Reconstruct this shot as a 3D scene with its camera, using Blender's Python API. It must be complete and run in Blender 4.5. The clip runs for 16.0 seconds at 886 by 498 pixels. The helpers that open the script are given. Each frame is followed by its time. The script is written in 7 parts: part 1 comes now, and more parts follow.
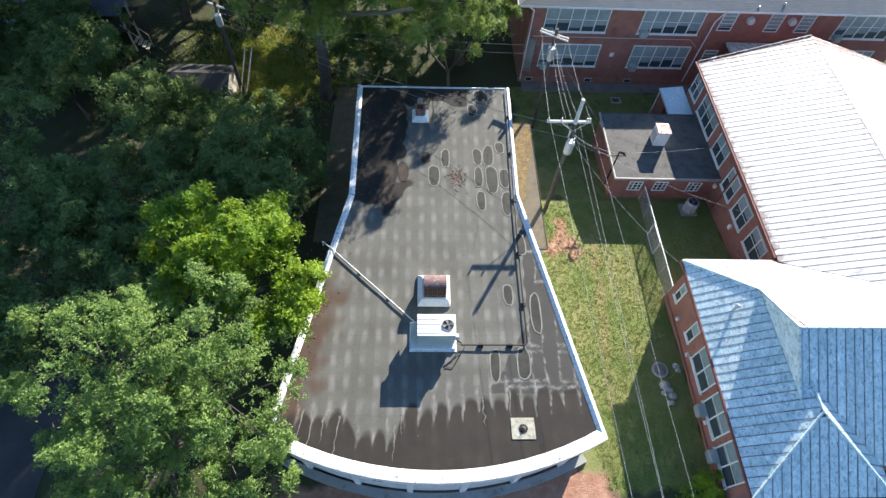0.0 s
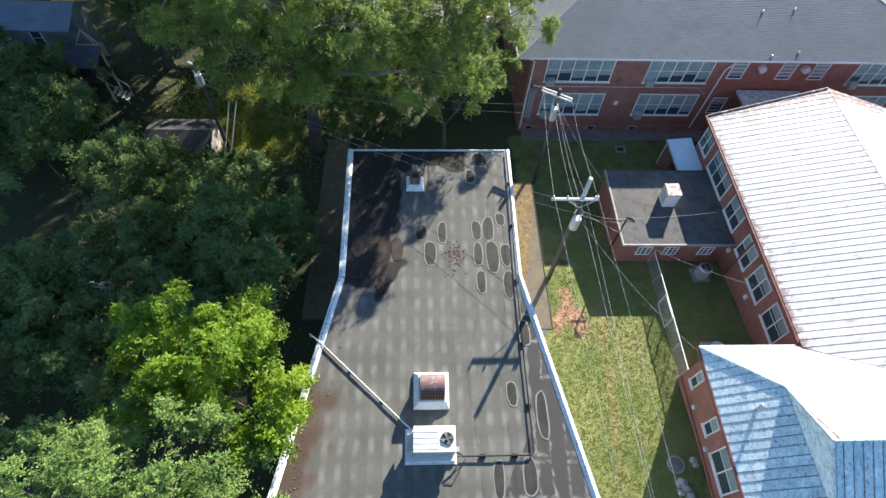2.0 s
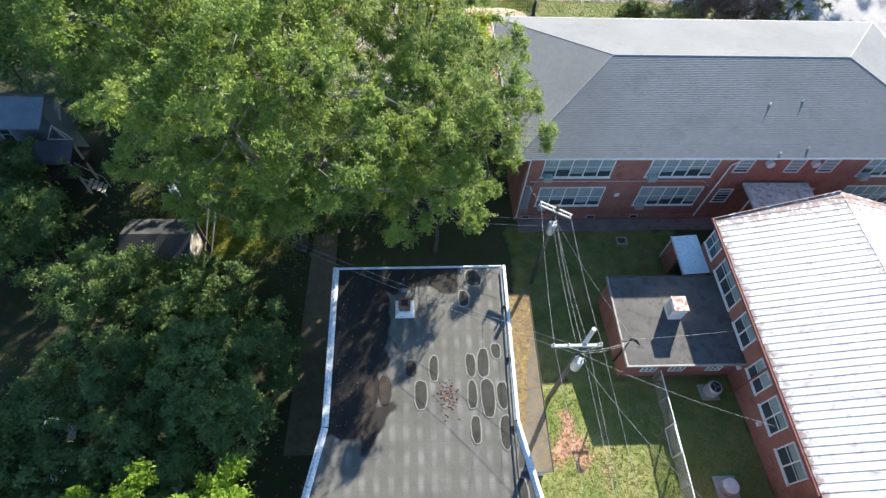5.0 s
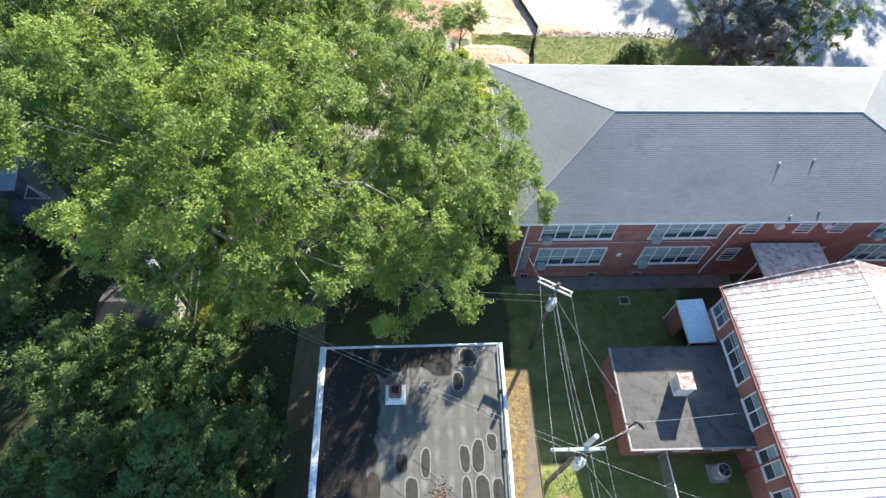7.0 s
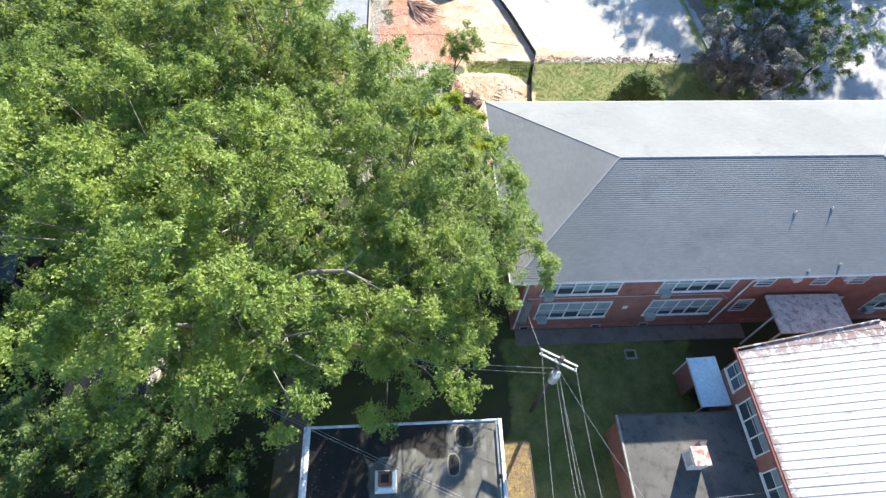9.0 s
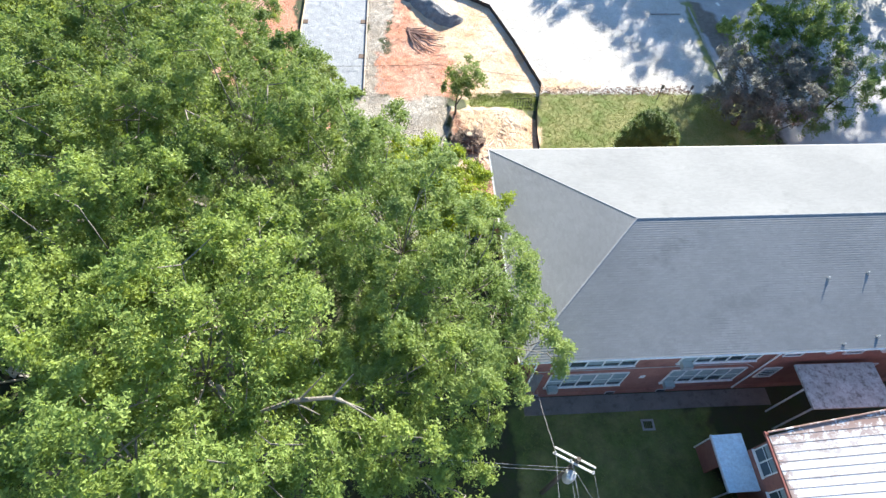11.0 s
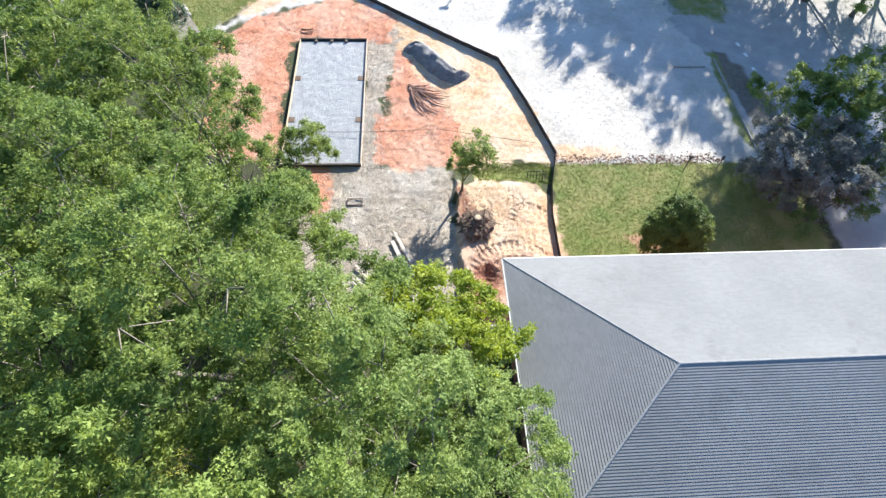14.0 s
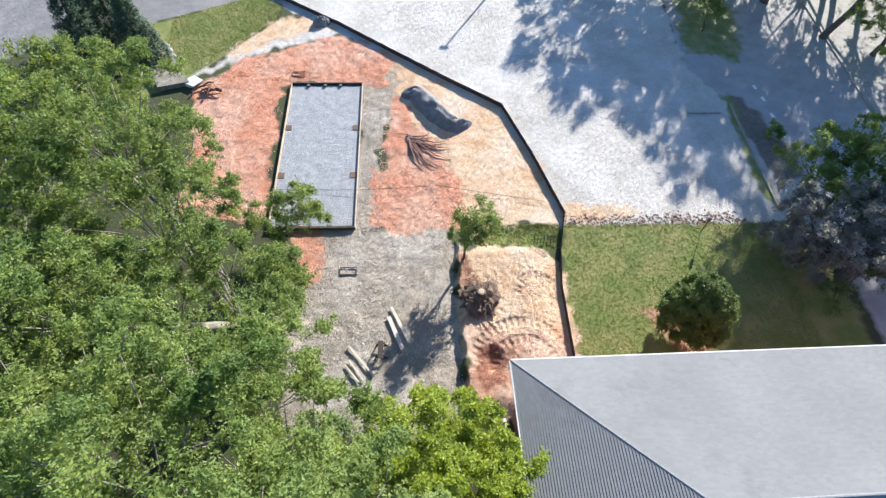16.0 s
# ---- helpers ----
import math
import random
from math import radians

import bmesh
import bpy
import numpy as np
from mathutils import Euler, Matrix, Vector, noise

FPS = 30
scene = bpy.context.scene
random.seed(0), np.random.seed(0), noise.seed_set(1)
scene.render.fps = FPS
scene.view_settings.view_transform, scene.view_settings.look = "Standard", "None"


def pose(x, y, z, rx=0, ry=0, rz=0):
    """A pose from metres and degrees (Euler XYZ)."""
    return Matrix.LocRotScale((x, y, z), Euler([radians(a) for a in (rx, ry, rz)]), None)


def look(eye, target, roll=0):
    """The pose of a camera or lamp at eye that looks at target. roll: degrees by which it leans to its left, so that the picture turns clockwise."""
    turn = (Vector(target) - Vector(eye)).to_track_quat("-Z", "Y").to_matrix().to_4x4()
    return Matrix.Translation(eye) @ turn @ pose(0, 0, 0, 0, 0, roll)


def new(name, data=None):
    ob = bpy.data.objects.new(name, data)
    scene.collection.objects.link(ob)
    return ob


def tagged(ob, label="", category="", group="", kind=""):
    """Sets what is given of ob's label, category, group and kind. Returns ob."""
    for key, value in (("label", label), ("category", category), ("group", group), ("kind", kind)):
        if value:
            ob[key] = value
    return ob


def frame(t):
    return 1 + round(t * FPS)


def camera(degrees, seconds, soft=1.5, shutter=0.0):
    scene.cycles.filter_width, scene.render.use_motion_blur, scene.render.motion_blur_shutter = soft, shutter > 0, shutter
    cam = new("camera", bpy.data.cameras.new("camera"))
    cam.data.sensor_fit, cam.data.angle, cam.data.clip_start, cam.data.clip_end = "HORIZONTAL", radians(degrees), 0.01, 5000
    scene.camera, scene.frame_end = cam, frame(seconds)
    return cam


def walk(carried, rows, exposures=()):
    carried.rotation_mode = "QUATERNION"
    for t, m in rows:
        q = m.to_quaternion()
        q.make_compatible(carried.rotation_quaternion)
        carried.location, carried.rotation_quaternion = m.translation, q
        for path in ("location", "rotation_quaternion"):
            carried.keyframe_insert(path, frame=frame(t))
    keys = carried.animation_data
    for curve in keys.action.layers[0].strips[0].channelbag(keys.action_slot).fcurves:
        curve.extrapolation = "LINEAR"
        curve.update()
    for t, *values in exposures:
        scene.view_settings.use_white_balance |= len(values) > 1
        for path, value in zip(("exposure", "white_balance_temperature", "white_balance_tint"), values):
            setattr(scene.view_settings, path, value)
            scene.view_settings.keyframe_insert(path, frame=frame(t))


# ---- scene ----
cam = camera(78.7, 16.0, soft=1.4)
PATH = [
    (0, (-0.178, -0.903, 29.818), (-0.08, 0.164, 28.129), 5.1),
    (0.5, (-0.173, 0.307, 29.812), (-0.074, 1.375, 28.124), 5.0),
    (1, (-0.167, 1.517, 29.872), (-0.063, 2.586, 28.185), 5.0),
    (1.5, (-0.116, 2.709, 30.039), (-0.014, 3.781, 28.353), 4.9),
    (2, (-0.087, 3.898, 30.29), (0.02, 4.972, 28.606), 4.9),
    (2.5, (-0.07, 5.091, 30.557), (0.04, 6.166, 28.874), 5.0),
    (3, (-0.018, 6.24, 30.873), (0.095, 7.32, 29.192), 4.9),
    (3.5, (0.046, 7.336, 31.217), (0.163, 8.42, 29.54), 5.0),
    (4, (0.146, 8.402, 31.586), (0.262, 9.491, 29.912), 4.9),
    (6.5, (0.66, 13.781, 32.876), (0.778, 14.883, 31.211), 4.8),
    (7, (0.805, 14.807, 33.074), (0.922, 15.911, 31.411), 4.8),
    (7.5, (0.942, 15.805, 33.113), (1.058, 16.911, 31.451), 4.7),
    (8, (1.062, 16.802, 33.062), (1.184, 17.91, 31.401), 4.6),
    (10.5, (1.345, 22.304, 33.11), (1.466, 23.411, 31.449), 4.3),
    (11, (1.381, 23.551, 33.102), (1.501, 24.658, 31.441), 4.1),
    (11.5, (1.429, 24.832, 33.076), (1.546, 25.94, 31.415), 4.0),
    (12, (1.429, 26.2, 33.054), (1.545, 27.308, 31.393), 4.0),
    (12.5, (1.417, 27.613, 33.071), (1.534, 28.722, 31.41), 4.1),
    (13, (1.417, 29.034, 33.095), (1.535, 30.144, 31.436), 4.1),
    (13.5, (1.423, 30.462, 33.145), (1.54, 31.572, 31.486), 4.1),
    (14, (1.453, 31.968, 33.21), (1.569, 33.078, 31.551), 4.0),
    (14.5, (1.462, 33.477, 33.245), (1.58, 34.589, 31.586), 4.0),
    (15, (1.541, 34.935, 33.35), (1.657, 36.048, 31.693), 4.0),
    (15.5, (1.578, 36.427, 33.445), (1.696, 37.541, 31.788), 4.1),
    (16, (1.584, 37.945, 33.506), (1.705, 39.06, 31.85), 4.2),
]
walk(cam, [(t, look(eye, target, roll)) for t, eye, target, roll in PATH], exposures=[(0, 1.55, 6150, 10), (4, 1.6, 6150, 10), (7, 1.95, 6180, 9), (11, 1.97, 6170, 9), (13.5, 1.83, 6080, 10), (16, 1.46, 6000, 12)])

# ---- light ----
SUN_EL, SUN_AZ = 23.2, 29.9          # degrees above the horizon; degrees from +y towards +x
world = bpy.data.worlds.new("sky")
scene.world = world
world.use_nodes = True
wn = world.node_tree.nodes
sky = wn.new("ShaderNodeTexSky")
sky.sky_type, sky.sun_disc = "NISHITA", False
sky.sun_elevation, sky.sun_rotation = radians(SUN_EL), radians(SUN_AZ)
sky.dust_density, sky.ozone_density = 0.1, 3.5
world.node_tree.links.new(sky.outputs[0], wn["Background"].inputs[0])
wn["Background"].inputs[1].default_value = 0.088
sun = new("sun", bpy.data.lights.new("sun", "SUN"))
sun.data.energy, sun.data.angle, sun.data.color = 5.0, radians(0.53), (1.0, 0.91, 0.77)
sun.matrix_world = look((0, 0, 60), (-math.sin(radians(SUN_AZ)), -math.cos(radians(SUN_AZ)), 60 - math.tan(radians(SUN_EL))))


# ---- materials ----
def mat(name, c1, c2, rough=0.8, scale=1.0, fine=14.0, metal=0.0, bump=0.25, dist=0.02, spec=0.3, c3=None, amount3=0.5, island=0.0, rand=0.0, stretch=(1, 1, 1)):
    """A surface: two colours mixed by coarse and fine noise, stains of a third colour, fine relief, and variation between pieces."""
    m = bpy.data.materials.new(name)
    m.use_nodes = True
    n, l = m.node_tree.nodes, m.node_tree.links
    b = n["Principled BSDF"]
    b.inputs["Metallic"].default_value = metal
    b.inputs["Specular IOR Level"].default_value = spec
    geo = n.new("ShaderNodeNewGeometry")
    mp = n.new("ShaderNodeMapping")
    mp.inputs["Scale"].default_value = stretch
    l.new(geo.outputs["Position"], mp.inputs[0])

    def noisy(sc, detail=4.0, rough_=0.6):
        t = n.new("ShaderNodeTexNoise")
        t.inputs["Scale"].default_value, t.inputs["Detail"].default_value, t.inputs["Roughness"].default_value = sc, detail, rough_
        l.new(mp.outputs[0], t.inputs["Vector"])
        return t.outputs["Fac"]

    def blend(fac, a, c):
        x = n.new("ShaderNodeMix")
        x.data_type = "RGBA"
        for sock, val in ((x.inputs["Factor"], fac), (x.inputs[6], a), (x.inputs[7], c)):
            if hasattr(val, "links"):
                l.new(val, sock)
            else:
                sock.default_value = (*val, 1) if isinstance(val, tuple) else val
        return x.outputs[2]

    def ramp(fac, lo, hi):
        r = n.new("ShaderNodeMapRange")
        r.inputs["From Min"].default_value, r.inputs["From Max"].default_value = lo, hi
        l.new(fac, r.inputs["Value"])
        return r.outputs[0]

    big, small = noisy(scale), noisy(fine, 5.0, 0.7)
    col = blend(ramp(big, 0.35, 0.65), c1, c2)
    if c3:
        col = blend(ramp(noisy(scale * 2.3, 6.0, 0.75), 0.62 - 0.2 * amount3, 0.72 - 0.1 * amount3), col, c3)
    h = n.new("ShaderNodeHueSaturation")
    v = n.new("ShaderNodeMath")
    v.operation = "MULTIPLY_ADD"
    l.new(ramp(small, 0.3, 0.7), v.inputs[0])
    v.inputs[1].default_value, v.inputs[2].default_value = 0.35, 0.82
    value = v.outputs[0]
    for amount, node, out in ((island, geo, "Random Per Island"), (rand, None, "Random")):
        if amount:
            node = node or n.new("ShaderNodeObjectInfo")
            k = n.new("ShaderNodeMath")
            k.operation = "MULTIPLY_ADD"
            l.new(node.outputs[out], k.inputs[0])
            k.inputs[1].default_value, k.inputs[2].default_value = amount, 1 - amount / 2
            q = n.new("ShaderNodeMath")
            q.operation = "MULTIPLY"
            l.new(value, q.inputs[0]), l.new(k.outputs[0], q.inputs[1])
            value = q.outputs[0]
    l.new(value, h.inputs["Value"])
    l.new(col, h.inputs["Color"])
    l.new(h.outputs[0], b.inputs["Base Color"])
    rr = n.new("ShaderNodeMapRange")
    l.new(small, rr.inputs["Value"])
    rr.inputs["To Min"].default_value, rr.inputs["To Max"].default_value = max(0.03, rough - 0.12), min(1, rough + 0.12)
    l.new(rr.outputs[0], b.inputs["Roughness"])
    bp = n.new("ShaderNodeBump")
    bp.inputs["Strength"].default_value, bp.inputs["Distance"].default_value = bump, dist
    l.new(small, bp.inputs["Height"])
    l.new(bp.outputs[0], b.inputs["Normal"])
    return m


def leaf_mat(name, c1, c2, glow=0.4):
    """Leaves: a gloss of their own, light passing through, hue and value varying by clump and leaf."""
    m = mat(name, c1, c2, rough=0.6, scale=0.5, fine=2.0, bump=0.0, spec=0.2, island=0.12)
    n, l = m.node_tree.nodes, m.node_tree.links
    b = n["Principled BSDF"]
    col = b.inputs["Base Color"].links[0].from_socket
    tr = n.new("ShaderNodeBsdfTranslucent")
    g = n.new("ShaderNodeHueSaturation")
    g.inputs["Hue"].default_value, g.inputs["Saturation"].default_value, g.inputs["Value"].default_value = 0.485, 1.15, 1.5
    l.new(col, g.inputs["Color"]), l.new(g.outputs[0], tr.inputs["Color"])
    mx = n.new("ShaderNodeMixShader")
    mx.inputs[0].default_value = glow
    l.new(b.outputs[0], mx.inputs[1]), l.new(tr.outputs[0], mx.inputs[2])
    l.new(mx.outputs[0], n["Material Output"].inputs["Surface"])
    return m


def glass_mat(name, tint=(0.05, 0.07, 0.08)):
    m = bpy.data.materials.new(name)
    m.use_nodes = True
    b = m.node_tree.nodes["Principled BSDF"]
    b.inputs["Base Color"].default_value = (*tint, 1)
    b.inputs["Roughness"].default_value = 0.06
    b.inputs["Specular IOR Level"].default_value = 0.8
    return m


M_BRICK = mat("brick", (0.275, 0.125, 0.098), (0.345, 0.165, 0.13), 0.85, 0.7, 22, c3=(0.22, 0.098, 0.078), rand=0.25)
M_WHITE = mat("white_paint", (0.78, 0.78, 0.76), (0.70, 0.70, 0.68), 0.5, 1.5, 12, c3=(0.5, 0.48, 0.44), amount3=0.2, bump=0.1)
M_EDGE = mat("white_edge_metal", (0.80, 0.80, 0.78), (0.68, 0.69, 0.68), 0.45, 2.6, 9, c3=(0.20, 0.17, 0.14), amount3=0.42, bump=0.15)
M_SHINGLE = mat("grey_shingle", (0.20, 0.207, 0.209), (0.235, 0.242, 0.243), 0.93, 0.15, 30, c3=(0.19, 0.196, 0.198), amount3=0.3, bump=0.5, dist=0.012, island=0.09, spec=0.12)
M_METAL = mat("silver_roof_metal", (0.60, 0.585, 0.57), (0.72, 0.71, 0.695), 0.55, 0.9, 9, c3=(0.38, 0.33, 0.30), amount3=0.42, bump=0.1, spec=0.5, rand=0.12, stretch=(0.5, 1.4, 1))
M_BLUE = mat("weathered_roof_metal", (0.50, 0.64, 0.65), (0.73, 0.83, 0.835), 0.36, 2.6, 9, c3=(0.20, 0.27, 0.285), amount3=0.52, bump=0.15, spec=0.6, rand=0.16, stretch=(1.3, 0.8, 1))
def verge_stains(m):
    """Peeling red-brown patches along the ridge and the north verge of the silver roof."""
    n, l = m.node_tree.nodes, m.node_tree.links
    b = n["Principled BSDF"]
    col = b.inputs["Base Color"].links[0].from_socket
    geo = n.new("ShaderNodeNewGeometry")
    sep = n.new("ShaderNodeSeparateXYZ")
    l.new(geo.outputs["Position"], sep.inputs[0])
    t = n.new("ShaderNodeTexNoise")
    t.inputs["Scale"].default_value, t.inputs["Detail"].default_value, t.inputs["Roughness"].default_value = 3.0, 6.0, 0.7
    l.new(geo.outputs["Position"], t.inputs["Vector"])

    def span(v, lo, hi):
        r = n.new("ShaderNodeMapRange")
        r.inputs["From Min"].default_value, r.inputs["From Max"].default_value = lo, hi
        l.new(v, r.inputs["Value"])
        return r.outputs[0]

    def op(kind, a, c):
        k = n.new("ShaderNodeMath")
        k.operation = kind
        for sock, v in zip(k.inputs, (a, c)):
            if isinstance(v, (int, float)):
                sock.default_value = v
            else:
                l.new(v, sock)
        return k.outputs[0]
    zone = op("MAXIMUM", span(sep.outputs[1], 28.2, 30.4), op("MULTIPLY", span(op("ABSOLUTE", op("SUBTRACT", sep.outputs[0], 26.75), 0), 1.6, 0.1), 0.6))
    zone = op("MAXIMUM", zone, span(sep.outputs[0], 20.3, 19.4))
    fac = op("MULTIPLY", span(op("ADD", t.outputs["Fac"], op("MULTIPLY", zone, 0.2)), 0.6, 0.67), zone)
    x = n.new("ShaderNodeMix")
    x.data_type = "RGBA"
    l.new(fac, x.inputs["Factor"]), l.new(col, x.inputs[6])
    x.inputs[7].default_value = (0.25, 0.155, 0.125, 1)
    l.new(x.outputs[2], b.inputs["Base Color"])


verge_stains(M_METAL)
M_TRUNK = mat("bark", (0.085, 0.07, 0.058), (0.13, 0.11, 0.09), 0.9, 1.2, 9, bump=0.8, dist=0.05)
M_LIMB = mat("pale_bark", (0.15, 0.135, 0.112), (0.235, 0.215, 0.18), 0.9, 1.5, 9, bump=0.6, dist=0.03)
M_LEAF = leaf_mat("oak_leaves", (0.136, 0.202, 0.052), (0.26, 0.33, 0.088))
M_LIME = leaf_mat("lime_leaves", (0.125, 0.22, 0.024), (0.235, 0.335, 0.04))
M_LIGHTLIME = leaf_mat("sunlit_lime_leaves", (0.185, 0.25, 0.036), (0.285, 0.345, 0.055))
M_OLIVE = leaf_mat("pale_leaves", (0.155, 0.225, 0.067), (0.24, 0.307, 0.098))
M_PALE = leaf_mat("pale_oak_leaves", (0.11, 0.19, 0.05), (0.21, 0.295, 0.08), 0.27)
M_DEEP = leaf_mat("deep_green_leaves", (0.107, 0.17, 0.048), (0.22, 0.28, 0.078))
M_DARK = leaf_mat("dark_leaves", (0.108, 0.172, 0.060), (0.168, 0.235, 0.086))
M_GREYLEAF = leaf_mat("dusky_leaves", (0.15, 0.155, 0.125), (0.225, 0.225, 0.19), 0.15)
M_CONE = leaf_mat("conifer_needles", (0.05, 0.09, 0.05), (0.08, 0.12, 0.07), 0.1)
M_CEDAR = leaf_mat("cedar_sprays", (0.085, 0.135, 0.035), (0.16, 0.215, 0.052), 0.24)
M_SEAM = mat("stained_seam", (0.26, 0.21, 0.18), (0.40, 0.36, 0.33), 0.6, 2, 10, c3=(0.20, 0.11, 0.08), amount3=0.6, bump=0.1)
M_BSEAM = mat("grimy_seam", (0.24, 0.28, 0.29), (0.42, 0.46, 0.47), 0.6, 2, 10, c3=(0.14, 0.14, 0.14), amount3=0.6, bump=0.1)
M_GLASS = glass_mat("window_glass")
M_CONC = mat("concrete", (0.30, 0.29, 0.27), (0.37, 0.36, 0.34), 0.9, 0.8, 18, c3=(0.2, 0.2, 0.17), amount3=0.4)
M_ASPH = mat("asphalt", (0.05, 0.05, 0.052), (0.075, 0.073, 0.07), 0.9, 0.5, 30, bump=0.5)
M_STEEL = mat("galvanised_steel", (0.45, 0.46, 0.47), (0.55, 0.56, 0.57), 0.45, 2, 14, metal=0.6, bump=0.1)
M_POLE = mat("weathered_pole_wood", (0.075, 0.062, 0.052), (0.115, 0.098, 0.082), 0.9, 1.5, 20, bump=0.5, stretch=(1, 1, 0.15))
M_WIRE = mat("cable", (0.33, 0.335, 0.34), (0.40, 0.405, 0.41), 0.6, 1, 8)
M_BLACK = mat("black_rubber", (0.02, 0.02, 0.02), (0.035, 0.035, 0.035), 0.7, 2, 14)
M_RUST = mat("rusty_metal", (0.22, 0.08, 0.045), (0.32, 0.15, 0.09), 0.8, 3, 18, c3=(0.5, 0.45, 0.4), amount3=0.2)
M_RED = mat("faded_red_sheet", (0.15, 0.085, 0.08), (0.21, 0.13, 0.125), 0.5, 2.5, 14, c3=(0.34, 0.31, 0.30), amount3=0.45)
M_SAGE = mat("grey_green_enamel", (0.33, 0.38, 0.36), (0.40, 0.44, 0.42), 0.4, 1.2, 8, bump=0.06)
M_BEIGE = mat("beige_enamel", (0.56, 0.57, 0.55), (0.62, 0.63, 0.61), 0.4, 1.2, 8, bump=0.06)
M_WOOD = mat("sawn_timber", (0.42, 0.32, 0.20), (0.55, 0.45, 0.31), 0.75, 2, 16)
M_WALLP = mat("pale_painted_masonry", (0.60, 0.62, 0.63), (0.54, 0.56, 0.58), 0.75, 1.2, 14, c3=(0.35, 0.35, 0.34), amount3=0.35)


# ---- building helpers ----
def part(name, bm, material, parent=None, label="", smooth=False):
    """Links a bmesh as one mesh object under a thing or part."""
    me = bpy.data.meshes.new(name)
    bm.to_mesh(me)
    bm.free()
    me.materials.append(material)
    if smooth:
        me.polygons.foreach_set("use_smooth", [True] * len(me.polygons))
    ob = new(name, me)
    ob.parent = parent
    if label:
        tagged(ob, label)
    return ob


def thing(name, label, category, group="", kind="", at=(0, 0, 0), turn=0.0):
    ob = tagged(new(name), label, category, group, kind)
    ob.empty_display_size = 0.3
    ob.matrix_world = pose(*at, 0, 0, turn)
    return ob


def box(bm, x0, x1, y0, y1, z0, z1, bevel=0.0):
    vs = [bm.verts.new((x, y, z)) for z in (z0, z1) for x, y in ((x0, y0), (x1, y0), (x1, y1), (x0, y1))]
    fs = [bm.faces.new([vs[i] for i in f]) for f in ((3, 2, 1, 0), (4, 5, 6, 7), (0, 1, 5, 4), (1, 2, 6, 5), (2, 3, 7, 6), (3, 0, 4, 7))]
    if bevel:
        bmesh.ops.bevel(bm, geom=list({e for f in fs for e in f.edges}), offset=bevel, segments=2, affect="EDGES", clamp_overlap=True)
    return bm


def B(*a, **k):
    return box(bmesh.new(), *a, **k)


def prism(bm, pts, z0, z1):
    """An upright prism over a counter-clockwise outline."""
    lo, hi = [bm.verts.new((x, y, z0)) for x, y in pts], [bm.verts.new((x, y, z1)) for x, y in pts]
    bm.faces.new(hi), bm.faces.new(lo[::-1])
    for i in range(len(pts)):
        j = (i + 1) % len(pts)
        bm.faces.new((lo[i], lo[j], hi[j], hi[i]))
    return bm


def slab(bm, pts, thick):
    """A flat plate of any slope: its upper outline, and a thickness straight down."""
    hi = [bm.verts.new(p) for p in pts]
    lo = [bm.verts.new((p[0], p[1], p[2] - thick)) for p in pts]
    bm.faces.new(hi), bm.faces.new(lo[::-1])
    for i in range(len(pts)):
        j = (i + 1) % len(pts)
        bm.faces.new((hi[j], hi[i], lo[i], lo[j]))
    return bm


def tube(bm, pts, radii, sides=8, caps=True):
    """A round bar along points, with a radius at each."""
    pts = [Vector(p) for p in pts]
    radii = [radii] * len(pts) if isinstance(radii, (int, float)) else radii
    rings = []
    for i, p in enumerate(pts):
        d = (pts[min(i + 1, len(pts) - 1)] - pts[max(i - 1, 0)]).normalized()
        a = d.orthogonal().normalized() if abs(d.z) < 0.95 else d.cross(Vector((0, 1, 0))).normalized()
        if abs(d.z) < 0.95:
            a = d.cross(Vector((0, 0, 1))).normalized()
        c = d.cross(a)
        rings.append([bm.verts.new(p + radii[i] * (math.cos(2 * math.pi * k / sides) * a + math.sin(2 * math.pi * k / sides) * c)) for k in range(sides)])
    for r, s in zip(rings, rings[1:]):
        for k in range(sides):
            bm.faces.new((r[k], r[(k + 1) % sides], s[(k + 1) % sides], s[k]))
    if caps:
        bm.faces.new(rings[0][::-1]), bm.faces.new(rings[-1])
    return bm


def T(pts, radii, sides=8):
    return tube(bmesh.new(), pts, radii, sides)


def smoothstep(a, b, x):
    u = np.clip((x - a) / (b - a), 0, 1)
    return u * u * (3 - 2 * u)


def ground_z(y):
    """The courtyard falls away from the front of the school to the yard behind it."""
    u = min(max((32 - y) / 22, 0), 1)
    return 1.95 * (0.3 * u * u * (3 - 2 * u) + 0.7 * u)


def poly_dist(px, py, pts):
    """Distance to an outline, negative inside."""
    d, inside = np.full(px.shape, 1e9), np.zeros(px.shape, bool)
    for (ax, ay), (bx, by) in zip(pts, pts[1:] + pts[:1]):
        ex, ey = bx - ax, by - ay
        u = np.clip(((px - ax) * ex + (py - ay) * ey) / (ex * ex + ey * ey), 0, 1)
        d = np.minimum(d, np.hypot(px - ax - u * ex, py - ay - u * ey))
        if ay != by:
            inside ^= ((ay > py) != (by > py)) & (px < ex * (py - ay) / ey + ax)
    return np.where(inside, -d, d)


def bank_z(x, y):
    """The bank of dug earth beside the building site: a steep cut to the mud, a gentle fall elsewhere."""
    x, y = np.asarray(x, float), np.asarray(y, float)
    return 0.6 * smoothstep(4.8, 5.15, x + 0.12 * np.sin(3.1 * y)) * smoothstep(12.6, 9.5, x) * smoothstep(47.5, 49, y) * smoothstep(61.8, 59.5, y)


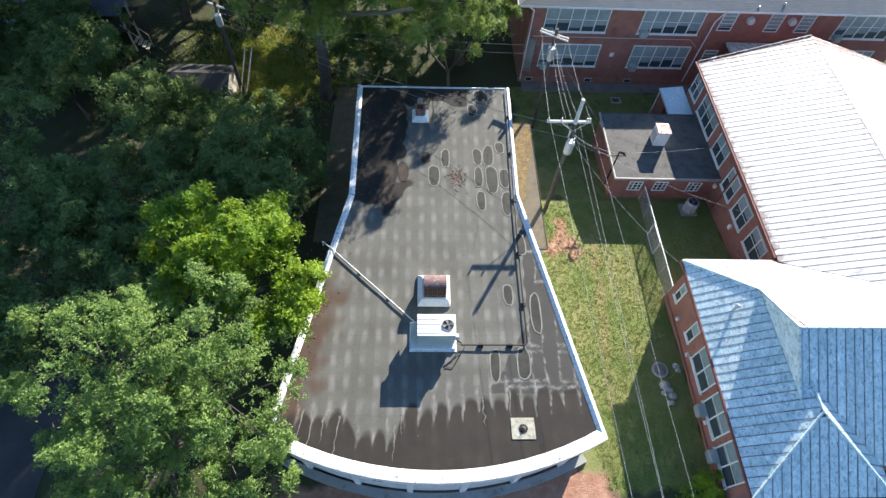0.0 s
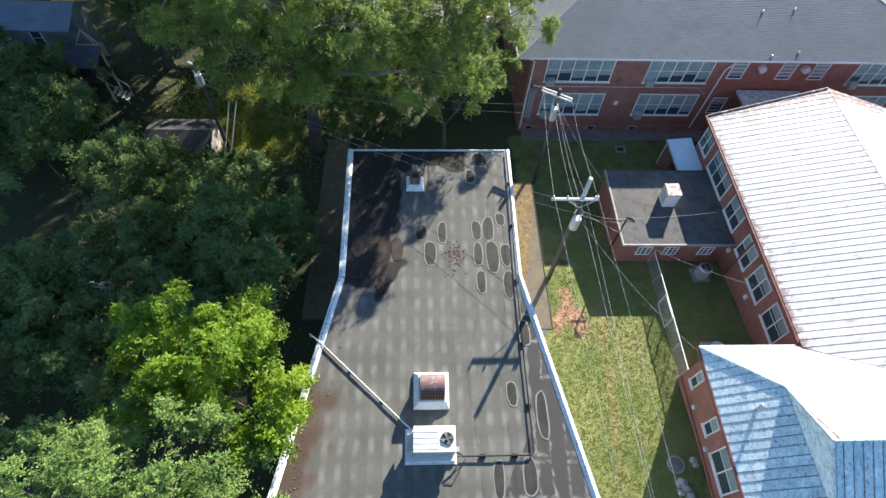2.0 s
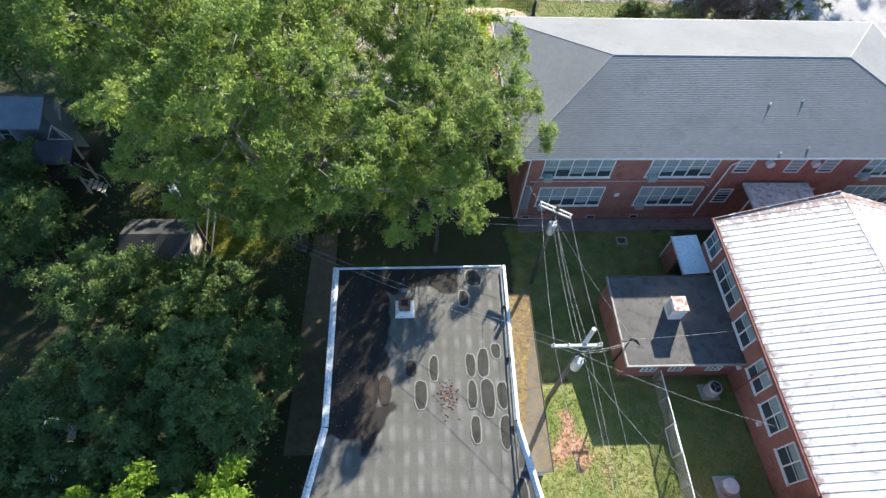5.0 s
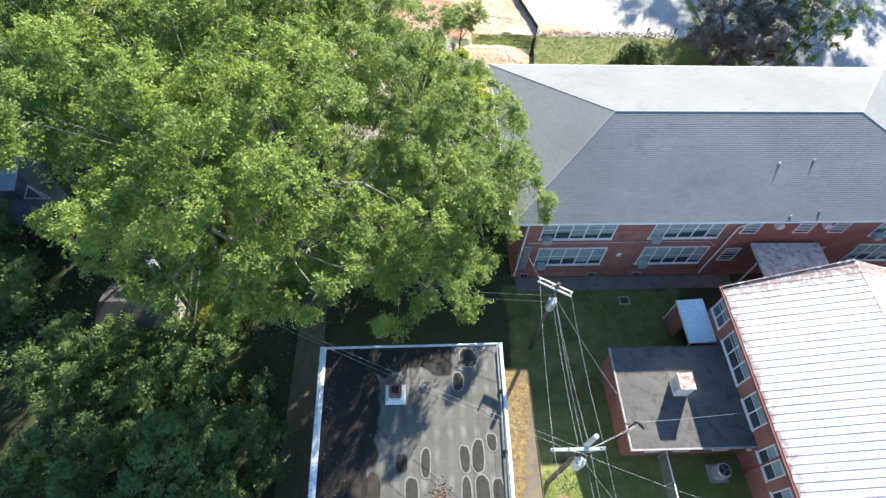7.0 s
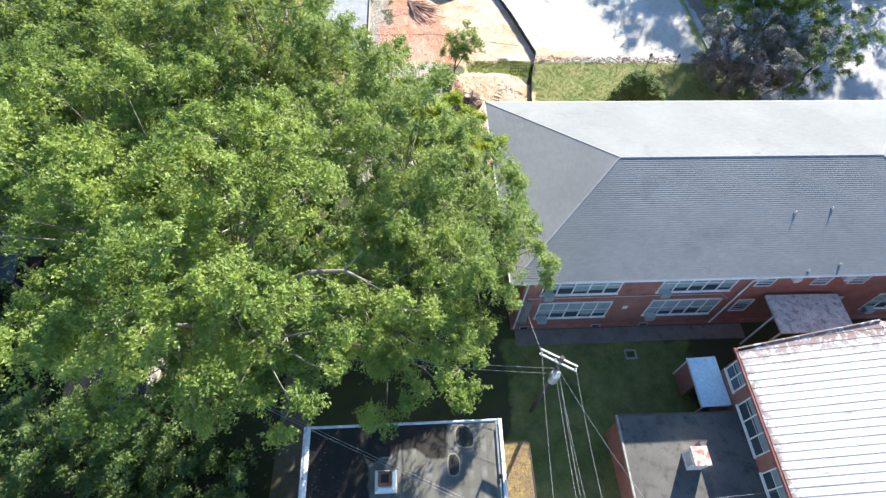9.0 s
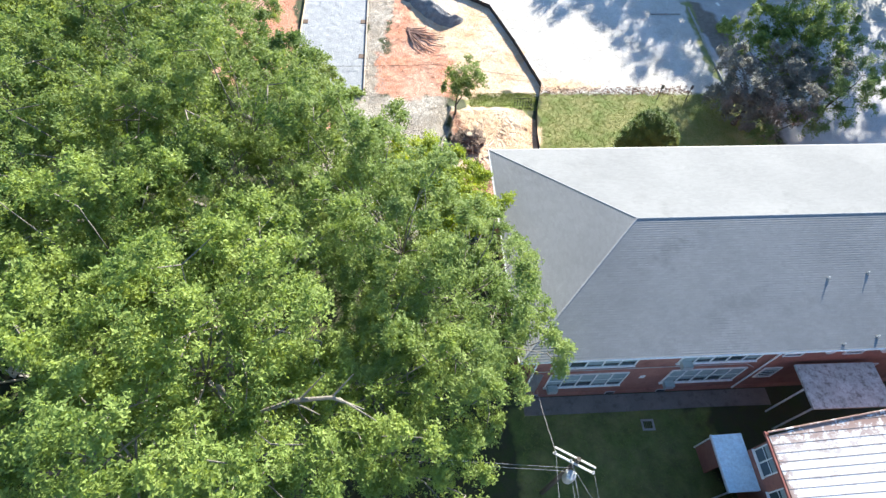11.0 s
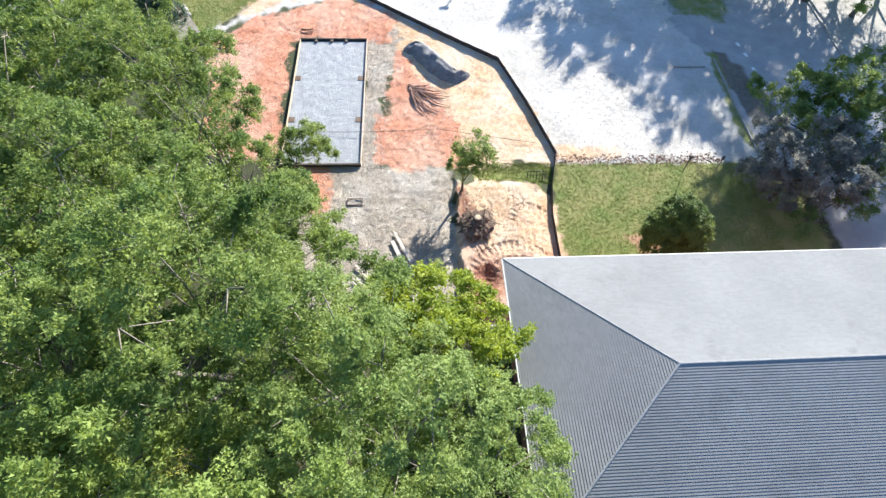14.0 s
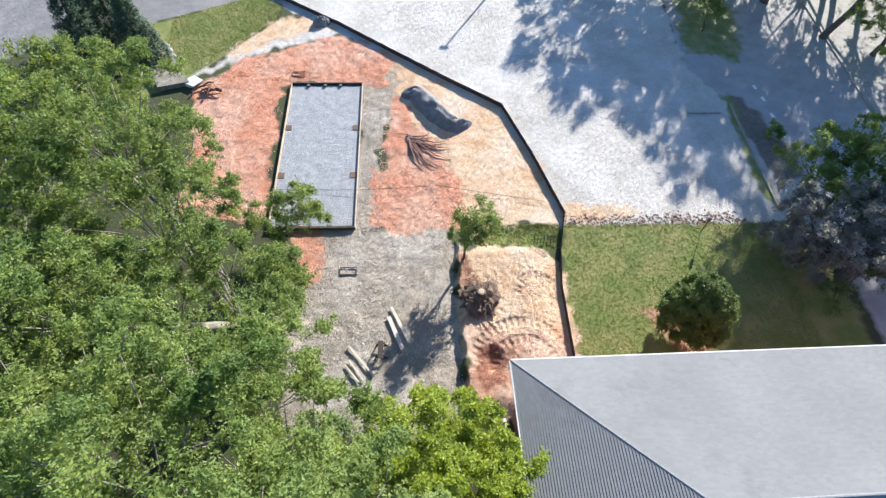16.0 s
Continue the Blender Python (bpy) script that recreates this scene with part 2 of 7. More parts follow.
# ---- ground ----
def build_ground():
    xs = np.concatenate([[-900, -500, -250, -120, -80, -60], np.arange(-45, -18, 1.0), np.arange(-18, 4, 0.2), np.arange(4, 13, 0.12), np.arange(13, 33, 0.4), np.arange(33, 60.01, 1.0), [75, 100, 140, 250, 500, 900]])
    ys = np.concatenate([[-900, -500, -250, -120, -60, -30], np.arange(-14, 48, 0.5), np.arange(48, 61, 0.12), np.arange(61, 92, 0.25), np.arange(92, 110.01, 0.5), [125, 150, 250, 500, 900]])
    gx, gy = np.meshgrid(xs, ys)
    gz = np.vectorize(ground_z)(gy) + bank_z(gx, gy)
    masks = {}
    pts_ = [(float(p), float(q)) for p, q in zip(gx.ravel(), gy.ravel())]
    coarse = np.array([noise.noise(Vector((p * 0.28, q * 0.28, 2.0))) for p, q in pts_]).reshape(gx.shape)
    fine = np.array([noise.noise(Vector((p * 1.1, q * 1.1, 9.0))) for p, q in pts_]).reshape(gx.shape)
    wob = 1.2 * coarse + 0.8 * fine
    soft = lambda pts, w=0.6: 1 - smoothstep(-w, w, poly_dist(gx, gy, pts) + (wob if w > 0.45 else 0.4 * fine))
    masks["gravel"] = np.maximum(soft([(13.2, 62.6), (9.5, 75.4), (5.2, 78.7), (-0.3, 82.9), (-6, 87.6), (-12.8, 92.6), (-9, 112), (31, 112), (29.8, 88), (29.4, 82), (31.6, 77), (30.7, 66), (32, 62.6), (27, 62.6)], 0.4),
                                 soft([(-18.5, 80), (-15.9, 84.1), (-12, 88.3), (-9, 90.5), (-5, 88), (-6, 86.5), (-9.6, 84.8), (-13.7, 83), (-16.4, 80.5)], 1.0))
    masks["clay"] = np.maximum.reduce([soft([(-17.6, 79.5), (-14.5, 82.6), (-9.8, 84.9), (-5.2, 86.6), (-2.5, 85), (0.2, 82.3), (-0.3, 79), (-10, 79.6), (-9.6, 62), (-16, 64)], 0.7),
                                       soft([(-1.3, 62.4), (-0.8, 70), (0.6, 77.3), (3.0, 73.5), (4.6, 69.8), (5.6, 66.5), (5.4, 62.0)], 0.6), 0.42 * soft([(4.9, 54.4), (12.4, 54), (12.4, 47), (4.6, 47)], 0.9),
                                       0.7 * soft([(-7.5, 63.5), (-5.6, 62), (-5.0, 58), (-8, 58)], 0.6)])
    masks["sand"] = np.maximum(soft([(-1.0, 84.6), (5.6, 79.9), (10.3, 76.3), (12.3, 70.2), (14.0, 63.4), (13, 62.3), (4.4, 62.3), (4.6, 66.5), (1.5, 72.2), (0.3, 79.2)], 0.55),
                               soft([(5.0, 59.6), (7.3, 60.6), (12.7, 60), (12.5, 53), (5.0, 53)], 0.8))
    masks["sand"] = np.maximum(masks["sand"], 0.75 * soft([(13.7, 65.2), (19.5, 64.8), (21, 62.9), (13.6, 62.9)], 0.7))
    masks["sand"] = np.maximum(masks["sand"], 0.85 * soft([(-17.5, 80.5), (-14.5, 83.5), (-9, 87), (-6, 88), (-9, 90.5), (-12.5, 89), (-16.5, 83.5)], 0.8))
    masks["bank"] = soft([(5.0, 59.6), (7.3, 60.6), (12.5, 60), (12.2, 49), (8, 47.5), (4.9, 49)], 0.5)
    masks["mud"] = np.maximum.reduce([soft([(-6.2, 62.6), (5, 62.8), (4.9, 47), (-6, 47), (-7.5, 55)], 0.8), soft([(-2.9, 62), (-1.2, 62), (-0.6, 71.8), (0.7, 77), (3.6, 79.6), (1.0, 82.6), (-2.6, 82.2), (-2.9, 78)], 0.5)])
    # yard lawn drops to 0.62 past y 20.6, darkening the part in school shadow
    masks["lawn"] = np.maximum.reduce([soft([(12.3, 50), (12.5, 57), (13.7, 62.9), (28.6, 62.7), (31, 63.4), (33.6, 60), (34, 49)], 0.35), soft([(6.9, 62.8), (13.5, 62.8), (12.7, 60), (9.5, 60.5), (7, 60.2)], 0.5),
                                       soft([(-24, 76.5), (-19, 79), (-16.2, 83), (-11.8, 89), (-11, 94.5), (-15.5, 93), (-22, 89.4), (-27, 87)], 0.4), soft([(-70, 98), (-42, 92), (-37, 98), (-60, 112)], 0.4), 0.9 * soft([(9.4, 61.2), (12.7, 61), (12.4, 52.5), (11.3, 54), (10.8, 57.6)], 0.6), soft([(8, 3), (14.6, 3), (14.6, 14), (19.8, 14), (19.8, 21.4), (7, 21.4), (7, 17)], 0.3), 0.62 * soft([(7, 20.6), (19.8, 20.6), (19.8, 33.3), (7, 33.3)], 0.5),
                                       0.7 * soft([(30.2, 85.2), (34.6, 82.6), (37.4, 88), (38.5, 97), (31.6, 97)], 0.7), 0.7 * soft([(30.9, 77.8), (32.6, 77.8), (31.9, 70), (32.2, 63.6), (30.2, 63.6), (29.4, 68), (30.6, 74)], 0.4), 0.8 * soft([(51.4, 90.8), (58, 92), (58, 84), (51.6, 84.6)], 0.4),
                                       0.8 * soft([(-16.6, 32.8), (-13.4, 36.6), (-10.4, 36.2), (-8.6, 33.5), (-11, 29.5), (-15, 29.5)], 0.8)])
    streak = np.exp(-((gx - 10.6 - 0.10 * (gy - 12)) / 0.55) ** 2) * smoothstep(4, 8, gy) * smoothstep(22, 18, gy)
    masks["pit"] = np.maximum(0.9 * soft([(5.6, 50.6), (6.2, 52.4), (7.3, 52.5), (7.9, 51.4), (7.6, 50.0), (6.2, 49.2)], 0.3), 0.7 * soft([(4.95, 59.8), (5.9, 59.6), (6.2, 57.6), (7.6, 56.2), (7.2, 54.4), (5.2, 54.4)], 0.45))
    masks["bed"] = soft([(32.2, 78), (33.6, 77.4), (35.2, 71), (35.0, 67), (32.6, 67), (32.0, 74)], 0.3)
    masks["bare"] = np.maximum.reduce([0.75 * soft([(18.6, 52.6), (20.4, 51.4), (22.2, 52.6), (22.4, 54.4), (20.4, 55.6), (18.5, 54.6)], 0.5), soft([(-7, 3.2), (9.6, 4.2), (10.2, 0), (9, -10), (-8, -10)], 0.8), 0.85 * soft([(8.2, 17.2), (9.9, 17.2), (10.1, 20.4), (8.3, 20.6)], 0.7), 0.4 * streak])
    masks["paved"] = soft([(29.2, 84), (27.4, 76), (26.2, 71), (25.4, 68.4), (29.3, 67.6), (30.6, 63.4), (34.2, 61), (35, 44), (70, 44), (70, 112), (32.4, 112)], 0.4)
    masks["asphalt"] = (soft([(-45, 79), (-33, 84), (-24, 88.4), (-15, 93), (-6, 97), (-10, 112), (-45, 112)], 0.3))
    rough = np.maximum.reduce([masks["clay"], masks["mud"] * 0.8, masks["sand"] * 0.5, masks["gravel"] * 0.15])
    for i, j in zip(*np.nonzero(rough > 0.05)):
        p = Vector((gx[i, j] * 0.9, gy[i, j] * 0.9, 0))
        gz[i, j] += rough[i, j] * (0.09 * noise.noise(p * 0.9) + 0.05 * noise.noise(p * 2.4))
    dug = soft([(5.3, 60), (12, 59), (12, 50), (8, 48.5), (5.3, 50)], 0.4)
    lumps = np.array([abs(noise.noise(Vector((p * 1.5, q * 1.5, 4.0)))) + 0.5 * abs(noise.noise(Vector((p * 3.4, q * 3.4, 6.0)))) if 4 < p < 13 and 48 < q < 61 else 0 for p, q in pts_]).reshape(gx.shape)
    gz += dug * (0.09 * lumps - 0.03)
    for cx, cy, rad in ((9.0, 50.6, 2.2), (9.0, 50.6, 3.5), (10.6, 56.2, 1.6)):     # tread marks of a digger
        rr, an = np.hypot(gx - cx, gy - cy), np.arctan2(gy - cy, gx - cx)
        band = smoothstep(rad - 0.42, rad - 0.25, rr) * smoothstep(rad + 0.42, rad + 0.25, rr) * (an > 0.2)
        gz += dug * band * (0.03 * np.sin(an * rad * 2 * math.pi / 0.45) - 0.07)
    gz -= dug * 0.5 * np.exp(-((gx - 6.8) ** 2 + (gy - 51.4) ** 2) / 0.8)
    swirl = np.array([noise.fractal(Vector((p * 0.24, q * 0.17, 3.0)), 0.8, 2.1, 5) if -18 < p < 33 and 47 < q < 96 else 0 for p, q in pts_]).reshape(gx.shape)
    masks["smear"] = np.clip(0.5 + 0.6 * swirl, 0, 1)
    verts = np.stack([gx.ravel(), gy.ravel(), gz.ravel()], 1)
    w, h = len(xs), len(ys)
    idx = np.arange(w * h).reshape(h, w)
    faces = np.stack([idx[:-1, :-1], idx[:-1, 1:], idx[1:, 1:], idx[1:, :-1]], -1).reshape(-1, 4)
    me = bpy.data.meshes.new("ground")
    me.from_pydata(verts.tolist(), [], faces.tolist())
    for k, v in masks.items():
        me.attributes.new(k, "FLOAT", "POINT").data.foreach_set("value", v.ravel().astype(np.float32))
    ob = tagged(new("ground", me), "grass, clay, gravel and leaf litter on the school yard", "ground", kind="structure")

    m = mat("ground", (0.045, 0.050, 0.026), (0.065, 0.062, 0.034), 0.95, 0.35, 12, bump=0.4, dist=0.05, c3=(0.05, 0.07, 0.02), amount3=0.9)
    n, l = m.node_tree.nodes, m.node_tree.links
    b = n["Principled BSDF"]
    geo = n["Geometry"] if "Geometry" in n else n.new("ShaderNodeNewGeometry")

    def noise_node(sc, detail=5.0):
        t = n.new("ShaderNodeTexNoise")
        t.inputs["Scale"].default_value, t.inputs["Detail"].default_value, t.inputs["Roughness"].default_value = sc, detail, 0.68
        l.new(geo.outputs["Position"], t.inputs["Vector"])
        return t.outputs["Fac"]

    def remap(v, lo, hi, a=0.0, c=1.0):
        r = n.new("ShaderNodeMapRange")
        r.inputs["From Min"].default_value, r.inputs["From Max"].default_value, r.inputs["To Min"].default_value, r.inputs["To Max"].default_value = lo, hi, a, c
        l.new(v, r.inputs["Value"])
        return r.outputs[0]

    def mixc(f, a, c):
        x = n.new("ShaderNodeMix")
        x.data_type = "RGBA"
        for sock, val in ((x.inputs["Factor"], f), (x.inputs[6], a), (x.inputs[7], c)):
            if isinstance(val, tuple):
                sock.default_value = (*val, 1)
            else:
                l.new(val, sock)
        return x.outputs[2]

    edge, mid, tiny, rut = noise_node(1.1, 9), noise_node(0.45, 6), noise_node(18, 3), noise_node(2.2, 8)
    col = b.inputs["Base Color"].links[0].from_socket
    wave = n.new("ShaderNodeTexNoise")                     # churned ridges and treads
    for key, val in (("Scale", 1.0), ("Detail", 3.0), ("Roughness", 0.55), ("Distortion", 3.0)):
        wave.inputs[key].default_value = val
    l.new(geo.outputs["Position"], wave.inputs["Vector"])
    fold = n.new("ShaderNodeMath")
    fold.operation = "PINGPONG"
    l.new(wave.outputs["Fac"], fold.inputs[0])
    fold.inputs[1].default_value = 0.045
    looks = {
        "lawn": ((0.135, 0.18, 0.045), (0.235, 0.23, 0.085), mid), "bare": ((0.34, 0.17, 0.11), (0.44, 0.26, 0.18), rut),
        "gravel": ((0.43, 0.41, 0.37), (0.53, 0.51, 0.475), mid), "mud": ((0.305, 0.27, 0.218), (0.415, 0.355, 0.285), mid), "bank": ((0.37, 0.23, 0.15), (0.49, 0.345, 0.245), edge),
        "sand": ((0.52, 0.33, 0.19), (0.60, 0.46, 0.32), mid), "clay": ((0.53, 0.225, 0.13), (0.58, 0.30, 0.20), mid),
    }
    looks["pit"] = ((0.22, 0.095, 0.06), (0.33, 0.16, 0.105), rut)
    looks["paved"] = ((0.32, 0.312, 0.31), (0.40, 0.39, 0.385), mid)
    looks["bed"] = ((0.13, 0.115, 0.10), (0.20, 0.17, 0.14), rut)
    looks["asphalt"] = ((0.17, 0.17, 0.172), (0.235, 0.232, 0.23), mid)
    sm = n.new("ShaderNodeAttribute")
    sm.attribute_name = "smear"
    pale = {"gravel": (0.58, 0.565, 0.535), "mud": (0.46, 0.425, 0.37), "bank": (0.58, 0.47, 0.375), "sand": (0.64, 0.56, 0.46), "clay": (0.60, 0.38, 0.28)}
    for k in ("asphalt", "paved", "bed", "lawn", "bare", "gravel", "mud", "bank", "sand", "clay", "pit"):
        a = n.new("ShaderNodeAttribute")
        a.attribute_name = k
        add = n.new("ShaderNodeMath")
        add.operation = "MULTIPLY_ADD"
        l.new(edge, add.inputs[0])
        add.inputs[1].default_value = 0.9
        l.new(a.outputs["Fac"], add.inputs[2])
        mask = remap(add.outputs[0], 0.72, 1.18)
        c = mixc(remap(looks[k][2], 0.38, 0.62), looks[k][0], looks[k][1])
        if k in pale:
            both = n.new("ShaderNodeMath")
            both.operation = "MULTIPLY_ADD"
            l.new(rut, both.inputs[0])
            both.inputs[1].default_value = 1.1
            l.new(sm.outputs["Fac"], both.inputs[2])
            c = mixc(remap(both.outputs[0], 0.95, 1.35, 0.0, 0.55 if k == "sand" else 0.85), c, pale[k])
        g = n.new("ShaderNodeHueSaturation")
        l.new(remap(tiny, 0.3, 0.7, 0.86, 1.12), g.inputs["Value"]), l.new(c, g.inputs["Color"])
        out = g.outputs[0]
        if k in ("mud", "clay", "bank", "sand", "gravel", "pit"):
            w = n.new("ShaderNodeHueSaturation")
            lo = {"mud": 0.72, "clay": 0.76, "bank": 0.72, "sand": 0.92, "gravel": 0.88, "pit": 0.7}[k]
            l.new(remap(fold.outputs[0], 0.0, 0.035, lo, 1.06), w.inputs["Value"]), l.new(out, w.inputs["Color"])
            out = w.outputs[0]
        col = mixc(mask, col, out)
    l.new(col, b.inputs["Base Color"])
    dug = None
    for k, amount in (("mud", 1.0), ("clay", 0.8), ("bank", 0.9), ("sand", 0.3), ("gravel", 0.35)):
        at = n.new("ShaderNodeAttribute")
        at.attribute_name = k
        q = n.new("ShaderNodeMath")
        q.operation = "MULTIPLY"
        l.new(at.outputs["Fac"], q.inputs[0])
        q.inputs[1].default_value = amount
        if dug:
            top = n.new("ShaderNodeMath")
            top.operation = "MAXIMUM"
            l.new(q.outputs[0], top.inputs[0]), l.new(dug.outputs[0], top.inputs[1])
            q = top
        dug = q
    curl = n.new("ShaderNodeMath")
    curl.operation = "MULTIPLY"
    l.new(fold.outputs[0], curl.inputs[0]), l.new(dug.outputs[0], curl.inputs[1])
    bp = n["Bump"]
    bp.inputs["Strength"].default_value, bp.inputs["Distance"].default_value = 0.6, 0.06
    hsum = n.new("ShaderNodeMath")
    hsum.operation = "MULTIPLY_ADD"
    l.new(rut, hsum.inputs[0])
    hsum.inputs[1].default_value = 1.6
    l.new(tiny, hsum.inputs[2])
    hs2 = n.new("ShaderNodeMath")
    hs2.operation = "MULTIPLY_ADD"
    l.new(curl.outputs[0], hs2.inputs[0])
    hs2.inputs[1].default_value = 48.0
    l.new(hsum.outputs[0], hs2.inputs[2])
    l.new(hs2.outputs[0], bp.inputs["Height"])
    me.materials.append(m)
    return ob


build_ground()


# ---- trees ----
def leaf_mesh(name, centres, radii, count, size, material, parent, rng, droop=0.15, outs=None, twigs=7):
    """Many small narrow leaves set along short twigs that fan out from the given centres."""
    n_ = len(centres)
    unit = lambda a: a / np.linalg.norm(a, axis=-1, keepdims=True)
    out = np.array(outs) if outs is not None else unit(rng.normal(size=(n_, 3)))
    tw = unit(out[:, None, :] * 0.75 + rng.normal(size=(n_, twigs, 3)) * 0.62 + np.array([0, 0, 0.22]))
    which = np.tile(np.arange(count) % twigs, n_)
    own = np.repeat(np.arange(n_), count)
    k = len(own)
    d, rad = tw[own, which], np.array(radii)[own]
    u = rng.uniform(0.08, 1.0, k) ** 0.8
    pos = np.array(centres)[own] + d * (rad * 1.15 * u)[:, None] + rng.normal(size=(k, 3)) * size * 0.5
    pos[:, 2] -= 0.3 * rad * u * u
    side = unit(np.cross(d, np.array([0.05, 0.02, 1.0]))) * np.where(rng.random(k) < 0.5, -1, 1)[:, None]
    t = unit(d * 0.75 + side * 0.8 + rng.normal(size=(k, 3)) * 0.38)
    nrm = np.array([0, 0, 0.75]) + rng.normal(size=(k, 3)) * 0.42 + out[own] * 0.45
    s = unit(np.cross(unit(nrm), t))
    nrm = np.cross(t, s)
    ln = size * rng.uniform(0.75, 1.5, k)[:, None]
    wd = ln * rng.uniform(0.20, 0.31, k)[:, None]
    v = np.stack([pos - s * wd - t * ln * 0.3, pos + s * wd - t * ln * 0.12 + nrm * wd * 0.3, pos + t * ln * 0.7 - np.array([0, 0, 1.0]) * ln * droop], 1).reshape(-1, 3)
    me = bpy.data.meshes.new(name)
    me.vertices.add(3 * k)
    me.vertices.foreach_set("co", v.astype(np.float32).ravel())
    me.loops.add(3 * k)
    me.loops.foreach_set("vertex_index", np.arange(3 * k, dtype=np.int32))
    me.polygons.add(k)
    me.polygons.foreach_set("loop_start", np.arange(0, 3 * k, 3, dtype=np.int32))
    me.update(calc_edges=True)
    me.materials.append(material)
    ob = new(name, me)
    ob.parent = parent
    return ob


def tree(name, base, lobes, label, leaf, seed, clumps=11.0, leaves=84, size=0.112, bark=None, trunk_r=0.3, clump_r=0.46, category="tree", ragged=0.2, sprays=9, tufted=True):
    """A tapered trunk with limbs to each lobe and twigs to its clumps, and a crown of leafy clumps over the lobes."""
    rng = np.random.default_rng(seed)
    ob = thing(name, label, category)
    bx, by = base
    bz = ground_z(by)
    bm = bmesh.new()
    top = max(z for _, _, z, _ in lobes)
    mx, my = float(np.mean([p[0] for p in lobes])), float(np.mean([p[1] for p in lobes]))
    fork = Vector((bx + (mx - bx) * 0.25, by + (my - by) * 0.25, bz + (top - bz) * 0.42))
    foot = Vector((bx, by, bz - 0.1))
    tube(bm, [foot, foot + Vector((0, 0, 0.5)), foot.lerp(fork, 0.5) + Vector((0.1, -0.08, 0)), fork], [trunk_r * 1.45, trunk_r * 1.05, trunk_r * 0.9, trunk_r * 0.75], 10)
    twigs = bmesh.new()
    cs, rs, outs = [], [], []
    spread = math.sqrt(4.1 * 7 / clumps / math.pi) * 0.92
    for x, y, z, r in lobes:
        c = Vector((x, y, z))
        bend = fork.lerp(c, 0.55) + Vector(rng.normal(size=3) * 0.35)
        inner = bend.lerp(c, 0.55)
        tube(twigs, [fork - Vector((0, 0, 0.2)), bend, inner], [trunk_r * 0.5, trunk_r * 0.28, trunk_r * 0.11], 7)
        q = max(0.37 * r, 0.9) if tufted and r > 1.7 else r             # each limb carries rounded masses of leaves with gaps between
        masses = [(c, Vector((0, 0, 0.3)))] if q == r else []
        for _ in range(160 if not masses else 0):
            d = Vector(rng.normal(size=3)).normalized()
            m = c + Vector((d.x, d.y, d.z * 0.92)) * (r - 0.75 * q + rng.normal() * ragged * 0.6 * r)
            if d.z > -0.35 and all((m - o).length > 1.5 * q for o, _ in masses):
                masses.append((m, d))
                tube(twigs, [inner, inner.lerp(m, 0.5) + Vector(rng.normal(size=3) * 0.15), m], [trunk_r * 0.10, trunk_r * 0.07, trunk_r * 0.035], 5)
        placed = []
        want = max(4, int(clumps / 5 * r * r))
        for n_try in range(want * 5):
            if len(placed) >= want:
                break
            mc, md = masses[n_try % len(masses)]
            d = (Vector(rng.normal(size=3)).normalized() + md * 0.75).normalized()
            if d.z < -0.4:
                continue
            s = min(spread * rng.uniform(0.6, 1.2), 0.6 * q)
            p = mc + Vector((d.x, d.y, d.z * 0.9)) * (q - 0.5 * s)
            if any((p - o).length < 0.42 * (s + t) for o, t in placed):
                continue
            placed.append((p, s))
            if d.z < 0.5:
                tube(twigs, [mc, p], [trunk_r * 0.06, trunk_r * 0.03], 4)
            axis = Vector(rng.normal(size=3)) * 0.45
            for _ in range(sprays):
                e = (Vector(rng.normal(size=3)) * 0.8 + d * 0.6 + Vector((0, 0, 0.45))).normalized()
                w = p + (Vector((e.x, e.y, e.z * 0.6)) + axis * rng.uniform(-1, 1)) * s * rng.uniform(0.2, 0.8)
                cs.append(w[:]), rs.append(clump_r * rng.uniform(0.6, 1.25) * min(1.0, 0.35 + s / spread * 0.65)), outs.append((e * 0.6 + d * 0.4)[:])
        for _ in range(int(clumps * 0.47 * r * r)):
            d = Vector(rng.normal(size=3)).normalized()
            if d.z > -0.4:
                cs.append((c + d * r * rng.uniform(0.3, 0.78))[:]), rs.append(clump_r * 1.35), outs.append(d[:])
    part("trunk", bm, M_TRUNK, ob, smooth=True)
    tagged(part("branchwork", twigs, bark or M_TRUNK, ob, smooth=True), kind="stuff")
    tagged(leaf_mesh("crown", cs, rs, leaves, size, leaf, ob, rng, outs=outs), kind="stuff")
    return ob


OAK = "tall oak tree with a broad sunlit green crown"
tree("oak_tree", (-7.3, 32), [(-4.8, 29.4, 18.3, 3.9), (-3.4, 26.9, 15.0, 2.7), (-7.2, 26.8, 17.2, 3.5), (-1.4, 29.4, 12.4, 3.2), (1.9, 28.2, 10.8, 2.8), (1.0, 30.6, 13.0, 3.2), (-10, 30.2, 18.4, 3.9), (-4.4, 32.8, 17.0, 4.0), (-9.5, 34, 17.0, 4.0), (-6.8, 29.6, 11.6, 2.6), (-4.2, 29.6, 10.6, 2.4), (-9.6, 31.2, 12.0, 2.6), (-5.2, 32.2, 9.2, 2.2), (-9.2, 28.0, 11.4, 2.2), (-7.2, 27.8, 10.4, 1.9), (-11.8, 28.8, 12.2, 2.3), (-5.2, 28.0, 9.6, 1.7)], OAK, M_LEAF, 1, bark=M_LIMB, trunk_r=0.45)
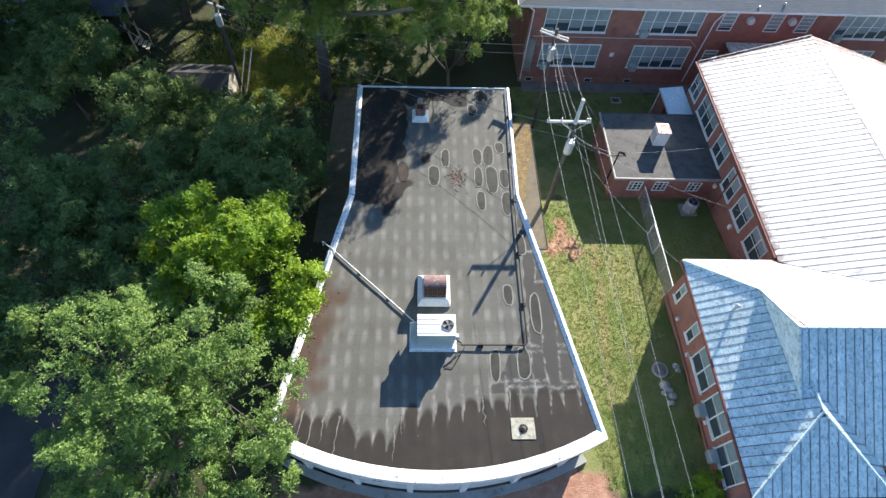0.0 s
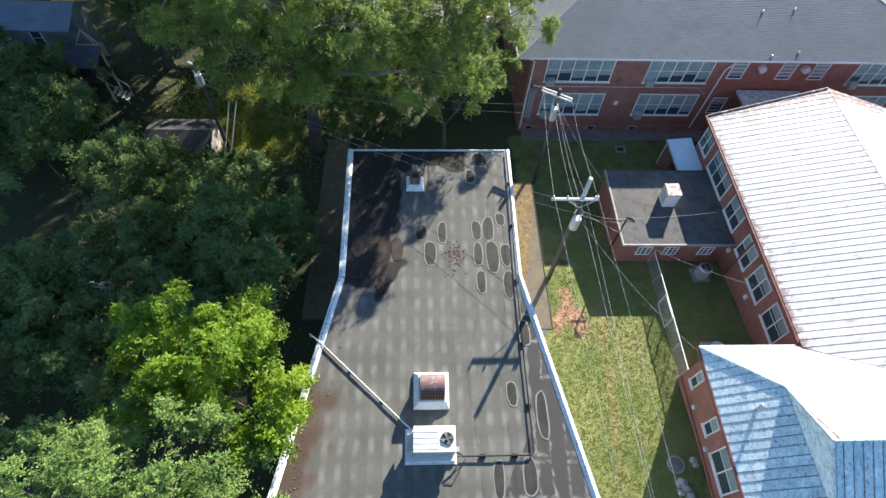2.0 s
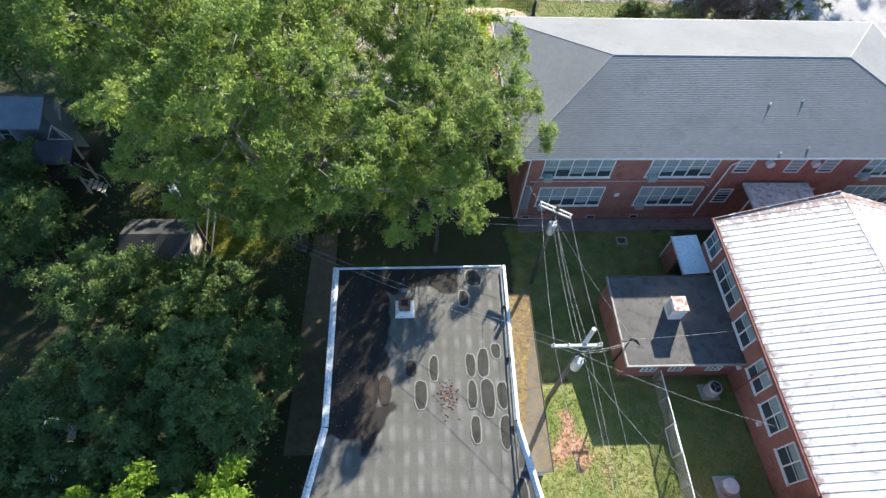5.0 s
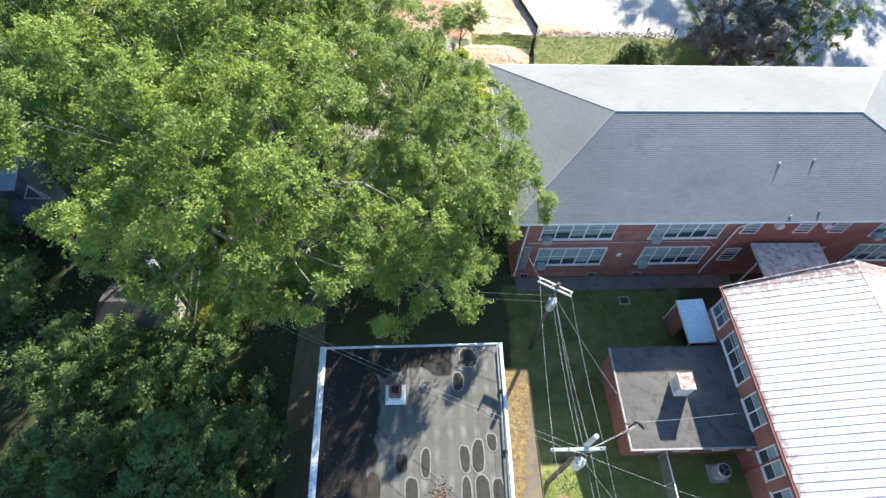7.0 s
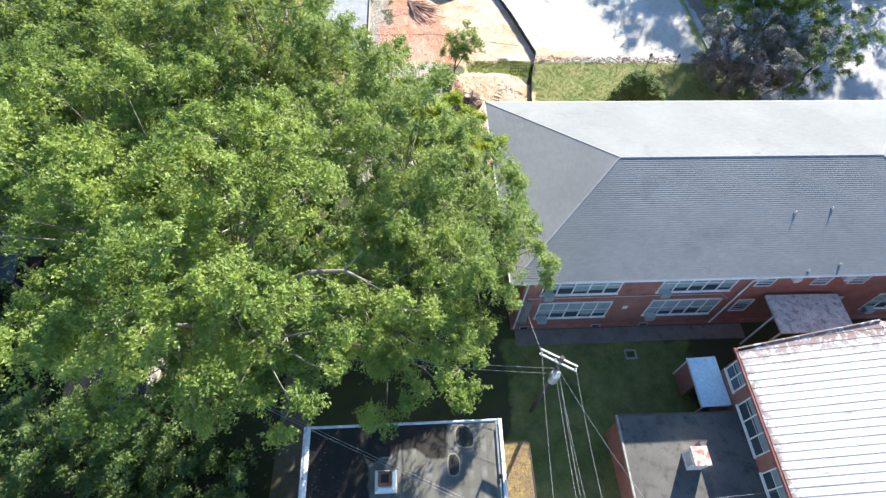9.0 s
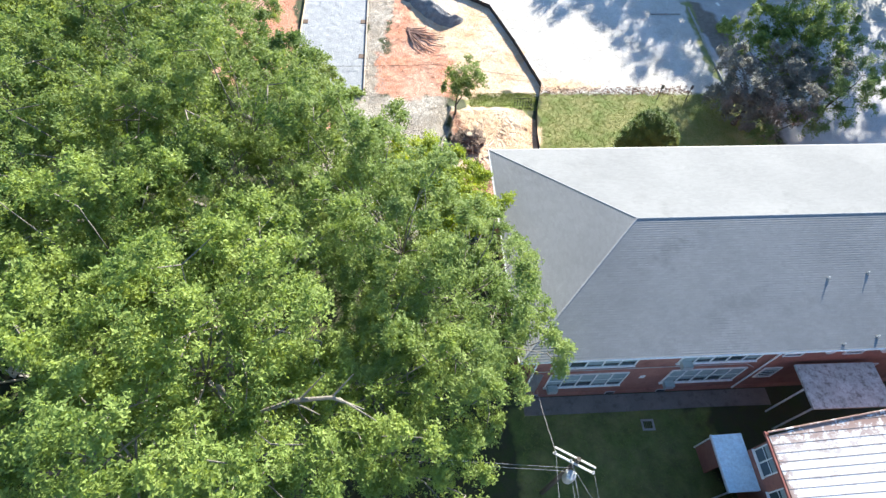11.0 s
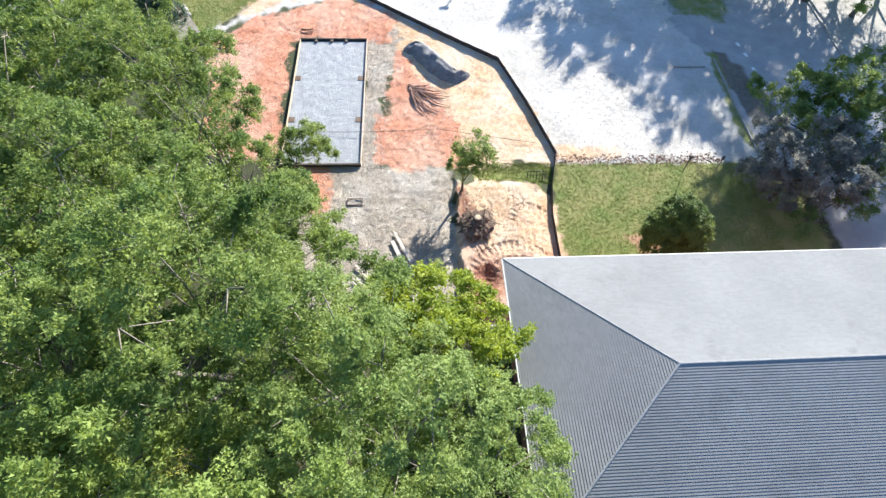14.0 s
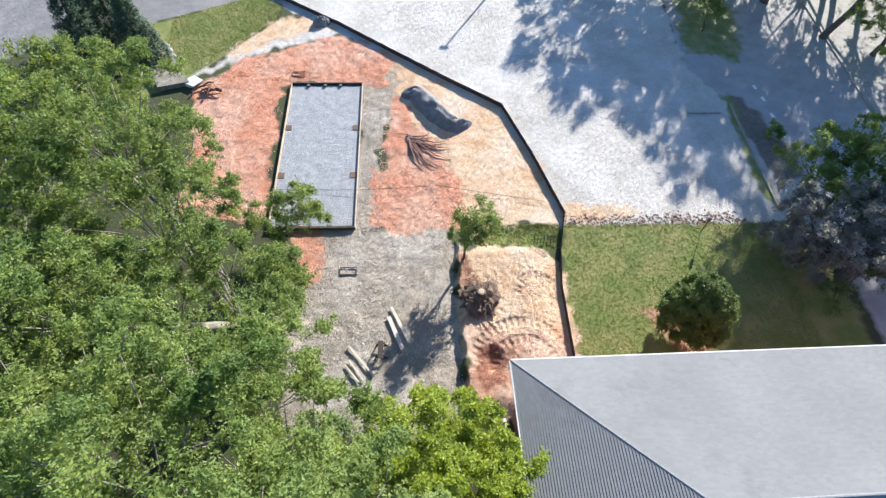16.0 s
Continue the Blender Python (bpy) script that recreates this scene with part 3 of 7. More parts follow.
tree("oak_tree", (3.2, 36.5), [(1.4, 33.4, 13.0, 3.6), (5.0, 33.2, 9.8, 2.8), (3.7, 35.2, 12.4, 3.4), (6.2, 36.3, 8.2, 2.3), (0, 36.8, 15.0, 4.0), (4.4, 38.8, 9.6, 2.8), (-1.5, 39.2, 15.4, 3.8), (-0.8, 40.4, 12.2, 2.6), (1.0, 42.0, 8.6, 2.2), (2.4, 38.4, 11.0, 2.6)], "tall oak with an olive green crown beside the brick school", M_OLIVE, 2, bark=M_LIMB, trunk_r=0.4)
tree("oak_tree", (-6, 42), [(-6, 41, 17.5, 4.0), (-6.5, 36.8, 16.0, 3.8), (-4.8, 43.4, 15.4, 3.3), (-11, 38, 17.0, 4.2), (-11, 43, 17.0, 4.2), (-1.8, 42.5, 12.5, 3.0), (-3.4, 43.4, 8.0, 2.4)], OAK, M_DEEP, 3, bark=M_LIMB, trunk_r=0.45)
tree("oak_tree", (-7, 51), [(-8.1, 47.3, 13.0, 2.6), (-4.8, 46.8, 12.4, 2.1), (-10, 52.4, 14.3, 3.6), (-4.6, 48.4, 11.2, 2.4), (-12.4, 47, 15.0, 4.2), (-12.8, 56.5, 15.5, 4.1), (-10.4, 56, 11.0, 2.8), (-7.6, 52.8, 10.4, 2.0), (-12.8, 61, 9.5, 3.0), (-17, 63, 10.5, 3.6)], OAK, M_DEEP, 4, bark=M_LIMB, trunk_r=0.42)
tree("maple_tree", (2.2, 43.6), [(1.6, 43.4, 10.2, 2.7), (4.2, 44.6, 8.6, 2.0), (-0.2, 44.2, 8.6, 1.9), (4.6, 42.8, 8.4, 2.2), (6.0, 44.0, 6.4, 1.5), (2.4, 41.6, 10.2, 2.2)], "young maple with a bright lime green crown", M_LIGHTLIME, 5, size=0.15, trunk_r=0.18)
# the lobes at z 7.5 to 8.5 are hidden fill, added to shade the yard
tree("oak_tree", (-17, 42), [(-16, 38.5, 13.5, 4.6), (-17, 45, 15.0, 5.0), (-18, 53, 14.0, 5.0), (-22, 41, 13.0, 5.0), (-24, 50, 13.0, 5.0), (-19, 60.5, 11.5, 4.5), (-28, 46, 13, 5), (-30, 54, 13, 5), (-15, 52, 8, 3.4), (-20, 52, 8, 3.8), (-25, 50, 7.5, 3.8), (-12, 47.5, 8.5, 3), (-18, 47, 8.4, 3.4), (-22, 58, 8, 3.8)], OAK, M_DEEP, 6, clumps=8, leaves=60, sprays=6, size=0.19, bark=M_LIMB, trunk_r=0.5)
tree("oak_tree", (-27, 70), [(-20, 65.2, 9.4, 3.5), (-27, 64, 10.5, 4.2), (-23.5, 66, 8.4, 3.2), (-33, 62, 12, 5)], OAK, M_DEEP, 9, clumps=6, leaves=60, sprays=6, size=0.2, bark=M_LIMB, trunk_r=0.5)
tree("oak_tree", (-20, 41), [(-15.5, 36.6, 12.8, 3.2), (-12.6, 34.2, 12.8, 2.6), (-18, 39.5, 12.6, 3.2)], OAK, M_LEAF, 10, bark=M_LIMB, trunk_r=0.32)
tree("small_tree", (2.0, 31.5), [(0.6, 30.6, 7.4, 2.2), (3.6, 31.6, 6.8, 2.2), (5.4, 33.4, 6.2, 1.8), (-1.6, 32.4, 7.4, 2.2)], "leafy green tree close behind the hall", M_LEAF, 11, trunk_r=0.16)
tree("maple_tree", (-9.2, 12), [(-9, 12, 9.3, 2.4), (-6.9, 11.3, 7.6, 1.8), (-10.7, 13.6, 8.4, 2.0), (-8.0, 14.0, 7.8, 1.9), (-6.2, 9.7, 6.8, 1.5), (-10.4, 10.6, 7.6, 1.6), (-7.6, 12.9, 9.3, 1.5), (-5.6, 11.2, 7.0, 1.1)], "young maple with a bright lime green crown", M_LIME, 7, size=0.16, trunk_r=0.18)
tree("oak_tree", (-10.5, 5), [(-9.7, 7.3, 9.0, 3.2), (-12, 6.6, 9.2, 3.3), (-7.5, 6.0, 7.4, 2.7), (-10, 3.8, 7.2, 3.2), (-12.8, 3.8, 5.6, 2.6), (-7.2, 2.8, 5.2, 2.2), (-9.6, 0.6, 4.2, 2.8), (-12.2, 0.6, 3.8, 2.4)], "broad oak with a pale green crown beside the flat roof", M_PALE, 8, size=0.10, leaves=110, trunk_r=0.35)
dead = thing("dead_limb", "bare pale dead limb caught in the oak crown", "branch")
part("limb", T([(-3.4, 29.0, 15.9), (-2.4, 29.2, 16.2), (-1.2, 29.3, 16.1), (-0.2, 29.0, 15.7)], [0.06, 0.085, 0.065, 0.025], 8), M_LIMB, dead)
for p, q in (((-2.2, 29.2, 16.2), (-1.4, 29.9, 16.6)), ((-1.2, 29.3, 16.1), (-0.5, 29.9, 16.5)), ((-2.4, 29.2, 16.1), (-1.5, 28.7, 16.3)), ((-1.0, 29.3, 16.0), (0.2, 28.6, 15.8))):
    part("twig", T([p, q], [0.045, 0.015], 6), M_LIMB, dead)
rng_u = np.random.default_rng(21)
BY_HALL = [(-15, 13.8, 6.7), (-20, 17, 8), (-13, 17.5, 7), (-10.2, 20.4, 8.2), (-16, 21.5, 7), (-13.3, 24.5, 5), (-9, 23, 6.3), (-18.5, 26, 6.5), (-22.5, 12.5, 8), (-25, 21, 9), (-11.6, 27.2, 4.2), (-15.2, 28, 4.2), (-24, 28.5, 7), (-19, 9, 8), (-9.5, 17, 6.5), (-29, 15, 10), (-30, 27, 10), (-31, 34.5, 9), (-35, 22, 11), (-16.5, 42, 7), (-18.4, 17.4, 8.2), (-17.2, 15, 7.5), (-6.5, 36, 5.5)]
BY_YARD = [(-3.2, 34.5, 5), (-9.2, 41, 6), (-30.5, 28.5, 6.5), (-22.8, 30.2, 7.2), (-31, 47, 9), (-25.5, 47, 8.5), (-35, 45, 9), (-14.5, 41, 6), (-26.2, 32.6, 4.8), (-29.4, 32.2, 5.2), (0.5, 36.8, 6.8), (3.8, 38.8, 6.2), (-1.5, 40.5, 6.5), (-26.8, 35.2, 6.3), (-30.6, 35.2, 6.4), (-24.5, 34.8, 6.0), (-15.5, 54, 8), (-18.5, 48.5, 7), (-22, 44.5, 6.5), (-4.6, 44.4, 6.4), (-9.5, 51.5, 7.5)]
for i, (x, y, h) in enumerate(BY_HALL + BY_YARD):
    g = ground_z(y)
    lob = [(x, y, h - 2.2, 2.3)] + [(x + rng_u.uniform(-2.2, 2.2), y + rng_u.uniform(-2.2, 2.2), h - rng_u.uniform(2.3, 3.6), rng_u.uniform(1.4, 2.1)) for _ in range(4)]
    tree("small_tree", (x, y), lob, "dense dark green understory tree in the shade", M_DARK, 30 + i, clumps=9, leaves=58, sprays=6, size=0.17, clump_r=0.5, trunk_r=0.12)

# more trees: behind the yard, beside the car park, and those outside the view whose shade falls on the gravel
tree("juniper_tree", (30.6, 58.6), [(29.7, 60.4, 4.6, 1.9), (32.5, 59.6, 5.0, 2.1), (30.6, 57.8, 4.0, 2.0), (33.4, 57.0, 3.8, 2.0), (28.7, 59.0, 3.0, 1.5), (35.4, 59.4, 4.6, 2.2), (30.4, 58.0, 1.8, 1.9), (32.6, 57.4, 2.0, 1.9), (29.2, 59.6, 1.6, 1.5)], "spreading dusky grey-green tree beside the car park", M_GREYLEAF, 61, size=0.14, leaves=80, clump_r=0.42, clumps=16, sprays=7, trunk_r=0.2)
tree("small_tree", (34.6, 63.4), [(31.3, 64.6, 4.4, 1.9), (32.8, 64.7, 5.8, 2.2), (34.6, 63.4, 6.3, 2.5), (33.4, 62.6, 4.8, 2.0), (37.4, 64.6, 6.6, 2.9), (36.8, 61.4, 5.2, 2.4), (34.0, 61.8, 2.6, 1.9), (36.4, 60.6, 2.6, 1.9)], "bushy green tree at the edge of the car park", M_DEEP, 62, size=0.17, leaves=70, sprays=6, trunk_r=0.16)
tree("small_tree", (-20.4, 42.6), [(-18.5, 41.2, 7.4, 2.7), (-22.4, 42.8, 7.4, 2.6), (-25.6, 43.4, 7.4, 2.6), (-14.6, 41.0, 8.2, 2.4), (-19.9, 39.6, 6.4, 2.2), (-17.2, 38.2, 6.2, 2.0), (-28.6, 43.6, 7.2, 2.5), (-21.6, 39.8, 8.4, 2.0), (-31.6, 44.0, 7.6, 2.5), (-25.0, 41.6, 8.6, 1.7)], "dense dark green tree behind the back yard", M_DARK, 69, clumps=8, leaves=58, sprays=6, size=0.18, clump_r=0.55, trunk_r=0.16)
# added beneath the oak canopy to keep sun off the yard behind
tree("small_tree", (-20.6, 54.4), [(-20.0, 55.4, 4.0, 2.6), (-23.0, 53.0, 4.0, 2.6), (-17.2, 52.4, 3.6, 2.3), (-25.6, 56.0, 4.6, 2.7)], "low dense tree hidden under the oaks, shading the yard", M_DARK, 74, clumps=8, leaves=58, sprays=6, size=0.19, clump_r=0.55, trunk_r=0.14)
tree("round_shrub", (20.4, 53.6), [(20.4, 53.6, 1.55, 2.0), (20.4, 53.6, 2.4, 2.15), (20.4, 53.7, 3.3, 1.85), (20.45, 53.8, 4.3, 1.2)], "dense rounded evergreen shrub on the lawn", M_CEDAR, 63, clumps=80, leaves=80, size=0.11, clump_r=0.3, sprays=6, trunk_r=0.09, category="shrub", ragged=0.015, tufted=False)
tree("sapling", (5.3, 59.2), [(6.1, 60.4, 4.0, 1.3), (5.4, 60.0, 3.4, 1.1), (6.8, 60.0, 3.2, 1.1), (5.6, 59.3, 2.9, 0.9)], "young tree with a forked trunk on the bank of bare earth", M_OLIVE, 64, clumps=17, leaves=52, sprays=6, size=0.15, clump_r=0.4, trunk_r=0.11)
tree("small_tree", (-7.8, 62), [(-6.6, 62.8, 2.5, 1.65), (-5.6, 61.7, 2.0, 1.3), (-8.2, 61.5, 2.6, 1.65)], "low leafy tree leaning over the gravel pad", M_DEEP, 65, clumps=22, leaves=70, sprays=6, size=0.13, clump_r=0.45, trunk_r=0.09)
tree("oak_tree", (50, 84), [(48.5, 83, 6, 2.6), (51, 86, 7, 3.2), (53, 81, 6.5, 3), (46.4, 80.6, 4.0, 1.8), (46.2, 83.6, 4.6, 1.7)], "street tree beside the road", M_LEAF, 66, trunk_r=0.25)
tree("oak_tree", (33, 88), [(32.6, 88.6, 2.2, 1.4), (34.5, 90.5, 2.4, 1.6), (31.4, 91.6, 2.2, 1.4)], "low olive bush in a planting bed", M_OLIVE, 67, size=0.16, trunk_r=0.1, category="shrub")
for i, (x, y, h, r) in enumerate([(37, 101, 15, 4.6), (44, 98, 16, 5), (29.5, 106, 14, 4.5), (51, 95, 15, 5), (34, 112, 17, 5.5), (58, 93, 14, 5), (43, 110, 18, 5.5), (63, 84, 12, 4.5), (53, 104, 17, 5), (52, 99, 20, 5.0), (56, 98, 21, 5.5), (32, 100.5, 13.5, 3.6), (36.5, 100.5, 13.5, 3.8), (42, 93.5, 14.5, 4.0), (42.5, 97, 15, 4.5), (47, 103, 15, 4.5), (40, 105, 15, 4.5), (49, 110, 16, 5)]):
    tree("oak_tree", (x, y), [(x, y, h - r, r), (x + r * 0.8, y - 1, h - r * 1.4, r * 0.75), (x - r * 0.8, y + 0.6, h - r * 1.3, r * 0.75), (x + 0.5, y + r * 0.7, h - r * 1.4, r * 0.7)], "tall tree behind the gravel lot", M_LEAF, 70 + i, clumps=2.2, leaves=32, sprays=6, size=0.34, clump_r=0.9, trunk_r=0.35)

# crowns added out of view so that their shadow covers the lawn
tree("oak_tree", (46, 87), [(42.3, 85.3, 14, 2.9), (45.4, 89.2, 14.2, 3.0), (45.2, 84.4, 14.2, 3.0), (49, 82, 14, 3.2), (43.4, 81.2, 14, 2.8), (47.6, 86.4, 15, 3.0), (52, 85, 15, 3.2), (45.8, 80.0, 13.6, 2.8), (55, 84, 14, 3.2), (58, 87, 14, 3.2), (60, 83, 13, 3.2), (56, 89, 14.5, 3), (51.5, 79, 13.6, 3)], "tall unseen tree that shades the lawn by the car park", M_LEAF, 99, clumps=5, leaves=48, sprays=6, size=0.3, clump_r=0.8, trunk_r=0.35)


def conifer(x, y, h, r, seed):
    """A conical evergreen: whorls of drooping needled boughs round a straight trunk."""
    rng = np.random.default_rng(seed)
    ob = thing("conifer_tree", "dark green cone-shaped conifer by the street", "tree")
    z0 = ground_z(y)
    part("trunk", T([(x, y, z0 - 0.1), (x, y, z0 + h * 0.6), (x, y, z0 + h)], [0.28, 0.16, 0.03], 8), M_TRUNK, ob)
    cs, rs, outs = [], [], []
    for k in range(26):
        u = 0.08 + 0.9 * k / 26
        reach = r * (1 - u) + 0.15
        for a in range(int(5 + 12 * (1 - u))):
            ang = rng.uniform(0, 2 * math.pi)
            for f in (0.5, 0.95):
                cs.append((x + math.cos(ang) * reach * f, y + math.sin(ang) * reach * f, z0 + h * u - 0.25 * reach * f)), rs.append(0.34), outs.append((math.cos(ang), math.sin(ang), 0.25))
    tagged(leaf_mesh("crown", cs, rs, 40, 0.16, M_CONE, ob, rng, outs=outs), kind="stuff")


conifer(-25.5, 84.5, 9.5, 3.4, 91)
conifer(-27.0, 81.5, 8.5, 3.0, 95)
conifer(-28.5, 87.5, 9.0, 3.0, 92)
tree("small_tree", (38.5, 59), [(38, 58.6, 4.4, 2.4), (40.5, 60, 4.8, 2.6), (37, 56.4, 4, 2.2), (34.5, 56.0, 2.4, 1.7), (31.2, 55.0, 1.6, 1.3)], "bushy dark tree beside the lawn", M_DARK, 68, trunk_r=0.16)
conifer(-22.6, 82.0, 7.5, 2.2, 93)
tree("small_tree", (-7.0, 56.2), [(-6.9, 56.4, 4.2, 1.6), (-7.6, 55.2, 3.6, 1.5), (-6.2, 55.6, 2.8, 1.3), (-7.4, 57.4, 3.0, 1.4)], "low leafy tree at the edge of the mud", M_DEEP, 94, clumps=16, leaves=70, sprays=6, size=0.14, clump_r=0.45, trunk_r=0.1)


# ---- school block with the shingled hip roof ----
def shingle_slope(bm, a, b, c, d, courses, butt, tab=0.3):
    """A slope in stepped courses between the eave a-b and the ridge d-c."""
    a, b, c, d = (Vector(p) for p in (a, b, c, d))
    n_ = (b - a).cross(d - a).normalized()
    rng = np.random.default_rng(courses)
    for i in range(courses):
        u, v = i / courses, (i + 1) / courses
        p, q, r, s = a.lerp(d, u), b.lerp(c, u), b.lerp(c, v), a.lerp(d, v)
        tabs = max(1, round((q - p).length / tab))
        cut = [0.0] + [(k + rng.uniform(-0.25, 0.25)) / tabs for k in range(1, tabs)] + [1.0]
        for f, g in zip(cut, cut[1:]):
            up = n_ * butt
            w = [p.lerp(q, f) + up, p.lerp(q, g) + up, s.lerp(r, g), s.lerp(r, f)]
            quad = [bm.verts.new(x) for x in w]
            bm.faces.new(quad)
            foot = [bm.verts.new(x - up - n_ * 0.01) for x in w[:2]]
            bm.faces.new((foot[0], foot[1], quad[1], quad[0]))


def window(parent, axis, at, lo, hi, z0, z1, bays, rows=2, out=-1, sill=True, blind=0.0):
    """A window in a wall plane (axis 'x': the wall stands at x = at): frame, mullions, panes set back, sill. out: the side it faces."""
    def bar(a0, a1, b0, b1, d0, d1):
        d0, d1 = sorted((at + out * d0, at + out * d1))
        return (d0, d1, a0, a1, b0, b1) if axis == "x" else (a0, a1, d0, d1, b0, b1)
    w = tagged(new("window"), "white-framed window with small panes")
    w.parent = parent
    fr = bmesh.new()
    t = 0.065
    for q in ((lo, hi, z1 - t, z1), (lo, hi, z0, z0 + t), (lo, lo + t, z0 + t, z1 - t), (hi - t, hi, z0 + t, z1 - t)):
        box(fr, *bar(*q, 0.0, 0.07))
    part("frame", fr, M_WHITE, w)
    for i in range(1, bays):
        c = lo + (hi - lo) * i / bays
        part("mullion", box(bmesh.new(), *bar(c - 0.035, c + 0.035, z0 + t, z1 - t, 0.0, 0.062)), M_WHITE, w)
    for j in range(1, rows):
        c = z0 + (z1 - z0) * j / rows
        part("glazing_bar", box(bmesh.new(), *bar(lo + t, hi - t, c - 0.017, c + 0.017, 0.0, 0.045)), M_WHITE, w)
    for i in range(bays):
        a, b = lo + (hi - lo) * i / bays, lo + (hi - lo) * (i + 1) / bays
        part("pane", box(bmesh.new(), *bar(a + 0.03, b - 0.03, z0 + 0.05, z1 - 0.05, 0.012, 0.022)), M_GLASS, w)
        # thin blue-grey sheet over the glass paints in the reflected sky, from the top down
        if blind:
            d = blind * (0.75 + 0.25 * ((i * 7 + int(lo * 3)) % 4) / 3)
            part("blind", box(bmesh.new(), *bar(a + 0.05, b - 0.05, z1 - 0.06 - (z1 - z0 - 0.1) * d, z1 - 0.06, 0.023, 0.027)), M_SKYREFL, w)
    if sill:
        part("sill", box(bmesh.new(), *bar(lo - 0.05, hi + 0.05, z0 - 0.08, z0 - 0.004, 0.0, 0.11)), M_WHITE, w)
    return w


def window_ac(axis, at, c, z, out=-1, m=None):
    """A boxy air conditioner hung in a window."""
    ob = thing("window_air_conditioner", "small grey air conditioner hanging out of a window", "air conditioner", "window air conditioners")
    def bar(a0, a1, b0, b1, d0, d1):
        d0, d1 = sorted((at + out * d0, at + out * d1))
        return (d0, d1, a0, a1, b0, b1) if axis == "x" else (a0, a1, d0, d1, b0, b1)
    part("body", box(bmesh.new(), *bar(c - 0.3, c + 0.3, z, z + 0.42, 0.0, 0.42), bevel=0.02), M_SAGE, ob)
    for k in range(5):
        part("louvre", box(bmesh.new(), *bar(c - 0.27, c + 0.27, z + 0.06 + 0.07 * k, z + 0.09 + 0.07 * k, 0.42, 0.432)), M_STEEL, ob)
    part("bracket", box(bmesh.new(), *bar(c - 0.25, c + 0.25, z - 0.04, z - 0.003, 0.0, 0.42)), M_STEEL, ob)
    if m:
        ob.matrix_world = m
    return ob


# colour of the sky's reflection painted over the window panes
M_SKYREFL = mat("pane_sky_reflection", (0.20, 0.265, 0.275), (0.28, 0.34, 0.345), 0.6, 0.6, 5, bump=0.05)
M_FASCIA = mat("dark_red_fascia", (0.18, 0.06, 0.05), (0.25, 0.10, 0.08), 0.7, 2, 12)

SCH = pose(7.2, 33.72, 0, 0, 0, 0.6)
school = thing("school_block", "two-storey red brick school block with a grey shingled hip roof", "building", at=(7.2, 33.72, 0), turn=0.6)
SW, SD, SE, SR = 31.0, 15.0, 7.15, 9.43       # eave width and depth, eave and ridge height
EX, EY0, EY1 = -0.32, 0.07, 14.93      # west, south and north eaves
corner = [(EX, EY0, SE), (SW, EY0, SE), (SW, EY1, SE), (EX, EY1, SE)]
ra, rb = (6.92, 7.37, SR), (SW - 7.2, 7.37, SR)
for nm, q in (("front_slope", (corner[0], corner[1], rb, ra)), ("back_slope", (corner[2], corner[3], ra, rb)), ("hip_slope", (corner[3], corner[0], ra, ra)), ("hip_slope", (corner[1], corner[2], rb, rb))):
    bm = bmesh.new()
    shingle_slope(bm, *q, 56, 0.025 if nm == "hip_slope" else 0.015)
    tagged(part(nm, bm, M_SHINGLE, school), "grey asphalt shingles in narrow courses", kind="stuff")
M_CAP = mat("ridge_cap_shingle", (0.25, 0.258, 0.265), (0.31, 0.318, 0.325), 0.85, 3.5, 18, c3=(0.17, 0.175, 0.18), amount3=0.5)
for a, b in ((ra, rb), (corner[0], ra), (corner[3], ra), (corner[1], rb), (corner[2], rb)):
    a, b = Vector(a) + Vector((0, 0, -0.03)), Vector(b) + Vector((0, 0, -0.03))
    part("ridge_cap", tube(bmesh.new(), [a, b], 0.07, 6), M_CAP, school)
part("soffit", B(EX + 0.02, SW - 0.02, EY0 + 0.02, EY1 - 0.02, SE - 0.20, SE - 0.05), M_WHITE, school)
for x0, x1, y0, y1 in ((EX, SW, EY0 - 0.07, EY0), (EX, SW, EY1, EY1 + 0.08), (EX - 0.11, EX - 0.02, EY0, EY1), (SW, SW + 0.1, EY0, EY1)):
    part("gutter", B(x0, x1, y0, y1, SE - 0.12, SE - 0.01, bevel=0.015), M_WHITE, school)
WX0, WX1, WY0, WY1 = 0.75, SW - 0.75, 0.62, SD - 0.6
part("wall", B(WX0, WX1, WY0, WY1, -0.3, SE - 0.2), M_BRICK, school)
part("foundation", B(WX0 - 0.04, WX1 + 0.04, WY0 - 0.05, WY0, -0.3, 0.55), M_BRICK, school)
for lo, hi in ((1.85, 6.6), (9.05, 13.7), (24.2, 28.6)):
    window(school, "y", WY0, lo, hi, 4.75, 6.75, 5, 2, blind=0.85)
    window(school, "y", WY0, lo + 0.2, hi + 0.1, 1.65, 3.68, 5, 2, blind=0.85)
    for z in (4.78, 1.68):
        window_ac("y", WY0, lo + 0.45 + (0.2 if z < 2 else 0), z - 0.12, m=SCH)
for lo, hi in ((15.0, 16.1), (18.6, 19.7), (21.0, 22.1)):
    window(school, "y", WY0, lo, hi, 5.15, 6.7, 1, 5, blind=0.9, sill=False)
    window(school, "y", WY0, lo, hi, 1.9, 3.4, 1, 5, blind=0.4, sill=False)
for x in (17.2, 20.4):
    part("round_vent", T([(x, WY0 - 0.28, 6.1), (x, WY0, 6.1)], [0.26, 0.3], 16), M_BEIGE, school)
part("name_plate", B(7.6, 7.9, WY0 - 0.03, WY0, 2.6, 2.95), M_WHITE, school)
part("conduit", T([(1.2, WY0 - 0.04, 4.3), (13.4, WY0 - 0.04, 4.3), (14.1, WY0 - 0.04, 3.7)], 0.025, 6), M_STEEL, school)
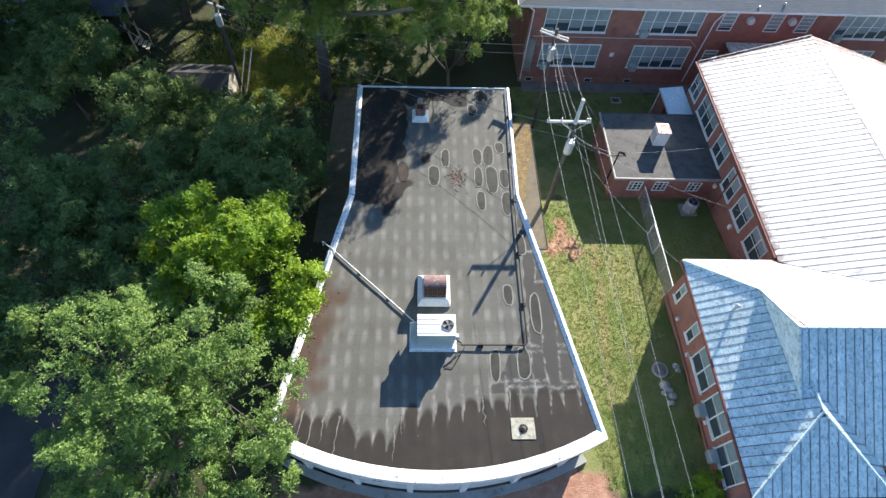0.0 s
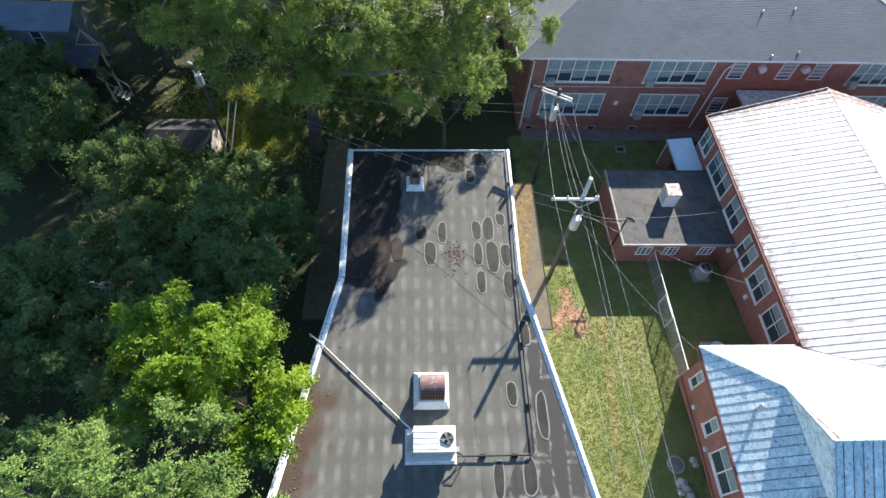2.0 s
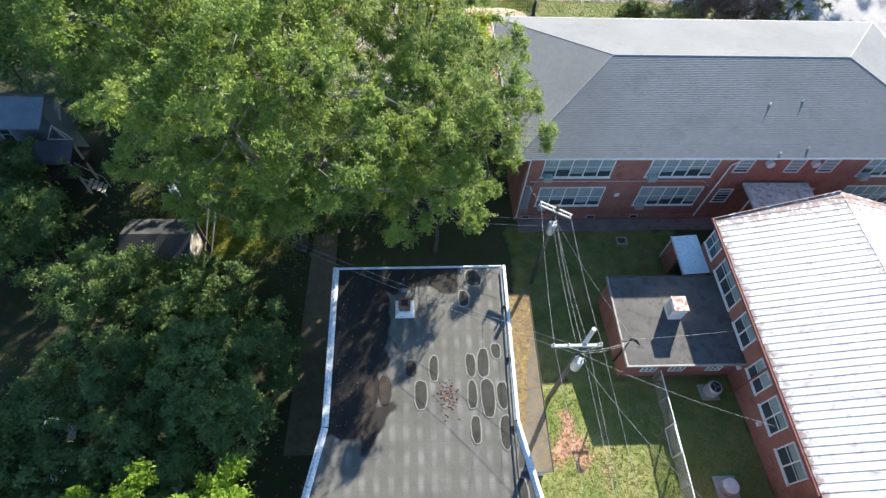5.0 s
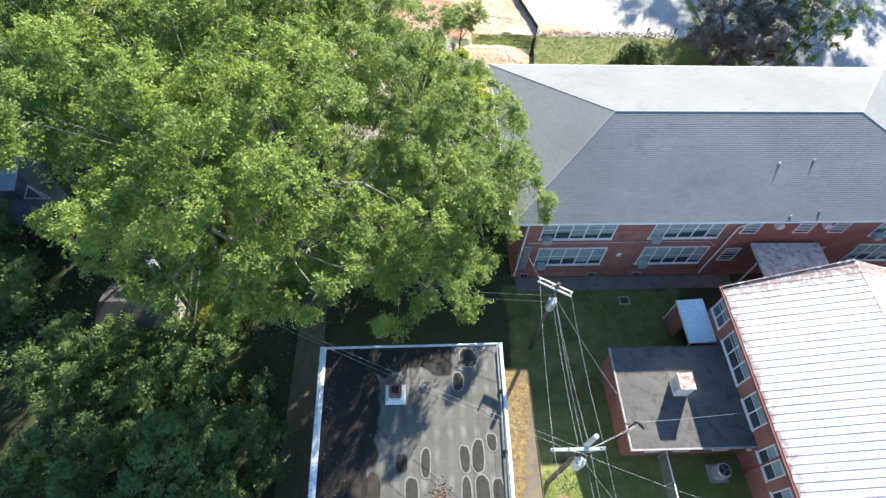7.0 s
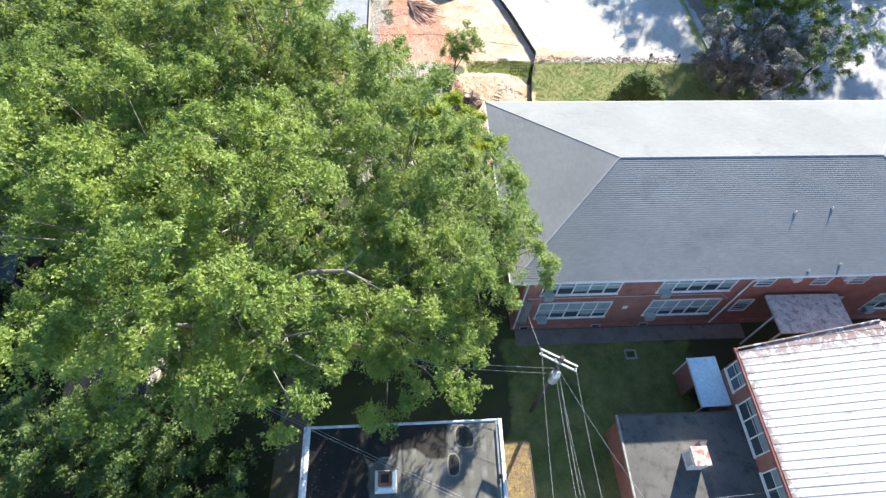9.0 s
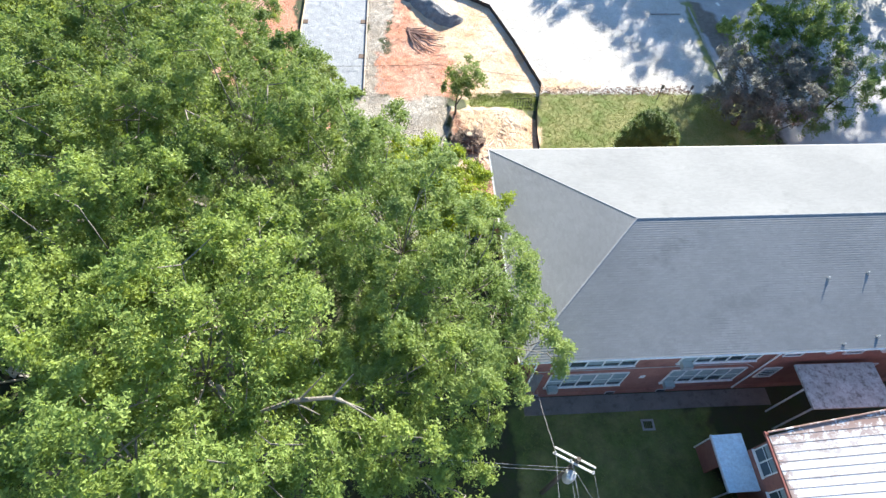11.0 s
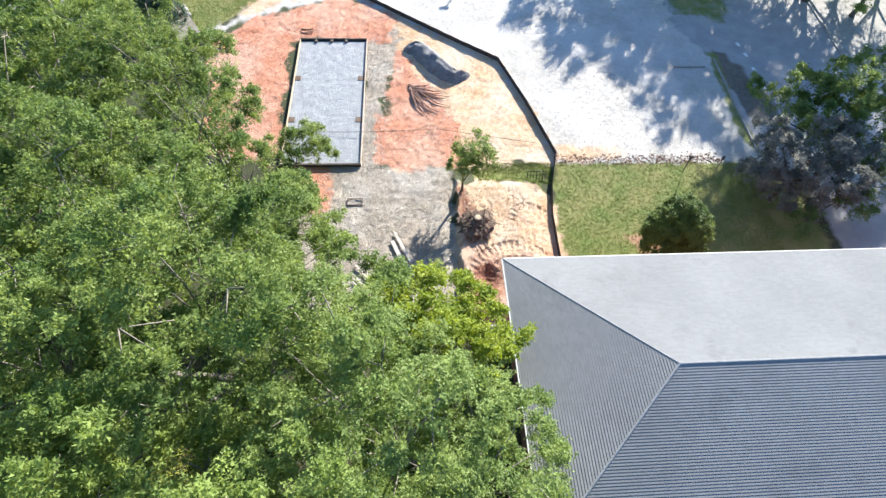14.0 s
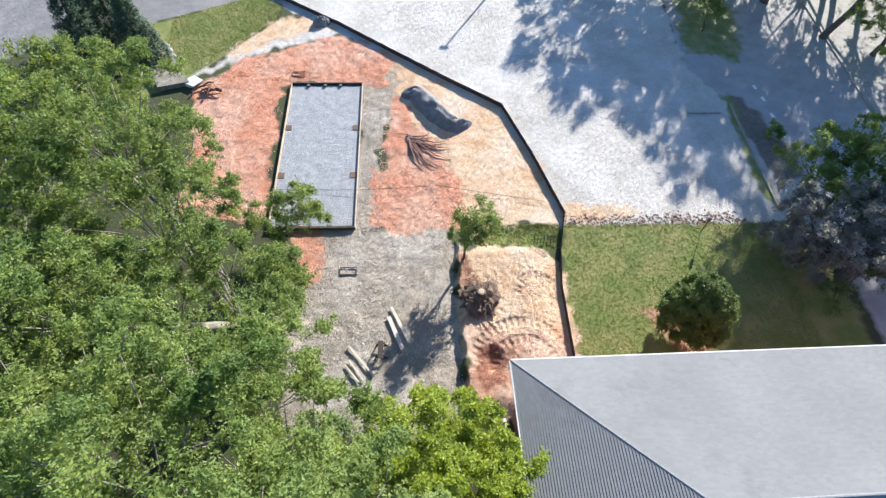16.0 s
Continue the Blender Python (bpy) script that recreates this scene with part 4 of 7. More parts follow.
for x in (6.5, 9.8, 1.6):
    v = part("crawl_vent", B(x - 0.3, x + 0.3, WY0 - 0.09, WY0 - 0.04, 0.12, 0.5), M_STEEL, school)
    part("vent_opening", B(x - 0.24, x + 0.24, WY0 - 0.10, WY0 - 0.085, 0.17, 0.45), M_BLACK, v)
part("downspout", T([(0.4, 0.02, SE - 0.1), (0.9, WY0 - 0.08, SE - 0.7), (0.9, WY0 - 0.08, 0.3)], 0.055, 8), M_WHITE, school)
part("downspout", T([(14.7, 0.02, SE - 0.1), (14.55, WY0 - 0.12, SE - 1.2), (14.4, WY0 - 0.12, 0.4)], 0.055, 8), M_WHITE, school)
part("meter_rack", B(1.0, 1.5, WY0 - 0.15, WY0, 1.4, 3.9), M_STEEL, school)
for k in range(4):
    part("riser_pipe", T([(1.05 + 0.14 * k, WY0 - 0.2, 1.2), (1.05 + 0.14 * k, WY0 - 0.2, 4.2)], 0.03, 6), M_STEEL, school)
for x, y, h in ((17.13, 3.74, 0.22), (19.51, 3.97, 0.2), (17.08, 0.3, 0.22), (19.08, 0.62, 0.24)):
    z = SE + (y - EY0) * 0.312
    p = part("vent_pipe", T([(x, y, z - 0.05), (x, y, z + h)], 0.035, 8), M_STEEL, school)
    part("collar", T([(x, y, z - 0.03), (x, y, z + 0.08)], [0.11, 0.07], 8), M_SHINGLE, p)
porch = thing("entrance_canopy", "weathered flat canopy over a school door", "canopy")
part("roof", B(23.4, 28.1, 31.7, 34.28, 4.16, 4.32), mat("stained_canopy", (0.47, 0.53, 0.51), (0.62, 0.68, 0.66), 0.85, 1.2, 9, c3=(0.22, 0.225, 0.21), amount3=0.7), porch)
for y in (31.8, 32.9):
    part("post", T([(23.5, y, 0), (23.5, y, 4.16)], 0.06, 8), M_WHITE, porch)

# ---- flat-roofed hall ----
RZ = 5.8
hall = thing("flat_roofed_hall", "low hall with a curved front and a stained dark membrane roof", "building")
ANG = np.linspace(radians(-27.3), radians(26.6), 33)
ARC = [(0.9 + 16.35 * math.sin(a), 19.17 - 16.35 * math.cos(a)) for a in ANG]
OUT = ARC + [(5.54, 17.85), (5.69, 26.7), (-4.03, 26.6), (-3.93, 17.75)]


def hall_roof():
    """The membrane as one sheet that follows the outline, with marks for the damp, near-black back and rusty zones."""
    nu, nv = 170, 270
    u, v = np.meshgrid(np.linspace(0, 1, nu), np.linspace(0, 1, nv))
    a = radians(-27.3) + u * radians(53.9)
    fx, fy = 0.9 + 16.35 * np.sin(a), 19.17 - 16.35 * np.cos(a)
    mx, my = -3.93 + u * 9.47, 17.75 + u * 0.1
    kx, ky = -4.03 + u * 9.72, 26.6 + u * 0.1
    s, r = np.clip(v / 0.62, 0, 1), np.clip((v - 0.62) / 0.38, 0, 1)
    x = np.where(v < 0.62, fx + (mx - fx) * s, mx + (kx - mx) * r)
    y = np.where(v < 0.62, fy + (my - fy) * s, my + (ky - my) * r)
    z = np.full_like(x, RZ)
    wav = np.array([[noise.noise(Vector((p * 1.3, q * 1.1, 0))) for p, q in zip(pr, qr)] for pr, qr in zip(x, y)])
    z += 0.012 * wav
    # damp zone: rounded fingers of dark film between the sheet laps, with pale silt left between them
    cell = np.floor((x + 0.12 * wav) / 0.66)
    off = (x + 0.12 * wav) / 0.66 - cell - 0.5
    hgt = np.modf(np.abs(np.sin(cell * 12.9898) * 43758.5))[0]
    front_y = np.interp(x, [-7, -3.2, -2.7, -1.0, -0.7, 1.2, 2.0, 4.0, 5.0, 6.5, 8], [6.1, 6.0, 5.2, 5.3, 6.2, 6.35, 6.7, 6.9, 7.0, 7.1, 7.3]) + 0.35 * (hgt - 0.5)
    tip = front_y - 0.55 * (1 - np.sqrt(np.clip(1 - (off / 0.48) ** 2, 0, 1))) - 0.5 * smoothstep(0.38, 0.5, np.abs(off)) * smoothstep(-2.5, 0.5, x)
    wet = smoothstep(0.28, -0.75, y - tip + 0.2 * wav)
    silt_line = smoothstep(0.36, 0.48, np.abs(off)) * smoothstep(-1.4 * (0.3 + hgt), -0.1, y - front_y) * smoothstep(0.5, -0.1, y - front_y)
    # damp side strip, its puddles bounded by the laps
    edge_x = np.interp(y, [6.5, 8.7, 10.4, 14, 18], [3.1, 4.5, 5.3, 5.35, 5.25])
    side = smoothstep(-0.05, 0.12, x - edge_x + 0.15 * wav) * smoothstep(17.8, 15.5, y) * smoothstep(6.3, 6.8, y)
    rowc = np.floor((y + 0.1 * wav) / 1.75)
    offy = (y + 0.1 * wav) / 1.75 - rowc - 0.5
    pool = np.maximum(np.abs(off) / 0.5, np.abs(offy) / 0.5 + 0.1)
    silt_line = np.maximum(silt_line, side * smoothstep(0.80, 0.9, pool) * smoothstep(1.05, 0.95, pool) * (np.modf(np.abs(np.sin(cell * 4.1 + rowc * 7.7) * 3571.3))[0] > 0.35))
    left_x = np.where(y > 17.8, -4.0, -3.93 - (17.75 - y) * 0.19)
    # near-black zone at the back left and along the far edge
    back_dark = smoothstep(0.6, -0.6, x + 0.9 + 0.9 * wav) * smoothstep(15.8, 18.0, y + 1.3 * wav)
    back_dark = np.maximum(back_dark, smoothstep(24.6, 25.8, y + 0.8 * wav) * smoothstep(3.4, 2.6, x))
    rust = smoothstep(2.7, 0.6, x - left_x + 1.1 * wav) * smoothstep(15.0, 11.0, y)
    verts = np.stack([x.ravel(), y.ravel(), z.ravel()], 1)
    idx = np.arange(nu * nv).reshape(nv, nu)
    faces = np.stack([idx[:-1, :-1], idx[:-1, 1:], idx[1:, 1:], idx[1:, :-1]], -1).reshape(-1, 4)
    me = bpy.data.meshes.new("roof_membrane")
    me.from_pydata(verts.tolist(), [], faces.tolist())
    for k, val in (("wet", wet), ("side", side), ("back_dark", back_dark), ("rust", rust), ("silt", silt_line)):
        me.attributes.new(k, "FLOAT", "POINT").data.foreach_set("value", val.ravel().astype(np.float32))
    m = mat("roof_membrane", (0.104, 0.10, 0.086), (0.138, 0.134, 0.117), 0.8, 0.5, 16, bump=0.35, spec=0.35)
    n, l = m.node_tree.nodes, m.node_tree.links
    b = n["Principled BSDF"]
    col = b.inputs["Base Color"].links[0].from_socket
    geo = n.new("ShaderNodeNewGeometry")

    def node(kind, **ins):
        k = n.new(kind)
        for a_, b_ in ins.items():
            k.inputs[a_].default_value = b_
        return k

    def mixc(f, a_, c_):
        q = n.new("ShaderNodeMix")
        q.data_type = "RGBA"
        for sock, val in ((q.inputs["Factor"], f), (q.inputs[6], a_), (q.inputs[7], c_)):
            if isinstance(val, tuple):
                sock.default_value = (*val, 1)
            elif isinstance(val, float):
                sock.default_value = val
            else:
                l.new(val, sock)
        return q.outputs[2]

    def remap(val, lo, hi, t0=0.0, t1=1.0):
        q = node("ShaderNodeMapRange", **{"From Min": lo, "From Max": hi, "To Min": t0, "To Max": t1})
        l.new(val, q.inputs["Value"])
        return q.outputs[0]

    def math_(op, p, q):
        k = n.new("ShaderNodeMath")
        k.operation = op
        for sock, val in zip(k.inputs, (p, q)):
            if isinstance(val, (int, float)):
                sock.default_value = val
            else:
                l.new(val, sock)
        return k.outputs[0]

    warp = node("ShaderNodeTexNoise", Scale=0.8, Detail=3.0)
    l.new(geo.outputs["Position"], warp.inputs["Vector"])
    vadd = n.new("ShaderNodeVectorMath")
    vadd.operation = "MULTIPLY_ADD"
    l.new(warp.outputs["Color"], vadd.inputs[0])
    vadd.inputs[1].default_value = (0.25, 0.25, 0)
    l.new(geo.outputs["Position"], vadd.inputs[2])
    sep = n.new("ShaderNodeSeparateXYZ")
    l.new(vadd.outputs[0], sep.inputs[0])
    # pale worn bands between the laps of the sheets
    bands = math_("SINE", math_("MULTIPLY", sep.outputs[0], 2 * math.pi / 0.66), 0)
    rows = math_("SINE", math_("MULTIPLY", sep.outputs[1], 2 * math.pi / 1.15), 0)
    cloud = node("ShaderNodeTexNoise", Scale=0.7, Detail=5.0, Roughness=0.65)
    l.new(geo.outputs["Position"], cloud.inputs["Vector"])
    worn = math_("MULTIPLY", remap(bands, -0.35, 0.9), math_("MULTIPLY", remap(rows, -1.3, 0.9), remap(cloud.outputs["Fac"], 0.34, 0.6)))
    col = mixc(math_("MULTIPLY", worn, 0.75), col, (0.225, 0.217, 0.20))
    # thin dark laps
    lap = remap(math_("ABSOLUTE", math_("SINE", math_("MULTIPLY", sep.outputs[0], math.pi / 0.66), 0), 0), 0.0, 0.06, 1.0, 0.0)
    lap2 = remap(math_("ABSOLUTE", math_("SINE", math_("MULTIPLY", sep.outputs[1], math.pi / 1.9), 0), 0), 0.0, 0.025, 1.0, 0.0)
    col = mixc(math_("MULTIPLY", math_("MAXIMUM", lap, lap2), 0.45), col, (0.075, 0.07, 0.065))

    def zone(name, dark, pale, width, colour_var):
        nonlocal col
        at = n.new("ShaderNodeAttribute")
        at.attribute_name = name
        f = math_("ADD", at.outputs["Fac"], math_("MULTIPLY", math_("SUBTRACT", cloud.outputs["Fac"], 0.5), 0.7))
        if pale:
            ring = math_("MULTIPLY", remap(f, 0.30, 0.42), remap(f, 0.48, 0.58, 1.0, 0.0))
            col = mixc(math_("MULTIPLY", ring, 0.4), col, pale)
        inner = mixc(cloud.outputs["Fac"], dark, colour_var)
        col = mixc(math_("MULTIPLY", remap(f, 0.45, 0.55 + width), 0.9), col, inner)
    zone("back_dark", (0.007, 0.006, 0.0055), None, 0.15, (0.026, 0.021, 0.018))
    zone("rust", (0.06, 0.032, 0.021), None, 0.45, (0.11, 0.07, 0.05))
    zone("side", (0.042, 0.040, 0.037), None, 0.1, (0.07, 0.066, 0.06))
    zone("wet", (0.014, 0.012, 0.0105), None, 0.3, (0.042, 0.034, 0.028))
    # pale silt left where the water dried
    at = n.new("ShaderNodeAttribute")
    at.attribute_name = "silt"
    thin = node("ShaderNodeTexNoise", Scale=3.5, Detail=4.0)
    l.new(geo.outputs["Position"], thin.inputs["Vector"])
    lines = math_("MULTIPLY", at.outputs["Fac"], remap(thin.outputs["Fac"], 0.36, 0.6))
    col = mixc(math_("MULTIPLY", lines, 0.75), col, (0.30, 0.29, 0.265))
    l.new(col, b.inputs["Base Color"])
    b.inputs["Specular IOR Level"].default_value = 0.2
    me.materials.append(m)
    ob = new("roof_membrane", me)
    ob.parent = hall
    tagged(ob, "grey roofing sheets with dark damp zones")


hall_roof()
part("roof_deck", prism(bmesh.new(), OUT, RZ - 0.3, RZ - 0.03), M_CONC, hall)
INN = [(0.9 + 16.08 * math.sin(a), 19.17 - 16.08 * math.cos(a)) for a in ANG] + [(5.25, 17.85), (5.4, 26.4), (-3.75, 26.3), (-3.65, 17.75)]
part("wall", prism(bmesh.new(), INN, -0.2, RZ - 0.3), M_WALLP, hall)


def edge_run(p, q, width=0.3, rise=0.09, drop=0.3, m=None):
    """One length of folded edge metal from p to q; the roof lies to its left."""
    p, q = Vector((*p, 0)), Vector((*q, 0))
    d = (q - p).normalized()
    i = Vector((-d.y, d.x, 0))
    prof = [(-0.03, -drop), (-0.03, rise), (width * 0.45, rise + 0.02), (width * 0.62, rise - 0.02), (width, 0.012), (width, -0.02)]
    bm = bmesh.new()
    a = [bm.verts.new(p + i * w + Vector((0, 0, RZ + h))) for w, h in prof]
    c = [bm.verts.new(q + i * w + Vector((0, 0, RZ + h))) for w, h in prof]
    for k in range(len(prof) - 1):
        bm.faces.new((a[k], a[k + 1], c[k + 1], c[k])[::-1])
    part("edge_cap", bm, m or M_EDGE, hall)


for a, b in zip(ARC[::2], ARC[2::2]):
    edge_run(a, b, 0.5, 0.12, 0.42)
for a, b, k in ((ARC[-1], (5.54, 17.85), 5), ((5.54, 17.85), (5.69, 26.7), 3), ((-4.03, 26.6), (-3.93, 17.75), 3), ((-3.93, 17.75), ARC[0], 5)):
    for i in range(k):
        p, q = [tuple(np.array(a) + (np.array(b) - np.array(a)) * (i + s) / k) for s in (0.0015, 0.9985)]
        edge_run(p, q, 0.29, 0.1)
edge_run((5.69, 26.7), (-4.03, 26.6), 0.1, 0.04, 0.3, M_WALLP)
for a in np.linspace(radians(-22), radians(22), 6):
    c = Vector((0.9 + 16.1 * math.sin(a), 19.17 - 16.1 * math.cos(a), 0))
    o = part("pilaster", B(-0.14, 0.14, -0.12, 0.5, 0, RZ - 0.72), M_WHITE, hall)
    o.matrix_world = Matrix.Translation(c) @ Matrix.Rotation(a, 4, "Z")
for a in (radians(-9.6),):
    c = Vector((0.9 + 15.83 * math.sin(a), 19.17 - 15.83 * math.cos(a), 0))
    o = part("window", B(-0.22, 0.22, -0.3, 0.1, 3.6, 4.5), M_GLASS, hall)
    o.matrix_world = Matrix.Translation(c) @ Matrix.Rotation(a, 4, "Z")
part("kerb", prism(bmesh.new(), [(0.9 + 16.6 * math.sin(a), 19.17 - 16.6 * math.cos(a)) for a in ANG] + [(0.9 + 16.2 * math.sin(a), 19.17 - 16.2 * math.cos(a)) for a in ANG[::-1]], 1.8, 2.12), M_CONC, hall)

M_SILT = mat("dried_silt_run", (0.16, 0.15, 0.135), (0.24, 0.23, 0.21), 0.9, 4, 20, c3=(0.07, 0.06, 0.05), amount3=0.7, bump=0.1)
for k, (x, y, s) in enumerate(((-5.0, 5.9, 1.5), (-4.5, 5.7, 1.6), (-4.0, 5.8, 1.3), (-3.4, 5.6, 1.7), (-0.75, 6.0, 1.2), (-1.05, 5.2, 1.5), (2.9, 6.4, 1.3), (4.1, 6.7, 1.2))):
    o = thing("drip_mark", "thin pale run of dried silt on the dark roof", "stain", "drip marks")
    bm = bmesh.new()
    rr = np.random.default_rng(300 + k)
    lo = [(x - (0.25 if x < -2 else 0.0) * i / 6 + rr.normal() * 0.035, y - s * i / 6) for i in range(7)]
    wd = [0.035 * (1.25 - i / 6) * rr.uniform(0.6, 1.4) for i in range(7)]
    prism(bm, [(p - w, q) for (p, q), w in zip(lo, wd)] + [(p + w, q) for (p, q), w in zip(lo[::-1], wd[::-1])], RZ - 0.02, RZ + 0.015)
    bmesh.ops.recalc_face_normals(bm, faces=bm.faces)
    part("run", bm, M_SILT, o)

# puddle marks on the roof: a pale dried rim round a dark middle
M_RIM = mat("dried_silt", (0.18, 0.178, 0.155), (0.25, 0.245, 0.215), 0.9, 3, 20, bump=0.1)
M_PUD = mat("damp_membrane", (0.024, 0.024, 0.019), (0.046, 0.044, 0.036), 0.75, 2, 18, bump=0.2)
M_PUDB = mat("brown_damp_membrane", (0.028, 0.02, 0.015), (0.05, 0.036, 0.027), 0.75, 2, 18, bump=0.2)
rng_p = np.random.default_rng(5)
for k, (x, y, rx, ry, rim) in enumerate([(1.45, 20.6, 0.22, 0.62, 1), (0.78, 19.25, 0.27, 0.75, 1), (3.35, 20.75, 0.22, 0.62, 1), (4.0, 20.85, 0.28, 0.75, 1), (4.72, 21.5, 0.22, 0.4, 1), (3.35, 19.2, 0.22, 0.66, 1)] + [(4.12, 19.05, 0.33, 0.9, 1),
                                         (4.85, 19.15, 0.23, 0.7, 1), (3.42, 17.5, 0.22, 0.6, 1), (4.85, 17.35, 0.25, 0.75, 1), (-1.85, 17.6, 0.26, 0.75, 0), (-1.0, 19.5, 0.3, 0.75, 0), (-1.9, 19.5, 0.36, 0.8, 0), (0.3, 20.6, 0.28, 0.4, 0),
                                         (3.2, 24.6, 0.24, 0.5, 1), (3.8, 25.9, 0.42, 0.5, 1), (3.55, 7.9, 0.2, 0.75, 1), (4.9, 8.0, 0.28, 0.7, 1), (4.45, 11.6, 0.2, 0.55, 1), (5.75, 10.6, 0.2, 1.1, 1), (5.35, 14.6, 0.24, 0.6, 1)]):
    ob = thing("puddle_mark", "dark puddle stain with a pale dried rim on the roof" if rim else "brown damp stain on the roof", "stain", "puddle marks")
    ph = rng_p.uniform(0, 6.28, 3)
    def blob(bm, grow, z):
        vs = []
        for i in range(44):
            a = 2 * math.pi * i / 44
            w = 1 + 0.06 * math.sin(2 * a + ph[0]) + 0.04 * math.sin(3 * a + ph[1]) + 0.018 * math.sin(7 * a + ph[2])
            e = abs(math.cos(a)) ** 0.75 * (1 if math.cos(a) > 0 else -1), abs(math.sin(a)) ** 0.75 * (1 if math.sin(a) > 0 else -1)
            vs.append((x + (rx * w + grow) * e[0], y + (ry * w + grow) * e[1]))
        return prism(bm, vs, RZ - 0.02, z)
    if rim:
        part("rim", blob(bmesh.new(), 0.07, RZ + 0.016), M_RIM, ob)
    part("damp_patch", blob(bmesh.new(), 0.0, RZ + 0.021), M_PUD if rim else M_PUDB, ob)


M_DARKST = mat("dull_dark_steel", (0.13, 0.13, 0.13), (0.18, 0.18, 0.18), 0.6, 2, 12)


def rooftop_unit():
    ob = thing("rooftop_unit", "boxy beige rooftop air conditioner on a white curb", "air conditioner")
    c = part("curb", B(-0.4, 1.7, 8.62, 9.98, RZ - 0.02, RZ + 0.18, bevel=0.03), M_WHITE, ob)
    part("flashing", B(-0.46, 1.76, 8.55, 10.06, RZ - 0.02, RZ + 0.045), M_EDGE, c)
    part("body", B(-0.07, 1.62, 8.82, 9.78, RZ + 0.18, RZ + 1.33, bevel=0.02), M_SAGE, ob)
    top = part("top_panel", B(-0.11, 1.66, 8.76, 9.84, RZ + 1.33, RZ + 1.4, bevel=0.015), M_WHITE, ob)
    for k in range(4):
        part("seam", B(-0.08, 0.95, 8.87 + 0.23 * k, 8.89 + 0.23 * k, RZ + 1.4, RZ + 1.412), M_STEEL, top)
    fx, fy, fz = 1.3, 9.28, RZ + 1.4
    f = part("fan_ring", T([(fx, fy, fz - 0.01), (fx, fy, fz + 0.035)], 0.29, 28), M_STEEL, ob, "dark round fan opening")
    part("fan_well", T([(fx, fy, fz + 0.03), (fx, fy, fz + 0.04)], 0.265, 28), M_BLACK, f)
    for k in range(4):
        a = k * math.pi / 2 + 0.4
        d, s = Vector((math.cos(a), math.sin(a), 0)), Vector((-math.sin(a), math.cos(a), 0))
        bm = bmesh.new()
        o = Vector((fx, fy, fz + 0.05))
        bm.faces.new([bm.verts.new(p) for p in (o + d * 0.05 - s * 0.03, o + d * 0.24 - s * 0.11, o + d * 0.25 + s * 0.05 + Vector((0, 0, 0.03)), o + d * 0.05 + s * 0.03)])
        part("blade", bm, M_DARKST, f)
    part("hub", T([(fx, fy, fz + 0.04), (fx, fy, fz + 0.09)], 0.06, 12), M_DARKST, f)
    for x0, x1 in ((0.0, 0.5), (0.55, 1.02), (1.07, 1.56)):
        part("access_panel", B(x0, x1, 8.80, 8.82, RZ + 0.35, RZ + 1.25), M_SAGE, ob)
    part("side_grille", B(1.62, 1.66, 8.85, 9.7, RZ + 0.4, RZ + 1.1), M_STEEL, ob)
    part("disconnect_box", B(1.66, 1.82, 8.85, 9.05, RZ + 0.7, RZ + 1.05), M_STEEL, ob)
    part("intake_hood", slab(bmesh.new(), [(-0.07, 8.9, RZ + 1.1), (-0.07, 9.6, RZ + 1.1), (-0.4, 9.6, RZ + 0.85), (-0.4, 8.9, RZ + 0.85)][::-1], 0.4), M_SAGE, ob)


rooftop_unit()


def exhaust_hood():
    ob = thing("exhaust_hood", "faded red barrel-shaped exhaust hood on a white curb", "roof vent", at=(0, 0.2, 0))
    bm = bmesh.new()
    lo, hi = [(-0.1, 10.7), (1.52, 10.7), (1.52, 12.4), (-0.1, 12.4)], [(0.12, 10.95), (1.38, 10.95), (1.38, 12.2), (0.12, 12.2)]
    a, b = [bm.verts.new((*p, RZ + 0.12)) for p in lo], [bm.verts.new((*p, RZ + 0.36)) for p in hi]
    g = [bm.verts.new((*p, RZ - 0.02)) for p in lo]
    bm.faces.new(b)
    for i in range(4):
        j = (i + 1) % 4
        bm.faces.new((a[i], a[j], b[j], b[i])), bm.faces.new((g[i], g[j], a[j], a[i]))
    part("curb", bm, M_WHITE, ob)
    bm = bmesh.new()
    ring = []
    for x in (0.2, 1.3):
        ring.append([bm.verts.new((x, 11.55 + 0.62 * math.cos(t), RZ + 0.36 + 0.72 * math.sin(t))) for t in np.linspace(0.0, math.pi * 0.66, 12)])
    for k in range(11):
        bm.faces.new((ring[0][k], ring[0][k + 1], ring[1][k + 1], ring[1][k]))
    for r, f in zip(ring, (1, -1)):
        base = [bm.verts.new((r[0].co.x, 11.0, RZ + 0.36))]
        bm.faces.new((r + base)[::f])
    part("barrel", bm, M_RED, ob)
    sc = part("bird_screen", slab(bmesh.new(), [(0.22, 11.04, RZ + 0.40), (1.28, 11.04, RZ + 0.40), (1.28, 11.27, RZ + 0.98), (0.22, 11.27, RZ + 0.98)], 0.03), M_BLACK, ob, "dark opening behind rusty wire")
    for k in range(9):
        part("screen_wire", T([(0.25 + 0.125 * k, 11.02, RZ + 0.40), (0.25 + 0.125 * k, 11.25, RZ + 0.98)], 0.010, 5), M_RUST, sc)
    for k in range(3):
        part("screen_wire", T([(0.22, 11.06 + 0.08 * k, RZ + 0.5 + 0.2 * k), (1.28, 11.06 + 0.08 * k, RZ + 0.5 + 0.2 * k)], 0.010, 5), M_RUST, sc)


exhaust_hood()


